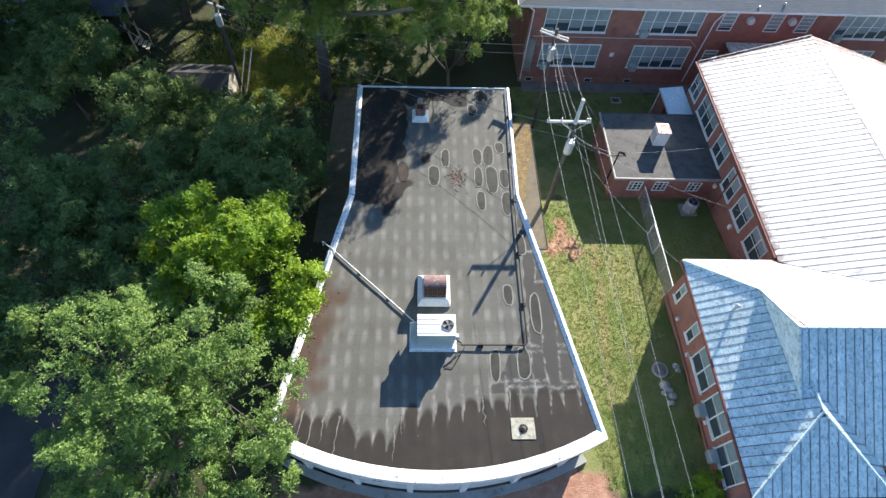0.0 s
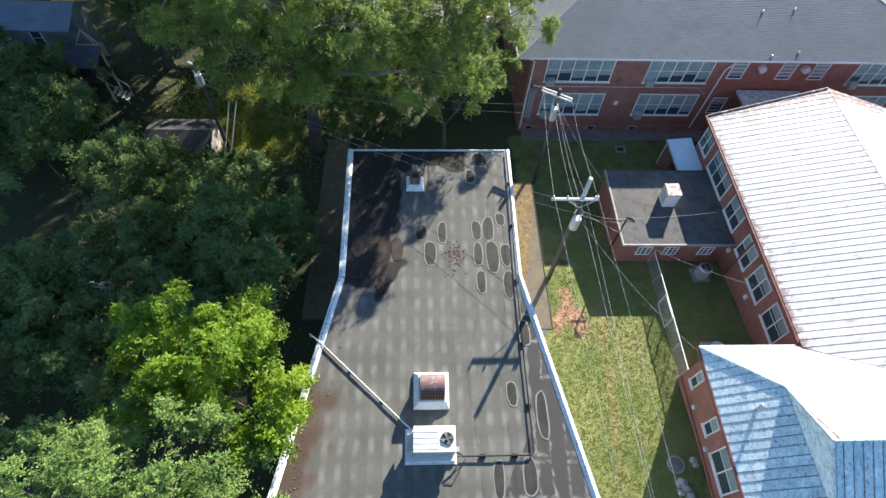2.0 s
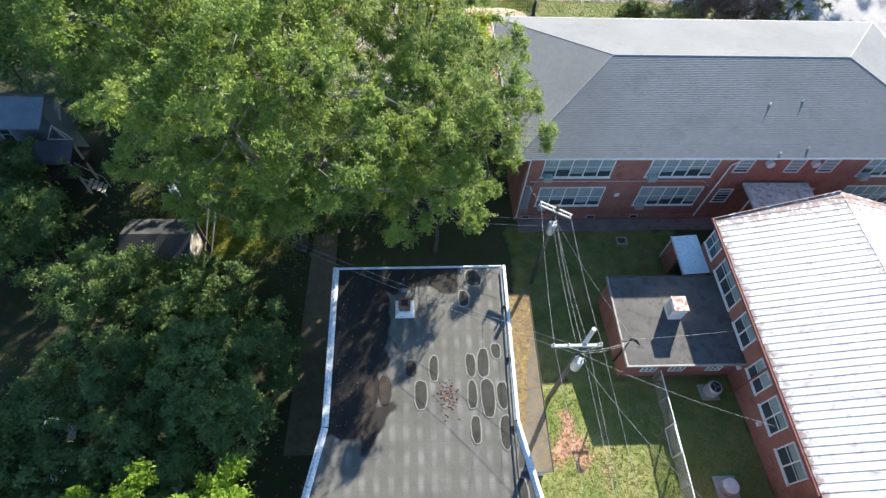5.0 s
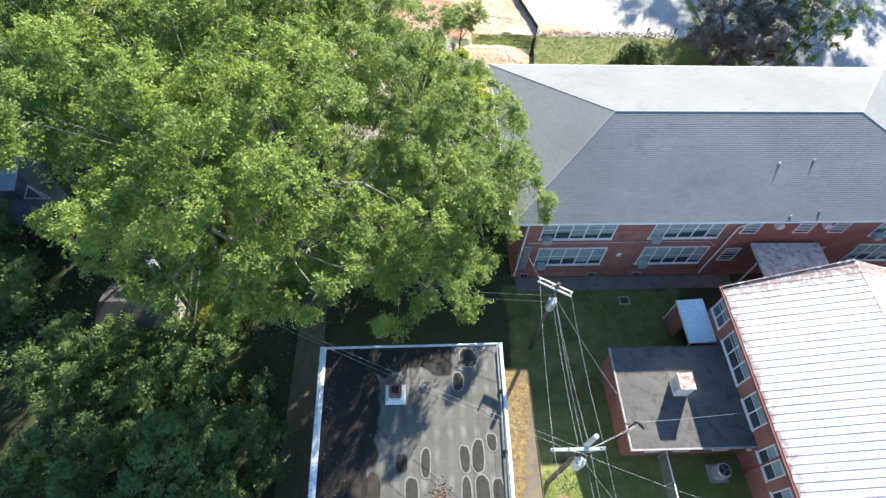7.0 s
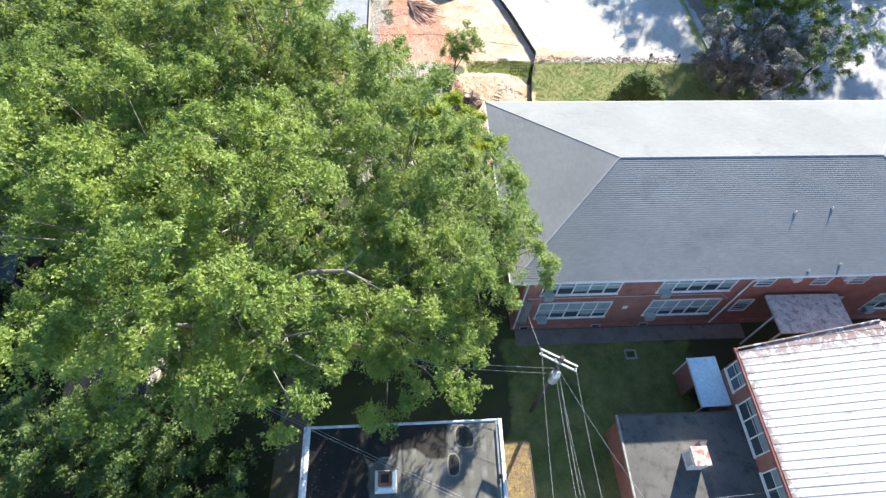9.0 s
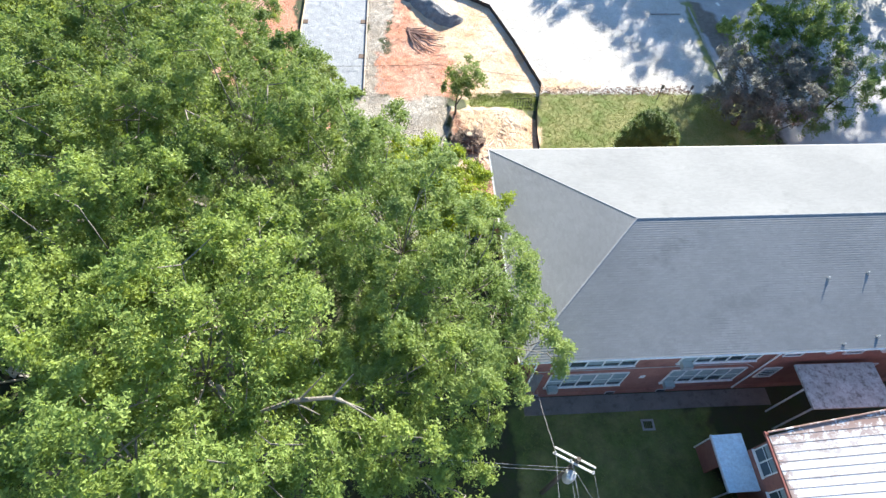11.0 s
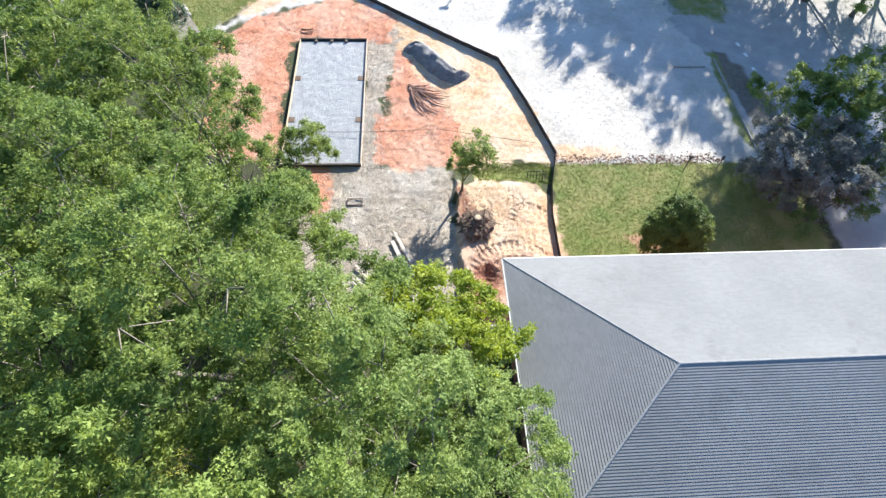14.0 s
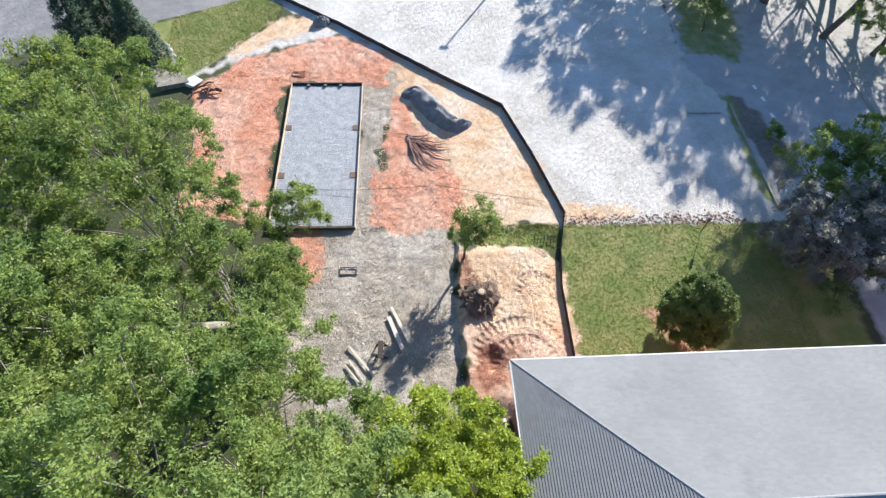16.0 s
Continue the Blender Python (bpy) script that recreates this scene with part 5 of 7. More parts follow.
def far_vent():
    ob = thing("roof_vent", "small rusty roof vent on a white flared base", "roof vent")
    bm = bmesh.new()
    tube(bm, [(-0.04, 23.95, RZ - 0.02), (-0.04, 23.95, RZ + 0.12), (-0.04, 23.95, RZ + 0.36)], [0.72, 0.70, 0.47], 4)
    bmesh.ops.rotate(bm, verts=bm.verts, cent=(-0.04, 23.95, 0), matrix=Matrix.Rotation(radians(45), 3, "Z"))
    part("curb", bm, M_WHITE, ob)
    part("throat", B(-0.32, 0.24, 23.67, 24.23, RZ + 0.34, RZ + 0.78, bevel=0.02), M_RED, ob)
    part("rim", B(-0.36, 0.28, 23.63, 24.27, RZ + 0.76, RZ + 0.82, bevel=0.02), M_RUST, ob)
    part("opening", B(-0.22, 0.14, 23.77, 24.13, RZ + 0.80, RZ + 0.828), M_BLACK, ob)
    f = part("flue", B(-0.22, 0.12, 25.0, 25.3, RZ - 0.02, RZ + 0.6), M_STEEL, ob)
    part("flue_cap", B(-0.3, 0.2, 24.94, 25.36, RZ + 0.6, RZ + 0.68), M_BLACK, f)


far_vent()
M_ROOTY = mat("rusty_iron", (0.10, 0.07, 0.05), (0.16, 0.11, 0.08), 0.8, 3, 18)
dr = thing("roof_drain", "pale square sump with an iron dome strainer", "roof drain")
part("sump", B(4.05, 5.1, 4.55, 5.48, RZ - 0.02, RZ + 0.03, bevel=0.01), mat("mossy_pale_felt", (0.36, 0.34, 0.26), (0.48, 0.46, 0.38), 0.9, 2.5, 14, c3=(0.2, 0.19, 0.14), amount3=0.6), dr)
bm = bmesh.new()
tube(bm, [(4.58, 5.0, RZ + 0.02), (4.58, 5.0, RZ + 0.09), (4.58, 5.0, RZ + 0.16)], [0.11, 0.10, 0.03], 14)
part("strainer", bm, M_ROOTY, dr)
part("clamp_ring", T([(4.58, 5.0, RZ + 0.025), (4.58, 5.0, RZ + 0.05)], 0.2, 18), M_BLACK, dr)

line = thing("gas_line", "thin dark pipe across the roof on small blocks", "pipe")
part("pipe", T([(1.74, 8.9, 6.35), (1.95, 8.86, 6.2), (2.0, 8.84, 5.95), (5.02, 8.84, 5.95), (5.14, 9.0, 5.95), (5.16, 12.8, 5.95), (5.22, 17.2, 5.95), (5.46, 24.6, 5.95), (5.5, 26.4, 5.95)], 0.035, 7), M_BLACK, line)
part("pipe", T([(1.78, 8.8, 6.2), (2.15, 8.75, 5.95), (1.55, 7.75, 5.84), (1.2, 7.8, 5.84)], 0.018, 6), M_BLACK, line)
for x, y in ((2.9, 8.84), (4.3, 8.84), (5.15, 11), (5.18, 14), (5.24, 17.5), (5.36, 21), (5.44, 24)):
    part("block", B(x - 0.12, x + 0.12, y - 0.09, y + 0.09, RZ - 0.01, RZ + 0.115, bevel=0.01), M_BLACK, line)
bar = thing("refrigerant_conduit", "long white conduit raised on wooden blocks across the roof", "pipe")
part("conduit", T([(-5.1, 14.6, 5.5), (-5.07, 14.56, 5.95), (-4.95, 14.45, 5.97), (-4.4, 14.0, 5.9), (-0.2, 10.0, 5.9), (-0.12, 9.86, 6.1)], 0.036, 8), M_BEIGE, bar)
for k in (0.32, 0.68):
    x, y = -4.4 + 4.2 * k, 14.0 - 4.0 * k
    part("block", B(x - 0.07, x + 0.07, y - 0.07, y + 0.07, RZ - 0.01, RZ + 0.068, bevel=0.01), M_BLACK, bar)


def scatter(name, label, n_, region, size, material, seed, z=0.0, flat=0.3, category="debris"):
    """Small irregular bits strewn over a patch, as one piece of stuff. region(rng) gives a place on the ground."""
    rng = np.random.default_rng(seed)
    vs, fs = [], []
    for _ in range(n_):
        x, y, g = region(rng)
        s = size * rng.uniform(0.4, 1.4)
        a = rng.uniform(0, 6.28)
        c, si = math.cos(a), math.sin(a)
        k = len(vs)
        for dx, dy, dz in ((-1, -0.6, -0.3), (1, -0.7, -0.3), (0.9, 0.7, -0.3), (-0.8, 0.6, -0.3), (-0.4, -0.2, 1), (0.5, 0.2, 0.9)):
            dx, dy, dz = dx * s * rng.uniform(0.6, 1.2), dy * s * rng.uniform(0.6, 1.2), dz * s * flat * rng.uniform(0.6, 1.3)
            vs.append((x + c * dx - si * dy, y + si * dx + c * dy, g + z + dz))
        fs += [(k, k + 1, k + 5, k + 4), (k + 1, k + 2, k + 5), (k + 2, k + 3, k + 4, k + 5), (k + 3, k, k + 4)]
    me = bpy.data.meshes.new(name)
    me.from_pydata(vs, [], fs)
    me.materials.append(material)
    return tagged(new(name, me), label, category, kind="stuff")


M_LITTER = mat("dead_leaves", (0.15, 0.085, 0.055), (0.23, 0.14, 0.095), 0.9, 3, 10, island=0.8)
scatter("fallen_leaves", "heap of brown dead leaves on the roof", 160, lambda r: (2.08 + r.normal() * 0.28, 19.1 + r.normal() * 0.42, RZ), 0.04, M_LITTER, 3, 0.02)
scatter("fallen_leaves", "brown dead leaves along the roof edge", 170, lambda r: (-3.5 + r.exponential(0.6), r.uniform(17.5, 26.2), RZ), 0.03, M_LITTER, 4, 0.02)
scatter("fallen_leaves", "brown dead leaves caught by the roof edge", 130, lambda r: (lambda yy: (-3.5 - (17.75 - yy) * 0.19 + r.exponential(0.3), yy, RZ))(r.uniform(5.5, 16)), 0.03, M_LITTER, 6, 0.02)


# ---- brick wing with metal roofs ----
def metal_slope(parent, a, b, poly, width, material, z_under=0.05, rib=0.013, gap=1e-4, seam=None):
    """Standing-seam panels on a plane: the eave runs a to b; poly is the outline as (along the eave, up the slope)."""
    a, b = Vector(a), Vector(b[:3])
    e = (b - a).normalized()
    up = Vector(poly["up"]).normalized()
    n_ = e.cross(up).normalized()
    if n_.z < 0:
        n_ = -n_
    pts = poly["pts"]

    def span(s):
        hs = []
        for (s0, h0), (s1, h1) in zip(pts, pts[1:] + pts[:1]):
            if (s0 - s) * (s1 - s) <= 0 and s0 != s1:
                hs.append(h0 + (h1 - h0) * (s - s0) / (s1 - s0))
        return (min(hs), max(hs)) if hs else (0, 0)
    lo, hi = min(p[0] for p in pts), max(p[0] for p in pts)
    k = max(1, round((hi - lo) / width))
    for i in range(k):
        s0, s1 = lo + (hi - lo) * i / k + gap, lo + (hi - lo) * (i + 1) / k - gap
        (l0, h0), (l1, h1) = span(s0), span(s1)
        bm = bmesh.new()
        P = lambda s, h, d: a + e * s + up * h + n_ * d
        top = [bm.verts.new(P(*q)) for q in ((s0, l0, 0), (s1, l1, 0), (s1, h1, 0), (s0, h0, 0))]
        low = [bm.verts.new(P(*q)) for q in ((s0, l0, -z_under), (s1, l1, -z_under), (s1, h1, -z_under), (s0, h0, -z_under))]
        try:
            bm.faces.new(top), bm.faces.new(low[::-1])
            bm.faces.new((top[0], low[0], low[1], top[1]))
            bm.faces.new((top[2], low[2], low[3], top[3]))
        except ValueError:
            pass
        sb = bmesh.new()
        if h0 - l0 > 0.15:
            r = 0.014 if seam is None else 0.011 if seam is M_SEAM else 0.018
            q = [sb.verts.new(P(s, h, d)) for s, h, d in ((s0, l0, 0), (s0 + 2 * r, l0, 0), (s0 + 2 * r, l0, rib), (s0, l0, rib), (s0, h0, 0), (s0 + 2 * r, h0, 0), (s0 + 2 * r, h0, rib), (s0, h0, rib))]
            for f in ((0, 1, 2, 3), (1, 5, 6, 2), (2, 6, 7, 3), (3, 7, 4, 0)):
                sb.faces.new([q[j] for j in f])
        bmesh.ops.recalc_face_normals(bm, faces=bm.faces)
        panel = part("roof_panel", bm, material, parent)
        if sb.faces:
            bmesh.ops.recalc_face_normals(sb, faces=sb.faces)
            part("seam", sb, seam or material, panel)


def cap_line(parent, a, b, material, r=0.07, name="ridge_cap"):
    part(name, tube(bmesh.new(), [a, b], r, 6), material, parent)


wing = thing("brick_wing", "long brick classroom wing with a silver metal gable roof", "building")
RX, RH = 7.3, 1.92                     # half width and rise of the gable roof
L = math.hypot(RX, RH)
metal_slope(wing, (19.45, 30.9, 5.58), (19.45, 13.0, 5.58), {"up": (RX, 0, RH), "pts": [(0.65, 0), (17.1, 0), (20.4, L), (0, L)]}, 0.415, M_METAL, seam=M_SEAM)
metal_slope(wing, (34.05, 13.0, 5.58), (34.05, 30.9, 5.58), {"up": (-RX, 0, RH), "pts": [(0.8, 0), (17.3, 0), (17.9, L), (-2.5, L)]}, 0.415, M_METAL, seam=M_SEAM)
cap_line(wing, (26.75, 10.5, 7.49), (26.75, 30.92, 7.49), M_METAL, 0.025)
cap_line(wing, (19.45, 30.25, 5.6), (26.75, 30.9, 7.52), M_METAL, 0.05, "verge_cap")
part("wall", B(19.75, 33.7, 13.7, 30.0, -0.2, 5.52), M_BRICK, wing)
bm = bmesh.new()
g = [(19.75, 5.5), (33.7, 5.5), (26.75, 7.35)]
for y in (30.0, 29.7):
    bm.faces.new([bm.verts.new((x, y, z)) for x, z in (g if y < 30 else g[::-1])])
part("gable", bm, M_BRICK, wing)
part("fascia", B(19.42, 19.5, 14.1, 30.28, 5.38, 5.52), M_FASCIA, wing)
part("gutter", B(19.30, 19.42, 14.1, 30.32, 5.42, 5.56, bevel=0.02), M_FASCIA, wing)
part("gutter", T([(19.36, 20.7, 5.45), (19.62, 20.6, 5.0), (19.68, 20.6, 0.9)], 0.05, 8), M_FASCIA, wing)
for lo, hi, z0, z1, bays in ((28.45, 30.0 - 0.12, 3.45, 5.1, 2), (24.9, 27.75, 3.35, 5.1, 3), (22.35, 24.1, 3.35, 5.1, 2), (19.75, 21.3, 3.05, 4.75, 2), (17.5, 19.2, 3.05, 4.75, 2), (15.0, 16.8, 3.05, 4.75, 2)):
    window(wing, "x", 19.75, lo, hi, z0, z1, bays, 2, blind=0.5)
for y in (21.6, 18.3):
    part("wall_lamp", B(19.58, 19.75, y - 0.12, y + 0.12, 2.3, 2.6, bevel=0.02), M_WHITE, wing)
M_AWNING = mat("pale_blue_enamel", (0.66, 0.83, 0.90), (0.74, 0.88, 0.93), 0.35, 0.8, 6, bump=0.05, spec=0.5)
cv = thing("metal_awning", "pale blue ribbed metal awning over a side door", "awning")
for k in range(7):
    y0 = 27.95 + 0.43 * k
    bm = bmesh.new()
    slab(bm, [(18.12, y0, 2.55), (18.12, y0 + 0.425, 2.55), (19.74, y0 + 0.425, 2.78), (19.74, y0, 2.78)][::-1], 0.03)
    box(bm, 18.12, 19.74, y0 - 0.004, y0 + 0.03, 2.5, 2.58)
    part("sheet", bm, M_AWNING, cv)
part("fascia", B(18.06, 18.12, 27.92, 30.98, 2.42, 2.58), M_WHITE, cv)
for y in (28.0, 30.9):
    part("post", T([(18.2, y, 0), (18.2, y, 2.5)], 0.05, 8), M_WHITE, cv)
part("side_wall", B(18.25, 18.4, 29.4, 30.85, -0.1, 2.4), M_BRICK, cv)

front = thing("brick_front_wing", "brick front wing with weathered blue-grey metal hip roofs", "building")
K = 0.587
S = math.hypot(1, K)
metal_slope(front, (14.2, 13.95, 5.45), (14.2, 2.15, 5.45), {"up": (1, 0, K), "pts": [(0, 0), (11.8, 0), (8.65, 3.15 * S), (6.9, 3.15 * S), (6.9, 2.58 * S), (2.58, 2.58 * S)]}, 0.42, M_BLUE, rib=0.012, gap=0.009, seam=M_BSEAM)
metal_slope(front, (14.2, 2.15, 5.45), (20.5, 2.15, 5.45), {"up": (0, 1, K), "pts": [(0, 0), (6.3, 0), (3.15, 3.15 * S)]}, 0.42, M_BLUE, rib=0.012, gap=0.009, seam=M_BSEAM)
metal_slope(front, (20.5, 2.15, 5.45), (20.5, 7.0, 5.45), {"up": (-1, 0, K), "pts": [(0, 0), (4.85, 0), (4.85, 3.15 * S), (3.15, 3.15 * S)]}, 0.42, M_BLUE, rib=0.012, gap=0.009, seam=M_BSEAM)
metal_slope(front, (39, 13.95, 5.45), (14.2, 13.95, 5.45), {"up": (0, -1, K), "pts": [(0, 0), (24.8, 0), (22.22, 2.58 * S), (22.22, 5.3 * S), (0, 5.3 * S)]}, 0.42, M_METAL)
metal_slope(front, (16.78, 3.4, 5.45), (39, 3.4, 5.45), {"up": (0, 1, K), "pts": [(0, 0.02), (22.2, 0.02), (22.2, 5.24 * S), (0, 5.24 * S)]}, 0.42, M_BLUE, rib=0.012, gap=0.009, seam=M_BSEAM)
for a, b in (((14.2, 13.95, 5.47), (16.78, 11.37, 6.98)), ((16.78, 11.37, 6.98), (16.78, 8.64, 8.58)), ((16.78, 8.64, 8.58), (16.78, 5.9, 6.98)), ((16.78, 8.64, 8.58), (39, 8.64, 8.58)), ((17.35, 6.9, 7.32), (17.35, 5.3, 7.32)), ((17.35, 5.3, 7.32), (14.2, 2.15, 5.47)), ((17.35, 5.3, 7.32), (20.5, 2.15, 5.47))):
    cap_line(front, a, b, M_BLUE, 0.06)
bm = bmesh.new()
for x in (16.8, 16.9):
    bm.faces.new([bm.verts.new((x, *q)) for q in ((11.37, 6.95), (8.64, 8.565), (5.9, 6.95))])
part("gable", bm, M_BLUE, front)
part("roof_edge", slab(bmesh.new(), [(16.79, 11.4, 6.905), (18.4, 11.4, 6.905), (18.4, 8.66, 8.52), (16.79, 8.66, 8.52)], 0.02), M_METAL, front)
part("wall", B(14.55, 20.1, 2.5, 13.6, 0.8, 5.4), M_BRICK, front)
part("wall", B(20.1, 38.6, 3.8, 13.6, 0.8, 5.4), M_BRICK, front)
part("fascia", B(14.24, 14.32, 2.2, 13.9, 5.24, 5.4), M_FASCIA, front)
part("gutter", B(14.12, 14.24, 2.15, 14.0, 5.3, 5.44, bevel=0.02), M_FASCIA, front)
part("gutter", B(14.24, 19.3, 13.95, 14.05, 5.3, 5.44, bevel=0.02), M_WHITE, front)
part("pipe_run", T([(14.48, 13.6, 2.3), (14.48, 2.5, 2.3)], 0.03, 6), M_FASCIA, front)
for lo, hi, z0, z1, bays, rows in ((12.55, 13.1, 3.1, 4.5, 1, 2), (10.1, 10.75, 3.15, 4.6, 1, 2), (7.4, 9.35, 3.05, 4.9, 2, 2), (5.1, 7.0, 3.05, 4.9, 2, 2), (2.9, 4.75, 2.95, 4.8, 2, 2)):
    window(front, "x", 14.55, lo, hi, z0, z1, bays, rows, blind=0.6)
window_ac("x", 14.5, 6.55, 2.75)
window_ac("x", 14.5, 4.35, 2.7)
for y in (9.6, 6.0, 11.7):
    part("wall_lamp", B(14.38, 14.55, y - 0.1, y + 0.1, 2.7, 2.95, bevel=0.02), M_BEIGE, front)
vp = thing("vent_stack", "short pipe vent on the metal roof", "vent")
part("pipe", T([(15.55, 10.6, 6.1), (15.55, 10.6, 6.75)], 0.07, 8), M_STEEL, vp)
part("cap", T([(15.55, 10.6, 6.72), (15.55, 10.6, 6.84)], [0.15, 0.06], 10), M_STEEL, vp)

M_WALK2 = mat("dull_trim_metal", (0.30, 0.28, 0.26), (0.38, 0.36, 0.33), 0.6, 2, 10, c3=(0.18, 0.16, 0.14))
annex = thing("brick_annex", "small brick annex with a flat dark roof", "building")
part("wall", B(12.85, 19.73, 21.75, 27.3, 0.3, 3.05), M_BRICK, annex)
part("roof", B(12.65, 19.74, 21.5, 27.45, 3.05, 3.2), mat("grey_roof_felt", (0.096, 0.092, 0.086), (0.13, 0.124, 0.116), 0.85, 0.7, 16, c3=(0.06, 0.058, 0.055), amount3=0.6), annex)
for q in ((12.62, 19.74, 21.46, 21.56), (12.62, 12.72, 21.56, 27.45), (12.72, 19.74, 27.38, 27.48)):
    part("edge_trim", B(*q, 3.06, 3.235), M_WALK2 if q[2] < 22 else M_POLE, annex)
for lo, hi in ((13.9, 14.8), (15.6, 16.5), (17.9, 18.8)):
    window(annex, "y", 21.75, lo, hi, 1.75, 2.65, 3, 3, sill=False)
ch = thing("chimney", "square white metal chimney with a rusty top", "chimney")
part("stack", B(15.78, 16.62, 24.42, 25.34, 3.18, 4.32, bevel=0.02), M_WHITE, ch)
part("top", B(15.74, 16.66, 24.38, 25.38, 4.32, 4.40, bevel=0.02), mat("rust_patched_white", (0.72, 0.71, 0.69), (0.66, 0.65, 0.62), 0.6, 1.6, 10, c3=(0.35, 0.13, 0.07), amount3=1.3), ch)
part("louvre", B(15.755, 15.78, 24.55, 25.2, 3.5, 4.1), M_STEEL, ch)
ms = thing("service_mast", "dark electric service mast on the annex edge", "mast")
part("mast", T([(12.78, 22.7, 1.0), (12.78, 22.7, 4.4)], 0.05, 8), M_BLACK, ms)
part("weather_head", T([(12.78, 22.7, 4.35), (12.95, 22.5, 4.5), (13.1, 22.3, 4.42)], [0.07, 0.1, 0.05], 8), M_BLACK, ms)
part("cross_bracket", B(12.3, 13.2, 22.66, 22.74, 4.0, 4.08), M_POLE, ms)

cu = thing("condenser_unit", "round grey heat pump condenser on a concrete pad", "air conditioner")
part("pad", B(17.6, 18.7, 20.1, 21.1, 0.7, 1.12, bevel=0.02), M_CONC, cu)
bm = bmesh.new()
tube(bm, [(18.15, 20.6, 1.12), (18.15, 20.6, 1.95)], 0.38, 24)
part("casing", bm, M_STEEL, cu)
for k in range(24):
    a = 2 * math.pi * k / 24
    part("fin", B(-0.012, 0.012, 0.37, 0.40, 1.18, 1.9), M_BEIGE, cu).matrix_world = Matrix.Translation((18.15, 20.6, 0)) @ Matrix.Rotation(a, 4, "Z")
t_ = part("top_ring", T([(18.15, 20.6, 1.95), (18.15, 20.6, 2.02)], [0.41, 0.36], 24), M_STEEL, cu)
part("fan_well", T([(18.15, 20.6, 2.02), (18.15, 20.6, 2.03)], 0.31, 24), M_BLACK, t_)
for k in range(3):
    a = 2 * math.pi * k / 3
    part("blade", B(0.04, 0.26, -0.05, 0.05, 2.035, 2.045), M_DARKST, t_).matrix_world = Matrix.Translation((18.15, 20.6, 0)) @ Matrix.Rotation(a, 4, "Z")
cu2 = thing("condenser_unit", "round grey heat pump condenser beside the wing", "air conditioner")
part("casing", T([(17.2, 15.2, 1.3), (17.2, 15.2, 2.15)], 0.4, 20), M_STEEL, cu2)
part("pad", B(16.6, 17.8, 14.6, 15.8, 1.1, 1.62), M_CONC, cu2)
part("top_ring", T([(17.2, 15.2, 2.15), (17.2, 15.2, 2.22)], [0.43, 0.38], 20), M_BEIGE, cu2)


def chain_fence():
    ob = thing("chain_link_fence", "grey chain-link fence with a tubular top rail", "fence")
    a, b = Vector((15.0, 21.6, 0)), Vector((14.6, 13.65, 0))
    H = 1.35
    pts = [a.lerp(b, i / 5) for i in range(6)]
    gp = [Vector((p.x, p.y, ground_z(p.y))) for p in pts]
    for p in gp:
        part("post", T([p - Vector((0, 0, 0.1)), p + Vector((0, 0, H + 0.06))], 0.035, 8), M_STEEL, ob)
    part("top_rail", T([p + Vector((0, 0, H)) for p in gp], 0.035, 7), M_WHITE, ob)
    vs, fs = [], []

    def wire(p, q):
        d = (q - p).normalized()
        s = d.cross(Vector((1, 0, 0))).normalized() * 0.0045
        k = len(vs)
        o = Vector((0.0045, 0, 0))
        vs.extend([(p - s)[:], (p + o)[:], (p + s)[:], (q - s)[:], (q + o)[:], (q + s)[:]])
        fs.extend([(k, k + 1, k + 4, k + 3), (k + 1, k + 2, k + 5, k + 4), (k + 2, k, k + 3, k + 5)])
    n_ = 130
    rise = 22
    def P(i, j):
        t = i / n_
        q = a.lerp(b, min(max(t, 0), 1))
        return Vector((q.x, q.y, ground_z(q.y) + 0.05 + (H - 0.08) * j / rise))
    for i in range(-rise, n_):
        for sgn in (1, -1):
            lo, hi = (max(0, -i), min(rise, n_ - i))
            if hi - lo > 1:
                p = P(i + lo, lo if sgn > 0 else rise - lo)
                q = P(i + hi, hi if sgn > 0 else rise - hi)
                wire(p, q)
    me = bpy.data.meshes.new("wire_mesh")
    me.from_pydata(vs, [], fs)
    me.materials.append(M_STEEL)
    w = new("wire_mesh", me)
    w.parent = ob
    tagged(w, kind="stuff")
    part("gate_frame", T([gp[2] + Vector((-0.06, 0, 0.1)), gp[2] + Vector((-0.06, 0, H)), gp[3] + Vector((-0.06, 0, H)), gp[3] + Vector((-0.06, 0, 0.1)), gp[2] + Vector((-0.06, 0, 0.1))], 0.025, 6), M_WHITE, ob)


chain_fence()


# ---- utility poles and cables ----
def cable(pts, r=0.014, sag=0.35, label="thin overhead power cable", m=None):
    """A sagging cable between supports."""
    c = []
    for a, b in zip(pts, pts[1:]):
        a, b = Vector(a), Vector(b)
        for i in range(13):
            t = i / 12
            c.append(a.lerp(b, t) - Vector((0, 0, sag * 4 * t * (1 - t))))
    ob = part("power_cable", tube(bmesh.new(), [p for i, p in enumerate(c) if i == 0 or (p - c[i - 1]).length > 1e-4], r * 0.65, 5), m or M_WIRE)
    return tagged(ob, label, "cable", "power cables")


def insulator(parent, p):
    p = Vector(p)
    part("insulator", T([p, p + Vector((0, 0, 0.1)), p + Vector((0, 0, 0.2))], [0.035, 0.06, 0.03], 8), M_STEEL, parent)


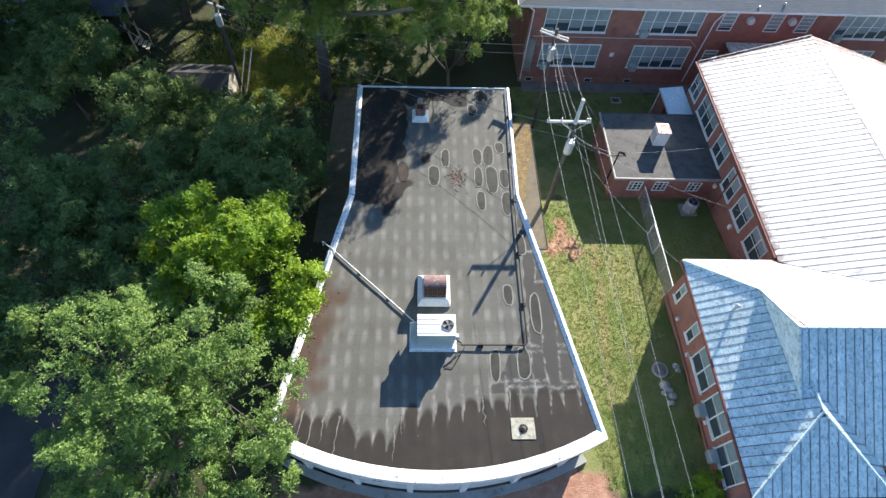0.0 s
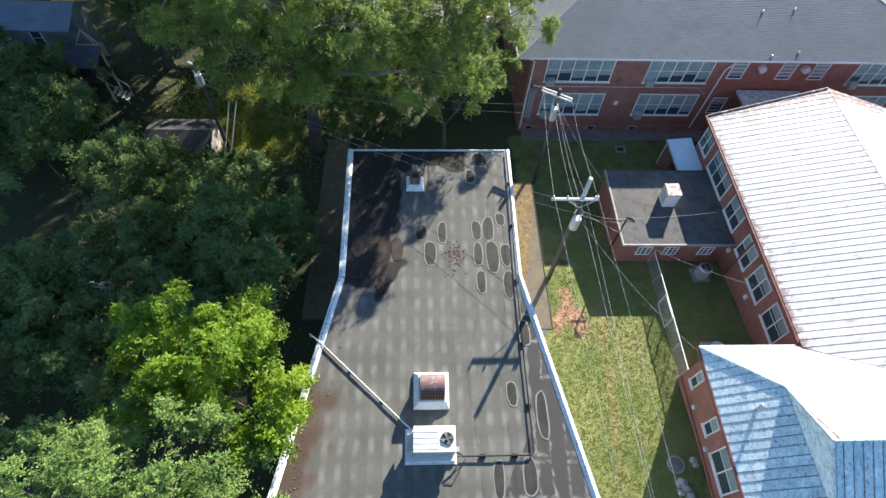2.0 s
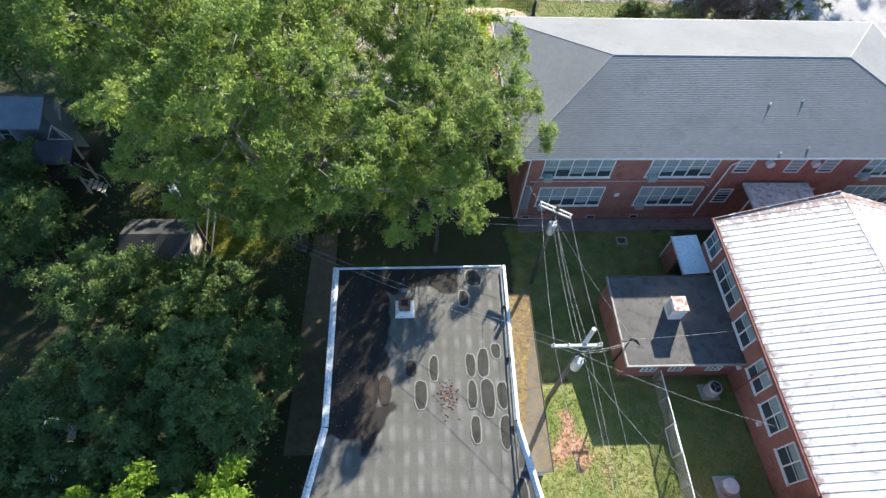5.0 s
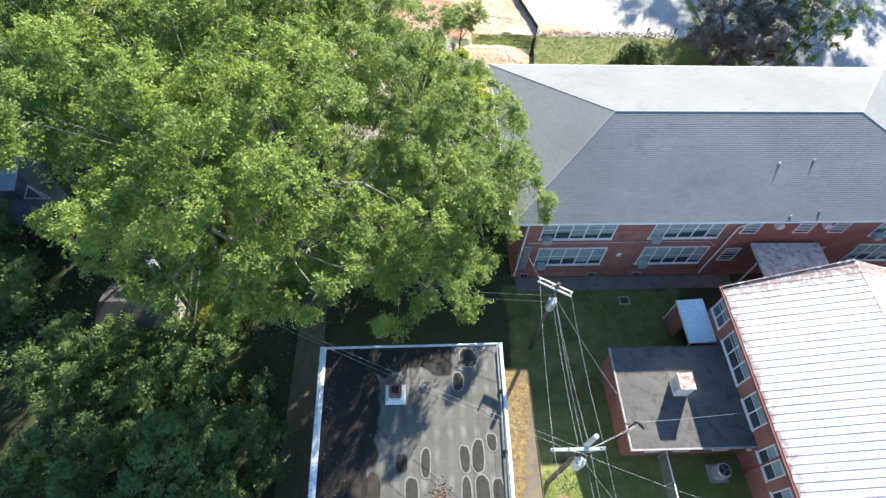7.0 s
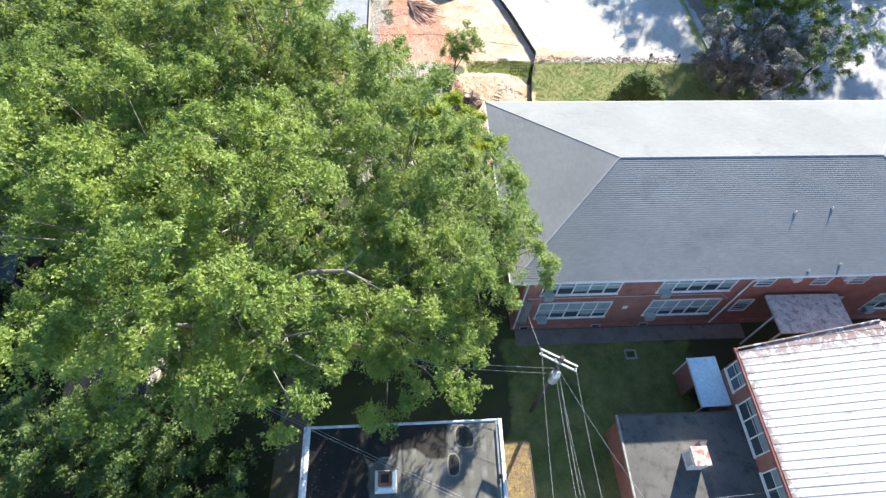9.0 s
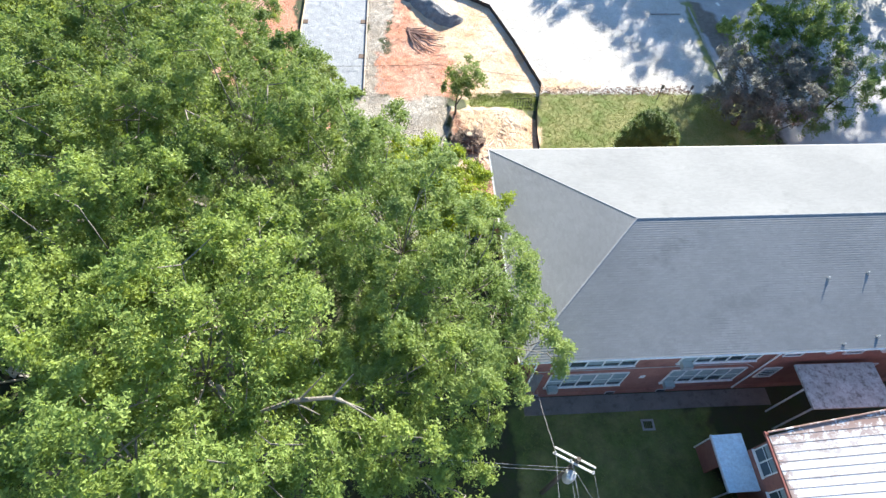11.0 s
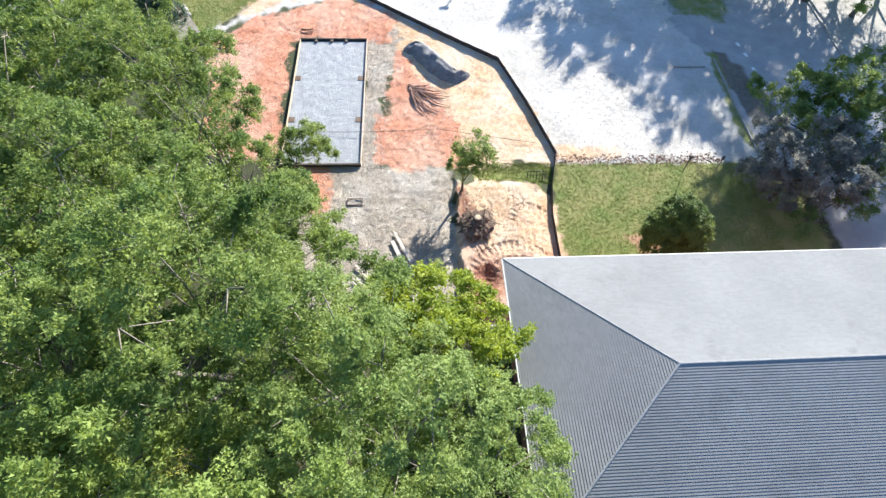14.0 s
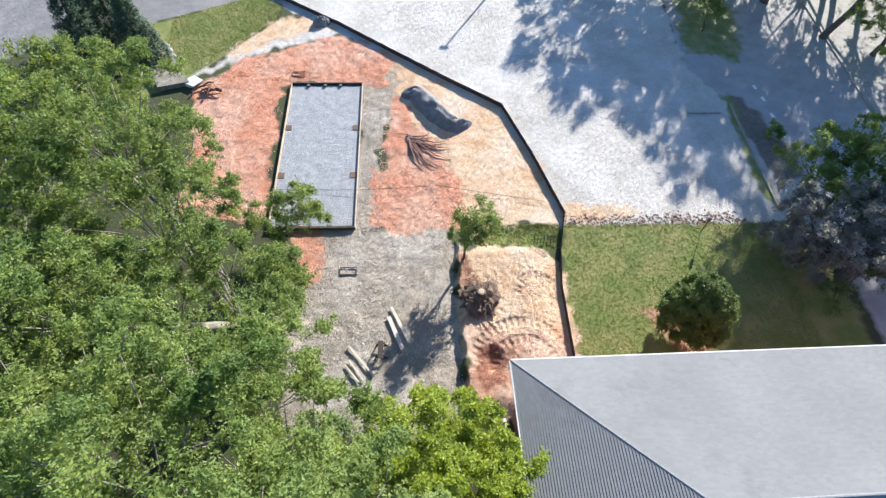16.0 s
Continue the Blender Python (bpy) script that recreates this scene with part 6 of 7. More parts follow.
def transformer(parent, c, r=0.24, h=0.85):
    c = Vector(c)
    t = part("transformer", T([c, c + Vector((0, 0, 0.06)), c + Vector((0, 0, h)), c + Vector((0, 0, h + 0.07))], [r * 0.9, r, r, r * 0.8], 18), M_STEEL, parent, "grey can transformer")
    for dx in (-0.12, 0.12):
        part("bushing", T([c + Vector((dx, 0, h + 0.05)), c + Vector((dx * 1.3, 0, h + 0.3))], [0.05, 0.03], 8), M_BEIGE, t)
    part("hanger", B(c.x - 0.06, c.x + 0.06, c.y, c.y + r + 0.1, c.z + 0.3, c.z + 0.45), M_STEEL, t)


M_ARM = mat("pale_weathered_arm", (0.52, 0.51, 0.47), (0.62, 0.61, 0.57), 0.85, 2, 16)
def arm(parent, a, b, w=0.06):
    a, b = Vector(a), Vector(b)
    d = (b - a)
    o = part("crossarm", B(0, d.length, -w, w, -w, w, bevel=0.008), M_ARM, parent)
    o.matrix_world = Matrix.Translation(a) @ Matrix.Rotation(math.atan2(d.y, d.x), 4, "Z")


pole = thing("utility_pole", "weathered wooden utility pole with crossarms and a transformer", "utility pole", "utility poles")
part("pole", T([(8.36, 20.42, 0.8), (8.36, 20.42, 9.0)], [0.14, 0.115], 12), M_POLE, pole)
part("pole_top", T([(8.36, 20.42, 9.0), (8.36, 20.42, 10.7)], [0.112, 0.10], 12), M_ARM, pole, "pale bleached pole top")
arm(pole, (6.72, 20.24, 9.3), (9.08, 20.24, 9.3), 0.065)
part("brace", T([(8.3, 20.24, 8.6), (8.95, 20.2, 9.26)], 0.018, 6), M_STEEL, pole)
part("brace", T([(8.3, 20.24, 8.6), (7.5, 20.2, 9.26)], 0.018, 6), M_STEEL, pole)
transformer(pole, (8.3, 20.0, 7.15))
part("cutout", T([(8.1, 20.1, 8.3), (8.05, 19.9, 8.9)], 0.04, 8), M_BEIGE, pole)
for x in (6.8, 7.5, 8.9, 9.02):
    insulator(pole, (x, 20.24, 9.36))
pole2 = thing("utility_pole", "weathered wooden utility pole with a double crossarm", "utility pole", "utility poles")
part("pole", T([(8.55, 28.75, -0.1), (8.46, 28.62, 9.0)], [0.13, 0.10], 12), M_POLE, pole2)
arm(pole2, (7.5, 29.05, 8.5), (9.15, 28.1, 8.5), 0.045)
arm(pole2, (7.62, 29.28, 8.5), (9.27, 28.33, 8.5), 0.04)
transformer(pole2, (8.3, 28.2, 7.0))
for k in (0.04, 0.42, 0.96):
    insulator(pole2, (7.5 + 1.65 * k, 29.05 - 0.95 * k, 8.56))
pole3 = thing("utility_pole", "dark utility pole with a small transformer in the trees", "utility pole", "utility poles")
part("pole", T([(-13.6, 31.6, -0.1), (-13.3, 31.2, 8.4)], [0.15, 0.11], 12), M_POLE, pole3)
transformer(pole3, (-13.3, 30.95, 6.8), 0.22, 0.75)
arm(pole3, (-13.9, 31.5, 8.1), (-12.7, 30.9, 8.1), 0.05)
for k, (x2, x1, x0) in enumerate(((7.56, 6.8, 8.6), (8.2, 8.36, 9.2), (9.08, 9.0, 10.9))):
    y2 = 29.05 - 0.95 * (x2 - 7.5) / 1.65
    cable([(x2, y2, 8.76), (x1, 20.24, 9.56), (x0, -22, 9.4)], 0.010, 0.3)
    if k == 0:
        cable([(x2, y2, 8.76), (7.9, 34.2, 5.0)], 0.009, 0.2)
cable([(8.4, 28.5, 8.2), (8.3, 20.3, 8.9), (9.9, -22, 8.6)], 0.011, 0.3)
cable([(8.4, 28.5, 7.6), (8.3, 20.3, 8.2)], 0.011, 0.3)
for k, (p, z) in enumerate((((8.3, 28.5), 7.9), ((8.3, 28.5), 7.2), ((8.3, 20.4), 8.7), ((8.3, 20.4), 7.9))):
    cable([(*p, z), (-13.2, 31.1 - 0.05 * k, 8.0 - 0.35 * k)], 0.011, 0.7)
cable([(-13.3, 31.2, 8.1), (-33, 48, 8.5)], 0.012, 0.6, m=M_BLACK)
cable([(8.3, 20.3, 8.4), (12.9, 22.6, 4.4)], 0.013, 0.35)
cable([(8.3, 20.35, 8.1), (12.95, 22.55, 4.3)], 0.010, 0.5)
cable([(8.3, 20.3, 8.3), (19.5, 17.2, 5.2)], 0.008, 0.6)
cable([(8.4, 28.5, 8.0), (12.9, 22.7, 4.3)], 0.009, 0.3)
cable([(12.9, 22.7, 4.3), (19.7, 23.0, 4.9)], 0.009, 0.2)
cable([(8.3, 20.3, 8.0), (14.3, 13.8, 5.1)], 0.010, 0.5)

# ---- paths ----
def strip(name, pts, lift, label, material, category="path"):
    """A paved strip that follows the fall of the ground: pairs of left and right edge points."""
    bm = bmesh.new()
    rows = []
    for (ax, ay), (bx, by) in pts:
        rows.append([bm.verts.new((ax, ay, ground_z(ay) + lift)), bm.verts.new((bx, by, ground_z(by) + lift)), bm.verts.new((bx, by, ground_z(by) - 0.2)), bm.verts.new((ax, ay, ground_z(ay) - 0.2))])
    for p, q in zip(rows, rows[1:]):
        for k in range(4):
            bm.faces.new((p[k], p[(k + 1) % 4], q[(k + 1) % 4], q[k]))
    bm.faces.new(rows[0]), bm.faces.new(rows[-1][::-1])
    bmesh.ops.recalc_face_normals(bm, faces=bm.faces)
    return tagged(part(name, bm, material), label, category, kind="structure")


M_MOSS = mat("moss_and_litter", (0.20, 0.135, 0.062), (0.30, 0.225, 0.07), 0.95, 2.2, 8, c3=(0.13, 0.09, 0.065), amount3=1.0, bump=0.9, dist=0.05)
M_WALK = mat("old_concrete", (0.17, 0.155, 0.14), (0.22, 0.20, 0.18), 0.9, 0.8, 16, c3=(0.12, 0.11, 0.09), amount3=0.5)
M_WALKB = mat("stained_brown_concrete", (0.125, 0.108, 0.085), (0.17, 0.15, 0.12), 0.9, 1.6, 16, c3=(0.20, 0.15, 0.07), amount3=0.8)
lt = thing("lean_to", "low lean-to with a mossy flat roof along the hall", "building")
part("wall", prism(bmesh.new(), [(5.98, 16.1), (7.38, 16.1), (7.38, 26.1), (5.6, 26.1), (5.52, 17.9)], 0.3, 3.14), M_WALLP, lt)
part("roof", prism(bmesh.new(), [(5.98, 15.95), (7.52, 15.95), (7.46, 20.4), (7.52, 26.25), (5.62, 26.25), (5.56, 17.9)], 3.14, 3.3), M_WALKB, lt, "bare stained roofing")
part("moss_bed", prism(bmesh.new(), [(5.62, 17.9), (6.15, 17.8), (6.5, 19.2), (6.75, 20.9), (7.1, 22.6), (7.44, 24.0), (7.48, 26.2), (5.68, 26.2)], 3.28, 3.325), M_MOSS, lt, "yellow-brown moss and leaf litter")
part("edge_strip", B(7.5, 7.535, 15.95, 26.25, 3.16, 3.33), M_POLE, lt)
strip("pavement", [((8.2, 33.15), (8.2, 34.25)), ((14, 33.2), (14, 34.3)), ((19.7, 33.3), (19.7, 34.35)), ((24, 33.3), (24, 34.4))], 0.05, "grey concrete walk along the school wall", M_WALK, "pavement")
strip("pavement", [((-6.6, y), (-4.7 - 0.02 * abs(y - 22), y)) for y in (17.5, 20, 24, 28, 33)], 0.04, "dark asphalt alley beside the hall", M_WALKB, "pavement")
strip("pavement", [((-30, y), (-17.5, y)) for y in (-14, -6, 2, 9)], 0.04, "asphalt drive in the shade of the trees", M_ASPH, "pavement")
gd = thing("ground_drain", "square concrete yard drain with an iron grate", "drain")
bm = bmesh.new()
for q in ((15.35, 16.15, 32.0, 32.12), (15.35, 16.15, 32.56, 32.68), (15.35, 15.47, 32.12, 32.56), (16.03, 16.15, 32.12, 32.56)):
    box(bm, *q, -0.1, 0.05)
part("rim", bm, M_CONC, gd)
for k in range(5):
    part("grate_bar", B(15.49 + 0.11 * k, 15.53 + 0.11 * k, 32.12, 32.56, 0.0, 0.02), M_BLACK, gd)

# things on the grass beside the front wing
lid = thing("well_cover", "round grey concrete well cover in the grass", "cover")
part("ring", T([(13.15, 9.05, 1.8), (13.15, 9.05, 2.02)], [0.46, 0.44], 24), M_CONC, lid)
part("plate", T([(13.15, 9.05, 2.02), (13.15, 9.05, 2.05)], 0.34, 24), M_WALK, lid)


def rock(x, y, z, s, seed, name="stone", label="rough pale grey stone lying on the ground", m=None, group="stones", flat=0.7):
    rng = np.random.default_rng(seed)
    bm = bmesh.new()
    bmesh.ops.create_icosphere(bm, subdivisions=2, radius=1)
    o = Vector(rng.uniform(0, 50, 3))
    for v in bm.verts:
        v.co *= 1 + 0.35 * noise.noise(v.co * 1.3 + o)
        v.co = Vector((x + v.co.x * s * rng.uniform(0.97, 1.03), y + v.co.y * s * 0.8, z + max(v.co.z, -0.5) * s * flat))
    return tagged(part(name, bm, m or M_CONC), label, "stone", group)


for k, (x, y, s) in enumerate(((13.2, 8.2, 0.3), (13.35, 7.9, 0.24), (13.12, 7.75, 0.2), (13.5, 7.6, 0.26), (13.35, 7.25, 0.2), (14.1, 9.25, 0.2), (14.15, 9.0, 0.17))):
    rock(x, y, 2.0, s, 200 + k)
tree("shrub", (13.7, 2.9), [(13.7, 3.1, 2.6, 0.8), (13.3, 2.7, 2.4, 0.7), (14.1, 2.6, 2.5, 0.6)], "leafy green shrub against the brick wall", M_LIME, 95, clumps=22, leaves=55, sprays=6, size=0.12, clump_r=0.25, trunk_r=0.05, category="shrub")

# ---- building site behind the school ----
# greyer board for the right-hand forms, their shade put into the colour
M_BOARDR = mat("shaded_form_board", (0.36, 0.30, 0.25), (0.46, 0.40, 0.34), 0.85, 2, 14)
site = thing("gravel_pad", "rectangular bed of grey gravel inside timber forms", "foundation pad")
bm = bmesh.new()
nx, ny = 40, 100
vs = [[bm.verts.new((-9.0 + 6.3 * i / nx, 62.7 + 16.1 * j / ny, 0.14 + 0.02 * noise.noise(Vector((i * 0.23, j * 0.23, 3))))) for i in range(nx + 1)] for j in range(ny + 1)]
for j in range(ny):
    for i in range(nx):
        bm.faces.new((vs[j][i], vs[j][i + 1], vs[j + 1][i + 1], vs[j + 1][i]))
tagged(part("gravel", bm, mat("blue_grey_gravel", (0.27, 0.285, 0.30), (0.34, 0.355, 0.37), 0.95, 1.4, 7, bump=1.0, dist=0.09), site), kind="stuff")
# side forms: sunlit left in pale timber, right in the greyer shaded copy
for x0, x1, y0, y1 in ((-9.08, -9.0, 62.5, 79.0), (-2.62, -2.56, 62.5, 79.0), (-9.15, -2.55, 79.0, 79.1), (-9.15, -2.55, 62.4, 62.5)):
    if x1 - x0 < 1:
        for k in range(4):
            part("form_board", B(x0, x1, y0 + (y1 - y0) * k / 4 + 0.01, y0 + (y1 - y0) * (k + 1) / 4 - 0.01, -0.1, 0.32), M_WOOD if x0 < -5 else M_BOARDR, site)
    else:
        for k in range(2):
            part("form_board", B(x0 + (x1 - x0) * k / 2 + 0.01, x0 + (x1 - x0) * (k + 1) / 2 - 0.01, y0, y1, -0.1, 0.32), M_POLE, site)
for x, s in ((-8.75, 1), (-2.95, -1)):
    for y in (67.8, 73.3):
        part("corner_block", B(x - 0.28, x + 0.28, y - 0.3, y + 0.3, 0.05, 0.18), M_ROOTY, site)
for x in (-7.5, -6, -4.6):
    part("stake", B(x - 0.12, x + 0.12, 78.6, 78.9, 0.05, 0.3), M_POLE, site)

FEN = [(-12.5, 93.6), (-5.34, 88.4), (0.45, 83.65), (5.78, 79.36), (10.11, 76.07), (12.05, 70.04), (13.75, 63.6), (12.86, 60.2), (12.4, 57.0), (12.3, 50.5)]
silt = thing("silt_fence", "black fabric silt fence on wooden stakes", "fence")
M_FABRIC = mat("black_fabric", (0.04, 0.033, 0.03), (0.075, 0.062, 0.055), 0.85, 1.2, 10, bump=0.4)
for (ax, ay), (bx, by) in zip(FEN, FEN[1:]):
    n_ = max(2, round(math.hypot(bx - ax, by - ay) / 1.6))
    for i in range(n_):
        p, q = [np.array((ax, ay)) + (np.array((bx, by)) - np.array((ax, ay))) * (i + s) / n_ for s in (0, 1)]
        d = (q - p) / np.linalg.norm(q - p)
        o = np.array((d[1], -d[0])) * 0.05
        bm = bmesh.new()
        mid = (p + q) / 2
        for side in (0, 1):
            row = []
            for pt, h in ((p, 0.44), (mid, 0.41), (q, 0.44)):
                w = pt + o * (side - 0.5)
                row.append((bm.verts.new((w[0], w[1], -0.1)), bm.verts.new((w[0], w[1], h))))
            for r, s in zip(row, row[1:]):
                bm.faces.new((r[0], s[0], s[1], r[1])[:: 1 if side else -1])
        part("fabric_panel", bm, M_FABRIC, silt)
        part("stake", B(p[0] - 0.03, p[0] + 0.03, p[1] - 0.03, p[1] + 0.03, -0.1, 0.46), M_POLE, silt)


def mound(name, pts, width, height, label, material, seed):
    """A heap along a crest line, with a lumpy surface."""
    bm = bmesh.new()
    n_, m_ = 60, 18
    rows = []
    P = [Vector((*p, 0)) for p in pts]
    for i in range(n_ + 1):
        t = i / n_ * (len(P) - 1)
        k = min(int(t), len(P) - 2)
        c = P[k].lerp(P[k + 1], t - k)
        d = (P[k + 1] - P[k]).normalized()
        s = Vector((-d.y, d.x, 0))
        end = math.sin(math.pi * min(1, max(0, (i + 0.5) / (n_ + 1)))) ** 0.45
        row = []
        for j in range(m_ + 1):
            u = j / m_ * 2 - 1
            w = width * end * (1 + 0.25 * noise.noise(Vector((i * 0.12, seed, 0))))
            p = c + s * u * w
            h = height * end * max(0, 1 - abs(u) ** 1.5) * (1 + 0.3 * noise.noise(Vector((i * 0.2, j * 0.3, seed))))
            row.append(bm.verts.new((p.x, p.y, -0.06 + h)))
        rows.append(row)
    for r, q in zip(rows, rows[1:]):
        for j in range(m_):
            bm.faces.new((r[j], r[j + 1], q[j + 1], q[j]))
    bmesh.ops.recalc_face_normals(bm, faces=bm.faces)
    return tagged(part(name, bm, material, smooth=True), label, "heap")


M_GRAV = mat("dark_gravel", (0.15, 0.15, 0.155), (0.24, 0.24, 0.245), 0.95, 2, 9, bump=1.0, dist=0.08)
mound("gravel_mound", [(1.0, 77.6), (2.4, 78.0), (4.2, 75.2), (5.6, 73.6), (7.2, 74.0)], 1.2, 1.0, "long heap of dark grey gravel on bare sand", M_GRAV, 1)
mound("gravel_mound", [(-8.0, 88.6), (-6.2, 88.9)], 0.9, 0.8, "small heap of pale grey gravel by the silt fence", M_GRAV, 2)
mound("earth_mound", [(6.0, 50.8), (7.4, 49.9), (8.6, 50.4)], 1.0, 0.6, "heap of red clay beside the school corner", mat("red_clay", (0.34, 0.13, 0.07), (0.44, 0.20, 0.12), 0.95, 1.5, 14, bump=0.8, dist=0.06), 5)
M_ROOT = mat("dry_roots", (0.11, 0.08, 0.06), (0.17, 0.13, 0.10), 0.9, 3, 14)
M_BOARD = mat("weathered_board", (0.50, 0.45, 0.38), (0.62, 0.57, 0.49), 0.8, 2, 14)
st = thing("tree_stump", "uprooted tree stump with a tangle of dark roots", "stump")
rng_r = np.random.default_rng(11)
sc_ = Vector((6.35, 55.9, 0.62))
bm = bmesh.new()
bmesh.ops.create_icosphere(bm, subdivisions=4, radius=1)
for v in bm.verts:
    q = 1 + 0.45 * noise.noise(v.co * 2.2) + 0.25 * noise.noise(v.co * 6)
    v.co = sc_ + Vector((v.co.x * 1.25 * q, v.co.y * 1.35 * q, max(v.co.z, -0.6) * 0.55 * q))
part("root_plate", bm, mat("dark_root_soil", (0.13, 0.09, 0.066), (0.22, 0.16, 0.12), 0.95, 2.5, 16, bump=0.9, dist=0.08), st, "dark soil held in the roots")
part("trunk", T([sc_ + Vector((0, 0, 0.2)), sc_ + Vector((0.05, 0.1, 0.85))], [0.46, 0.32], 12), M_TRUNK, st)
part("cut_face", T([sc_ + Vector((0.05, 0.1, 0.85)), sc_ + Vector((0.05, 0.1, 0.88))], 0.2, 12), M_WOOD, st)
for k in range(30):
    a = rng_r.uniform(0, 6.28)
    r = rng_r.uniform(0.5, 1.05)
    c = sc_ + Vector((math.cos(a), math.sin(a), 0)) * 0.35 + Vector((0, 0, 0.35))
    d = Vector((math.cos(a), math.sin(a), rng_r.uniform(-0.25, 0.35)))
    part("root", T([c, c + d * r * 0.5 + Vector((0, 0, 0.15)), c + d * r * 0.8 + Vector(rng_r.normal(size=3) * 0.45)], [0.06, 0.04, 0.015], 6), M_ROOT, st)
br = thing("brush_pile", "fan of dry dark branches lying on bare clay", "branches")
M_TWIG = mat("red_brown_twigs", (0.17, 0.095, 0.075), (0.27, 0.17, 0.135), 0.9, 3, 14)
for k in range(12):
    u = k / 11
    c = Vector((1.55, 72.5 - 1.1 * rng_r.random() ** 2, 0.06)) + Vector((rng_r.normal() * 0.12, rng_r.normal() * 0.12, 0))
    a = radians(18 - 88 * u) + rng_r.normal() * 0.05
    ln = 1.5 + 2.9 * math.sin(min(1, u * 1.15) * math.pi * 0.55) + rng_r.normal() * 0.25
    d, side = Vector((math.cos(a), math.sin(a), 0)), Vector((-math.sin(a), math.cos(a), 0)) * (-0.10 * ln)
    part("branch", T([c, c + d * ln * 0.35 + side * 0.8 + Vector((0, 0, 0.1)), c + d * ln * 0.7 + side + Vector((0, 0, 0.07)), c + d * ln], [0.06, 0.075, 0.05, 0.012], 6), M_TWIG, br)
for k, (x0, y0, x1, y1, w) in enumerate(((0.03, 54.9, 0.95, 52.5, 0.14), (0.2, 55.65, 1.42, 52.95, 0.1), (-2.6, 52.85, -0.9, 50.7, 0.07), (-2.5, 51.8, -1.5, 50.4, 0.05), (-2.75, 51.5, -1.8, 50.3, 0.05))):
    p = Vector((x0, y0, 0.1))
    d = Vector((x1 - x0, y1 - y0, 0))
    o = tagged(part("timber_board", B(0, d.length, -w, w, 0, 0.07, bevel=0.008), M_BOARD), "pale weathered timber board lying on mud", "board", "timber boards")
    o.matrix_world = Matrix.Translation(p) @ Matrix.Rotation(math.atan2(d.y, d.x), 4, "Z")
sh = thing("sawhorse", "small dark timber sawhorse on the mud", "sawhorse")
for y in (51.9, 52.7):
    for s in (-1, 1):
        part("leg", T([(-0.45 + s * 0.42, y + 0.1 * s, 0.02), (-0.45 + s * 0.2, y, 0.62)], 0.05, 6), M_FABRIC, sh)
part("top_beam", B(-0.62, -0.28, 51.7, 52.9, 0.6, 0.67), M_FABRIC, sh)
part("rail", B(-0.8, -0.1, 51.86, 51.94, 0.25, 0.32), M_FABRIC, sh)
part("rail", B(-0.8, -0.1, 52.66, 52.74, 0.25, 0.32), M_FABRIC, sh)
for k, (x, y) in enumerate(((-2.9, 58.7), (-8.6, 80.6))):
    o = thing("wooden_frame", "small empty timber frame lying on the ground", "frame")
    for q in ((-0.6, 0.6, -0.32, -0.28), (-0.6, 0.6, 0.28, 0.32), (-0.6, -0.56, -0.28, 0.28), (0.56, 0.6, -0.28, 0.28)):
        part("rail", B(x + q[0], x + q[1], y + q[2], y + q[3], 0.02, 0.1), M_ROOT, o)
tarp = thing("wire_panel", "short panel of dark wire mesh leaning by the silt fence", "fence panel")
for k in range(7):
    part("bar", T([(10.9 + 0.25 * k, 60.6, 0.02), (10.9 + 0.25 * k, 61.0, 0.9)], 0.02, 5), M_BLACK, tarp)
for k in range(4):
    part("rail", T([(10.9, 60.62 + 0.12 * k, 0.05 + 0.27 * k), (12.4, 60.62 + 0.12 * k, 0.05 + 0.27 * k)], 0.02, 5), M_BLACK, tarp)
tank = thing("condenser_unit", "small white air conditioner behind the school corner", "air conditioner")
part("body", B(6.35, 7.2, 46.6, 47.5, 0.0, 0.9, bevel=0.03), M_BEIGE, tank)
part("fan_ring", T([(6.78, 47.05, 0.9), (6.78, 47.05, 0.94)], 0.32, 20), M_BLACK, tank)
part("pad", B(6.2, 7.35, 46.45, 47.65, -0.1, 0.03), M_CONC, tank)
cable([(-9, 66.3, 0.22), (-2.6, 66.0, 0.42), (4.0, 66.6, 0.16), (12.4, 64.8, 0.2)], 0.022, 0.03, "thin dark cable across the building site", M_BLACK)
ret = thing("retaining_wall", "low concrete wall and steps at the edge of the site", "wall")
part("wall", prism(bmesh.new(), [(-23.6, 87.6), (-25.4, 86.6), (-20.8, 78.2), (-18.2, 79.0)], -0.1, 0.45), mat("mossy_slab", (0.22, 0.20, 0.165), (0.32, 0.30, 0.265), 0.9, 0.9, 12, c3=(0.16, 0.15, 0.10), amount3=0.9), ret)
for k in range(4):
    part("cap_stone", prism(bmesh.new(), [(-19.2 + 0.9 * k * 0.2, 79.2 - 0.1 * k), (-18.3 + 0.18 * k, 78.7 - 0.1 * k), (-17.6 + 0.18 * k, 79.6 - 0.1 * k), (-18.5 + 0.18 * k, 80.2 - 0.1 * k)], -0.1 + 0.12 * k, 0.02 + 0.12 * k), M_WHITE, ret)
for k in range(3):
    rock(-20.6 - 0.5 * k, 82.8 + 0.8 * k, 0.3, 0.4, 240 + k)
trk = thing("scrap_heap", "small heap of dark rusty scrap at the edge of the clay", "scrap")
M_SCRAP = mat("dark_rusty_scrap", (0.09, 0.045, 0.035), (0.16, 0.085, 0.065), 0.8, 3, 14)
rng_s = np.random.default_rng(77)
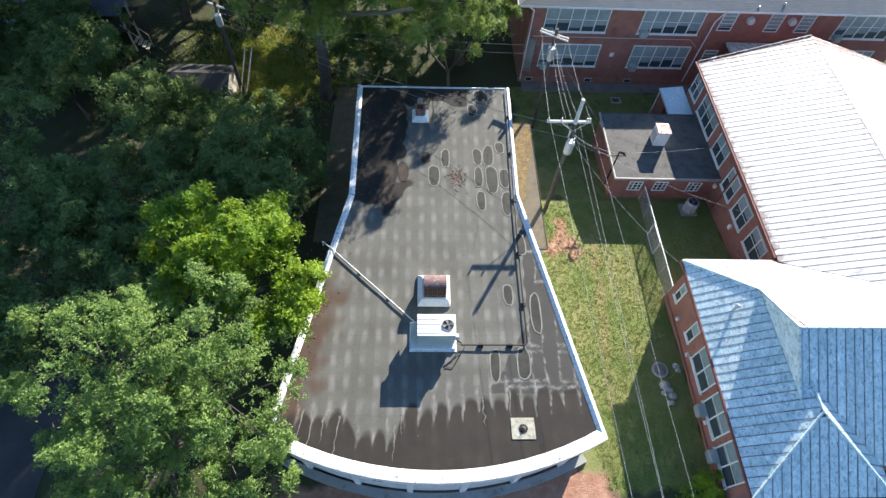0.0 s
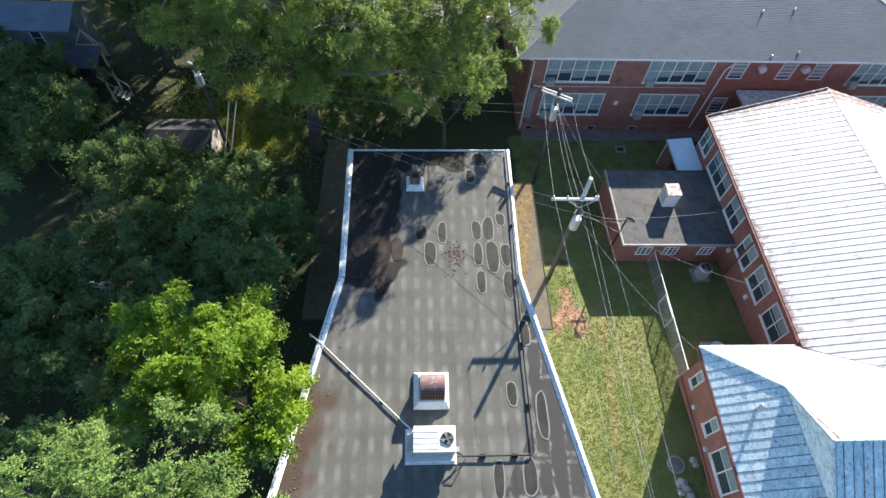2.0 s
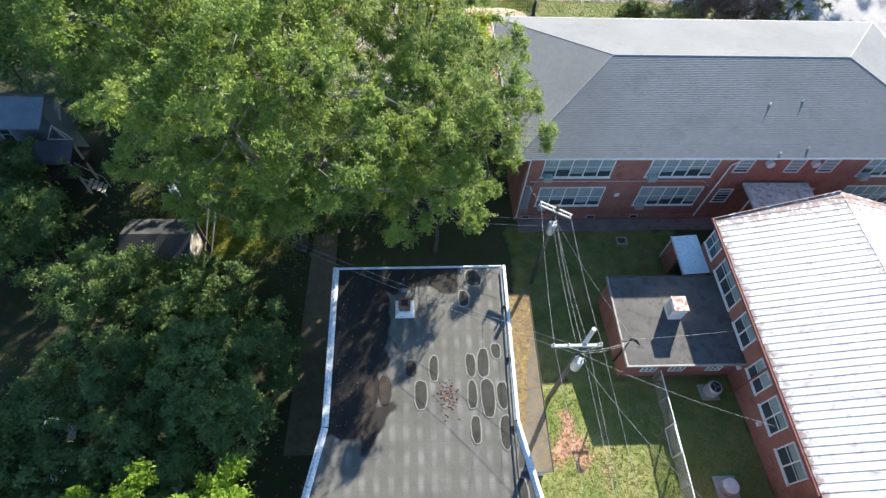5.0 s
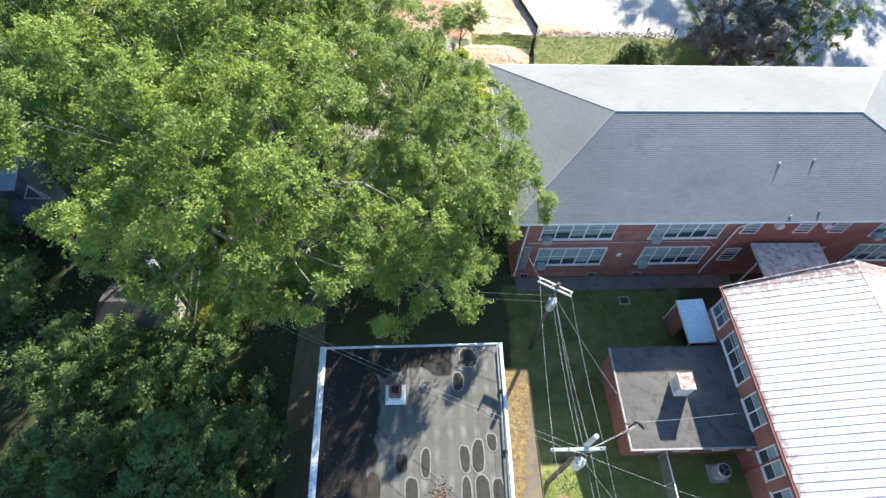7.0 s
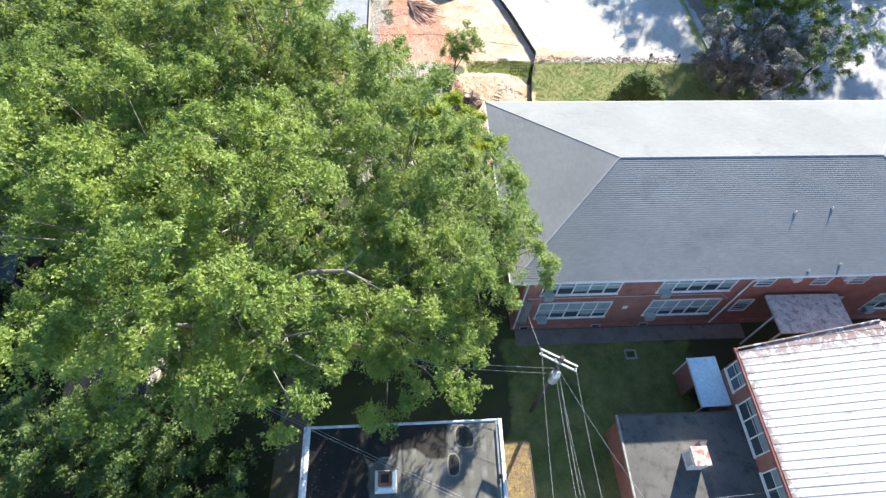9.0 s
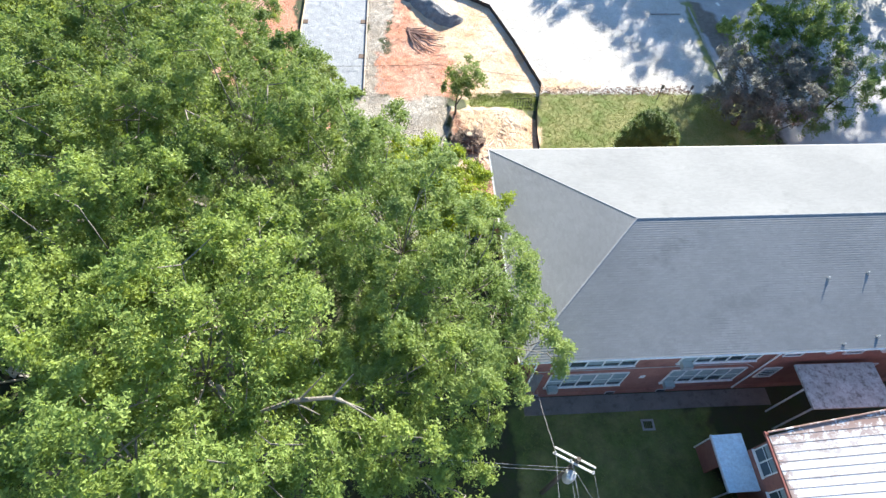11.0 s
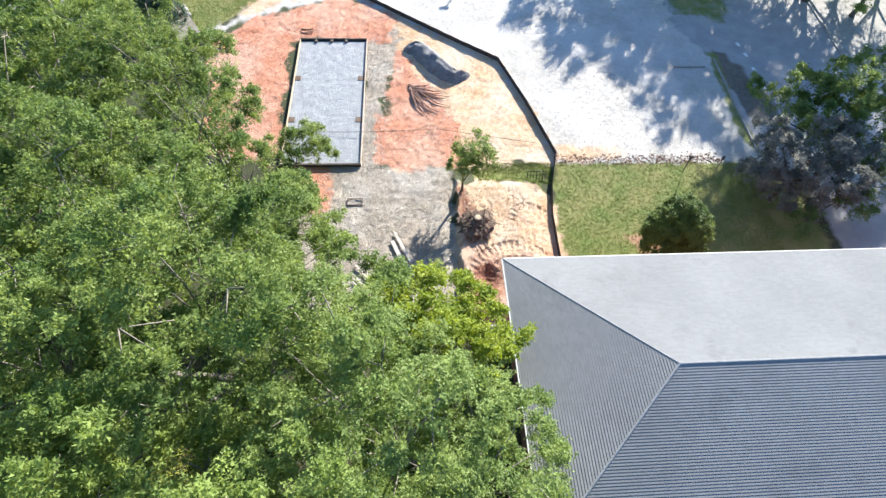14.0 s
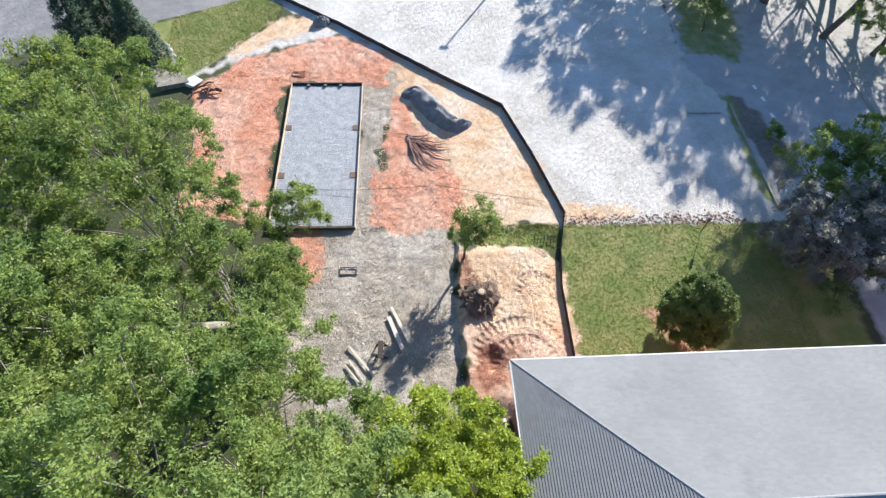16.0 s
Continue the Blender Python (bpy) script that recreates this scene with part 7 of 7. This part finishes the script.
for k in range(14):
    x, y, a = -16.4 + rng_s.normal() * 0.6, 78.2 + rng_s.normal() * 0.4, rng_s.uniform(0, 3.14)
    d = Vector((math.cos(a), math.sin(a), 0)) * rng_s.uniform(0.3, 0.8)
    p = Vector((x, y, rng_s.uniform(0.05, 0.35)))
    part("scrap_piece", T([p - d, p + Vector((0, 0, 0.15)), p + d], [0.06, 0.09, 0.05], 5), M_SCRAP, trk)

# kerbs, beds and marks of the car park
for k, (a, b) in enumerate((((31.9, 76.5), (31.6, 63.9)), ((46.6, 95), (45.4, 73)), ((27.4, 75.2), (30.6, 75.2)))):
    p, d = Vector((*a, 0)), Vector((b[0] - a[0], b[1] - a[1], 0))
    n_ = max(1, round(d.length / 3))
    for i in range(n_):
        o = tagged(part("kerb", B(0.01, d.length / n_ - 0.01, -0.08, 0.08, -0.1, 0.13, bevel=0.02), M_CONC), "grey concrete kerb stone", "kerb", "kerbs", "structure")
        o.matrix_world = Matrix.Translation(p + d * (i / n_)) @ Matrix.Rotation(math.atan2(d.y, d.x), 4, "Z")
strip("pavement", [((46.8, 97), (60, 97)), ((46.4, 88), (60, 88)), ((45.7, 74), (62, 74))], 0.03, "pale concrete street beyond the kerb", M_CONC, "pavement")
for k, (x, y) in enumerate(((35.3, 78.9), (35.5, 77.2), (35.5, 74.9), (35.5, 72.3))):
    o = tagged(part("parking_mark", B(-0.3, 0.3, -0.16, 0.16, 0.004, 0.012), M_WHITE), "worn white paint mark on the asphalt", "road marking", "parking marks")
    o.matrix_world = pose(x, y, 0, 0, 0, -80)
tree("shrub", (34.2, 72.6), [(34.2, 72.6, 0.6, 0.7), (34.6, 71.9, 0.5, 0.5)], "small green shrub in the planting bed", M_LEAF, 97, clumps=16, leaves=40, sprays=6, size=0.13, clump_r=0.3, trunk_r=0.04, category="shrub")

for x, y in ((24.4, 61.8), (27.1, 61.7)):
    o = thing("marker_post", "short thin post with a small dark box at the lawn edge", "post", "lawn posts")
    part("pole", T([(x, y, -0.1), (x, y, 1.5)], 0.035, 6), M_DARKST, o)
    part("head", B(x - 0.1, x + 0.1, y - 0.08, y + 0.08, 1.3, 1.72, bevel=0.02), M_DARKST, o)

lamp_h = 8.0
lx, ly = 5.4 + lamp_h * 2.333 * math.sin(radians(SUN_AZ)), 85.0 + lamp_h * 2.333 * math.cos(radians(SUN_AZ))
lp = thing("street_lamp", "slim street lamp behind the gravel lot", "street lamp")
part("pole", T([(lx, ly, 0), (lx, ly, lamp_h)], [0.13, 0.08], 10), M_STEEL, lp)
part("head", B(lx - 0.45, lx + 0.45, ly - 0.22, ly + 0.22, lamp_h, lamp_h + 0.18, bevel=0.05), M_STEEL, lp)

# ---- back gardens in the trees ----
shed = thing("garden_shed", "low dark shed with a pale weathered end wall", "shed")
part("wall", B(-18.2, -14.35, 29.9, 32.6, -0.1, 1.9), M_POLE, shed)
part("end_wall", B(-14.35, -14.2, 29.85, 32.65, -0.1, 2.0), M_BOARD, shed)
part("roof", slab(bmesh.new(), [(-18.5, 29.6, 2.0), (-14.0, 29.6, 2.0), (-14.0, 31.25, 2.6), (-18.5, 31.25, 2.6)], 0.08), M_ASPH, shed)
part("roof", slab(bmesh.new(), [(-18.5, 31.25, 2.6), (-14.0, 31.25, 2.6), (-14.0, 32.9, 2.0), (-18.5, 32.9, 2.0)], 0.08), M_ASPH, shed)
poles = thing("leaning_poles", "long pale poles leaning by the shed", "poles")
for k in range(2):
    part("pole", T([(-13.3 - 0.4 * k, 30.2, 0.2), (-12.6 - 0.5 * k, 33.5, 3.2)], 0.05, 6), M_BOARD, poles)
house = thing("timber_house", "blue-grey timber house with a porch in the trees", "house")
M_SIDING = mat("blue_grey_siding", (0.20, 0.25, 0.30), (0.26, 0.31, 0.36), 0.7, 1, 10)
M_HROOF = mat("blue_grey_roof", (0.16, 0.20, 0.25), (0.21, 0.25, 0.30), 0.7, 1, 12)
part("wall", B(-38, -26.2, 38.1, 41.2, -0.1, 5.3), M_SIDING, house)
part("side_wall", B(-26.2, -24.6, 39.3, 41.2, -0.1, 5.3), M_SIDING, house)
part("gable", slab(bmesh.new(), [(-24.6, 38.1, 5.4), (-24.58, 41.2, 5.3), (-24.59, 40.0, 6.05)], 0.05), M_SIDING, house)
part("roof", slab(bmesh.new(), [(-38.6, 37.8, 5.4), (-24.3, 37.8, 5.4), (-24.3, 40.0, 6.2), (-38.6, 40.0, 6.2)], 0.12), M_HROOF, house)
part("roof", slab(bmesh.new(), [(-38.6, 40.0, 6.2), (-24.3, 40.0, 6.2), (-24.3, 41.4, 5.3), (-38.6, 41.4, 5.3)], 0.12), M_SHINGLE, house)
part("porch_deck", B(-26.1, -22.9, 36.4, 39.3, 2.0, 2.2), M_POLE, house)
part("porch_roof", slab(bmesh.new(), [(-25.9, 36.6, 3.3), (-23.0, 36.6, 3.3), (-23.0, 38.2, 3.9), (-25.9, 38.2, 3.9)], 0.1), mat("purple_grey_porch_roof", (0.11, 0.105, 0.13), (0.15, 0.145, 0.17), 0.6, 1.2, 12), house)
for a, b in (((-24.7, 38.3, 3.95), (-23.8, 38.35, 5.2)), ((-23.0, 38.3, 3.95), (-23.8, 38.35, 5.2)), ((-24.7, 38.3, 3.95), (-23.0, 38.3, 3.95)), ((-23.8, 38.35, 5.1), (-23.4, 38.3, 4.0))):
    part("gable_trim", T([a, b], 0.045, 6), M_BOARD, house)
for x, y in ((-23.1, 36.7), (-23.1, 38.1)):
    part("porch_post", B(x - 0.06, x + 0.06, y - 0.06, y + 0.06, -0.1, 3.4), M_BOARD, house)
for k in range(4):
    part("step", B(-22.95 + 0.24 * k, -22.7 + 0.24 * k, 36.5, 37.3, 0.95 - 0.2 * k, 1.0 - 0.2 * k), M_BOARD, house)
for y in (36.46, 37.34):
    part("stair_rail", T([(-23.3, y, 2.6), (-22.0, y, 1.1)], 0.035, 6), M_BOARD, house)
    part("stair_post", T([(-22.0, y, 0), (-22.0, y, 1.1)], 0.035, 6), M_BOARD, house)
window(house, "y", 38.1, -27.3, -26.5, 4.0, 5.2, 1, 2)
sc = thing("white_car", "white car mostly hidden under the trees", "car")
part("body", B(-19.2, -17.4, 15.5, 19.6, 1.7, 2.3, bevel=0.15), M_WHITE, sc)
part("cabin", B(-19.05, -17.55, 16.5, 18.9, 2.3, 2.85, bevel=0.2), M_GLASS, sc)
for x in (-19.2, -17.4):
    for y in (16.3, 18.8):
        part("wheel", T([(x - 0.1, y, 1.75), (x + 0.1, y, 1.75)], 0.32, 14), M_BLACK, sc)

# ---- grass, litter and clods ----
def tufts(name, label, n_, region, h, material, seed):
    """Grass blades in small tufts, one piece of stuff."""
    rng = np.random.default_rng(seed)
    p = np.array([region(rng) for _ in range(n_)])
    p = np.repeat(p, 4, 0)
    k = len(p)
    p[:, :2] += rng.normal(size=(k, 2)) * 0.05
    a = rng.uniform(0, 6.28, k)
    d = np.stack([np.cos(a), np.sin(a), np.zeros(k)], 1)
    lean = np.stack([np.cos(a + 1.6), np.sin(a + 1.6), np.zeros(k)], 1)
    hh = h * rng.uniform(0.5, 1.4, k)[:, None]
    v = np.stack([p - d * 0.022, p + d * 0.022, p + np.array([0, 0, 1]) * hh + lean * hh * 0.7], 1).reshape(-1, 3)
    me = bpy.data.meshes.new(name)
    me.vertices.add(3 * k)
    me.vertices.foreach_set("co", v.astype(np.float32).ravel())
    me.loops.add(3 * k)
    me.loops.foreach_set("vertex_index", np.arange(3 * k, dtype=np.int32))
    me.polygons.add(k)
    me.polygons.foreach_set("loop_start", np.arange(0, 3 * k, 3, dtype=np.int32))
    me.update(calc_edges=True)
    me.materials.append(material)
    return tagged(new(name, me), label, "grass", kind="stuff")


M_GRASS = leaf_mat("grass_blades", (0.135, 0.19, 0.045), (0.215, 0.235, 0.075), 0.25)
M_DRYG = leaf_mat("dry_grass_blades", (0.25, 0.30, 0.06), (0.36, 0.37, 0.10), 0.25)


def in_yard(r):
    while True:
        x, y = r.uniform(6.0, 19.6), r.uniform(3.0, 33.0)
        if x > 6.2 + max(0, 17.8 - y) * 0.21 and not (x < 7.6 and y > 15.9) and not (x > 14.4 and y < 14) and not (x > 12.8 and 21.6 < y < 27.5) and (y < 21 or r.random() < 0.3):
            return x, y, ground_z(y)


def in_lawn(r):
    y = r.uniform(49.5, 62.8)
    return r.uniform(12.9 + max(0, y - 58) * 0.15, 30), y, 0.0


tufts("lawn_grass", "mown green and yellowed grass between the buildings", 17000, in_yard, 0.045, M_GRASS, 1)
tufts("lawn_grass", "mown green lawn behind the school", 15000, in_lawn, 0.04, M_GRASS, 2)
tufts("long_grass", "sunlit rough grass under the trees", 9000, lambda r: (r.normal(-12.8, 3.0), r.normal(34.5, 3.2), 0.0), 0.24, M_DRYG, 3)
tufts("long_grass", "patchy grass on the bank by the site", 2200, lambda r: (lambda x, y: (x, y, float(bank_z(x, y))))(r.uniform(6.9, 13.2), r.uniform(60.4, 62.7)), 0.06, M_GRASS, 4)
tufts("long_grass", "grass verge by the street", 9000, lambda r: (lambda x: (x, r.uniform(max(80.5, 78.5 + (x + 20) * 1.25), 88.6 + (x + 24) * 0.5), 0.0))(r.uniform(-22, -11.5)), 0.04, M_GRASS, 5)
M_CLOD = mat("clay_clods", (0.48, 0.24, 0.155), (0.58, 0.36, 0.26), 0.95, 1.2, 12, island=0.5)
M_STONE = mat("mud_clods", (0.30, 0.275, 0.245), (0.44, 0.405, 0.36), 0.95, 1.2, 12, island=0.6)
def clay_at(r):
    if r.random() < 0.5:
        return r.uniform(-0.9, 5.2), r.uniform(62.6, 74), 0.03
    return (r.uniform(-15.5, -9.6), r.uniform(64, 82), 0.03) if r.random() < 0.6 else (r.uniform(-15, 0.5), r.uniform(79.6, 83.4), 0.03)
scatter("clay_clods", "lumps of red clay on the building site", 2200, clay_at, 0.06, M_CLOD, 12, flat=0.15, category="soil")
scatter("mud_clods", "lumps of grey mud and stones on the building site", 2400, lambda r: (r.uniform(-5.5, 4.9), r.uniform(49, 62), 0.03) if r.random() < 0.7 else (r.uniform(-2.4, -0.6), r.uniform(62, 80), 0.03), 0.06, M_STONE, 13, flat=0.15, category="soil")
scatter("gravel_stones", "loose pale stones on the gravel lot", 3500, lambda r: (r.uniform(2, 30), r.uniform(64, 94), 0.01), 0.06, mat("pale_stones", (0.5, 0.46, 0.4), (0.65, 0.6, 0.53), 0.95, 1, 10, island=0.5), 14, category="soil")
scatter("fallen_leaves", "brown leaf litter under the trees", 2500, lambda r: (lambda x, y: (x, y, ground_z(y)))(r.uniform(-24, -5), r.uniform(8, 46)), 0.07, M_LITTER, 15, 0.02)
scatter("fallen_leaves", "brown leaves and clods along the edge of the lawn", 900, lambda r: (r.uniform(13.6, 28), 63.0 + r.normal() * 0.35, 0.0), 0.07, M_LITTER, 16, 0.02)
scatter("earth_clods", "pale lumps of earth on the bank", 700, lambda r: (lambda x, y: (x, y, float(bank_z(x, y))))(r.uniform(5.6, 11.8), r.triangular(52.5, 58, 60.2)), 0.07, mat("pale_clods", (0.52, 0.36, 0.25), (0.66, 0.52, 0.40), 0.95, 1.2, 12, island=0.5), 17, category="soil")
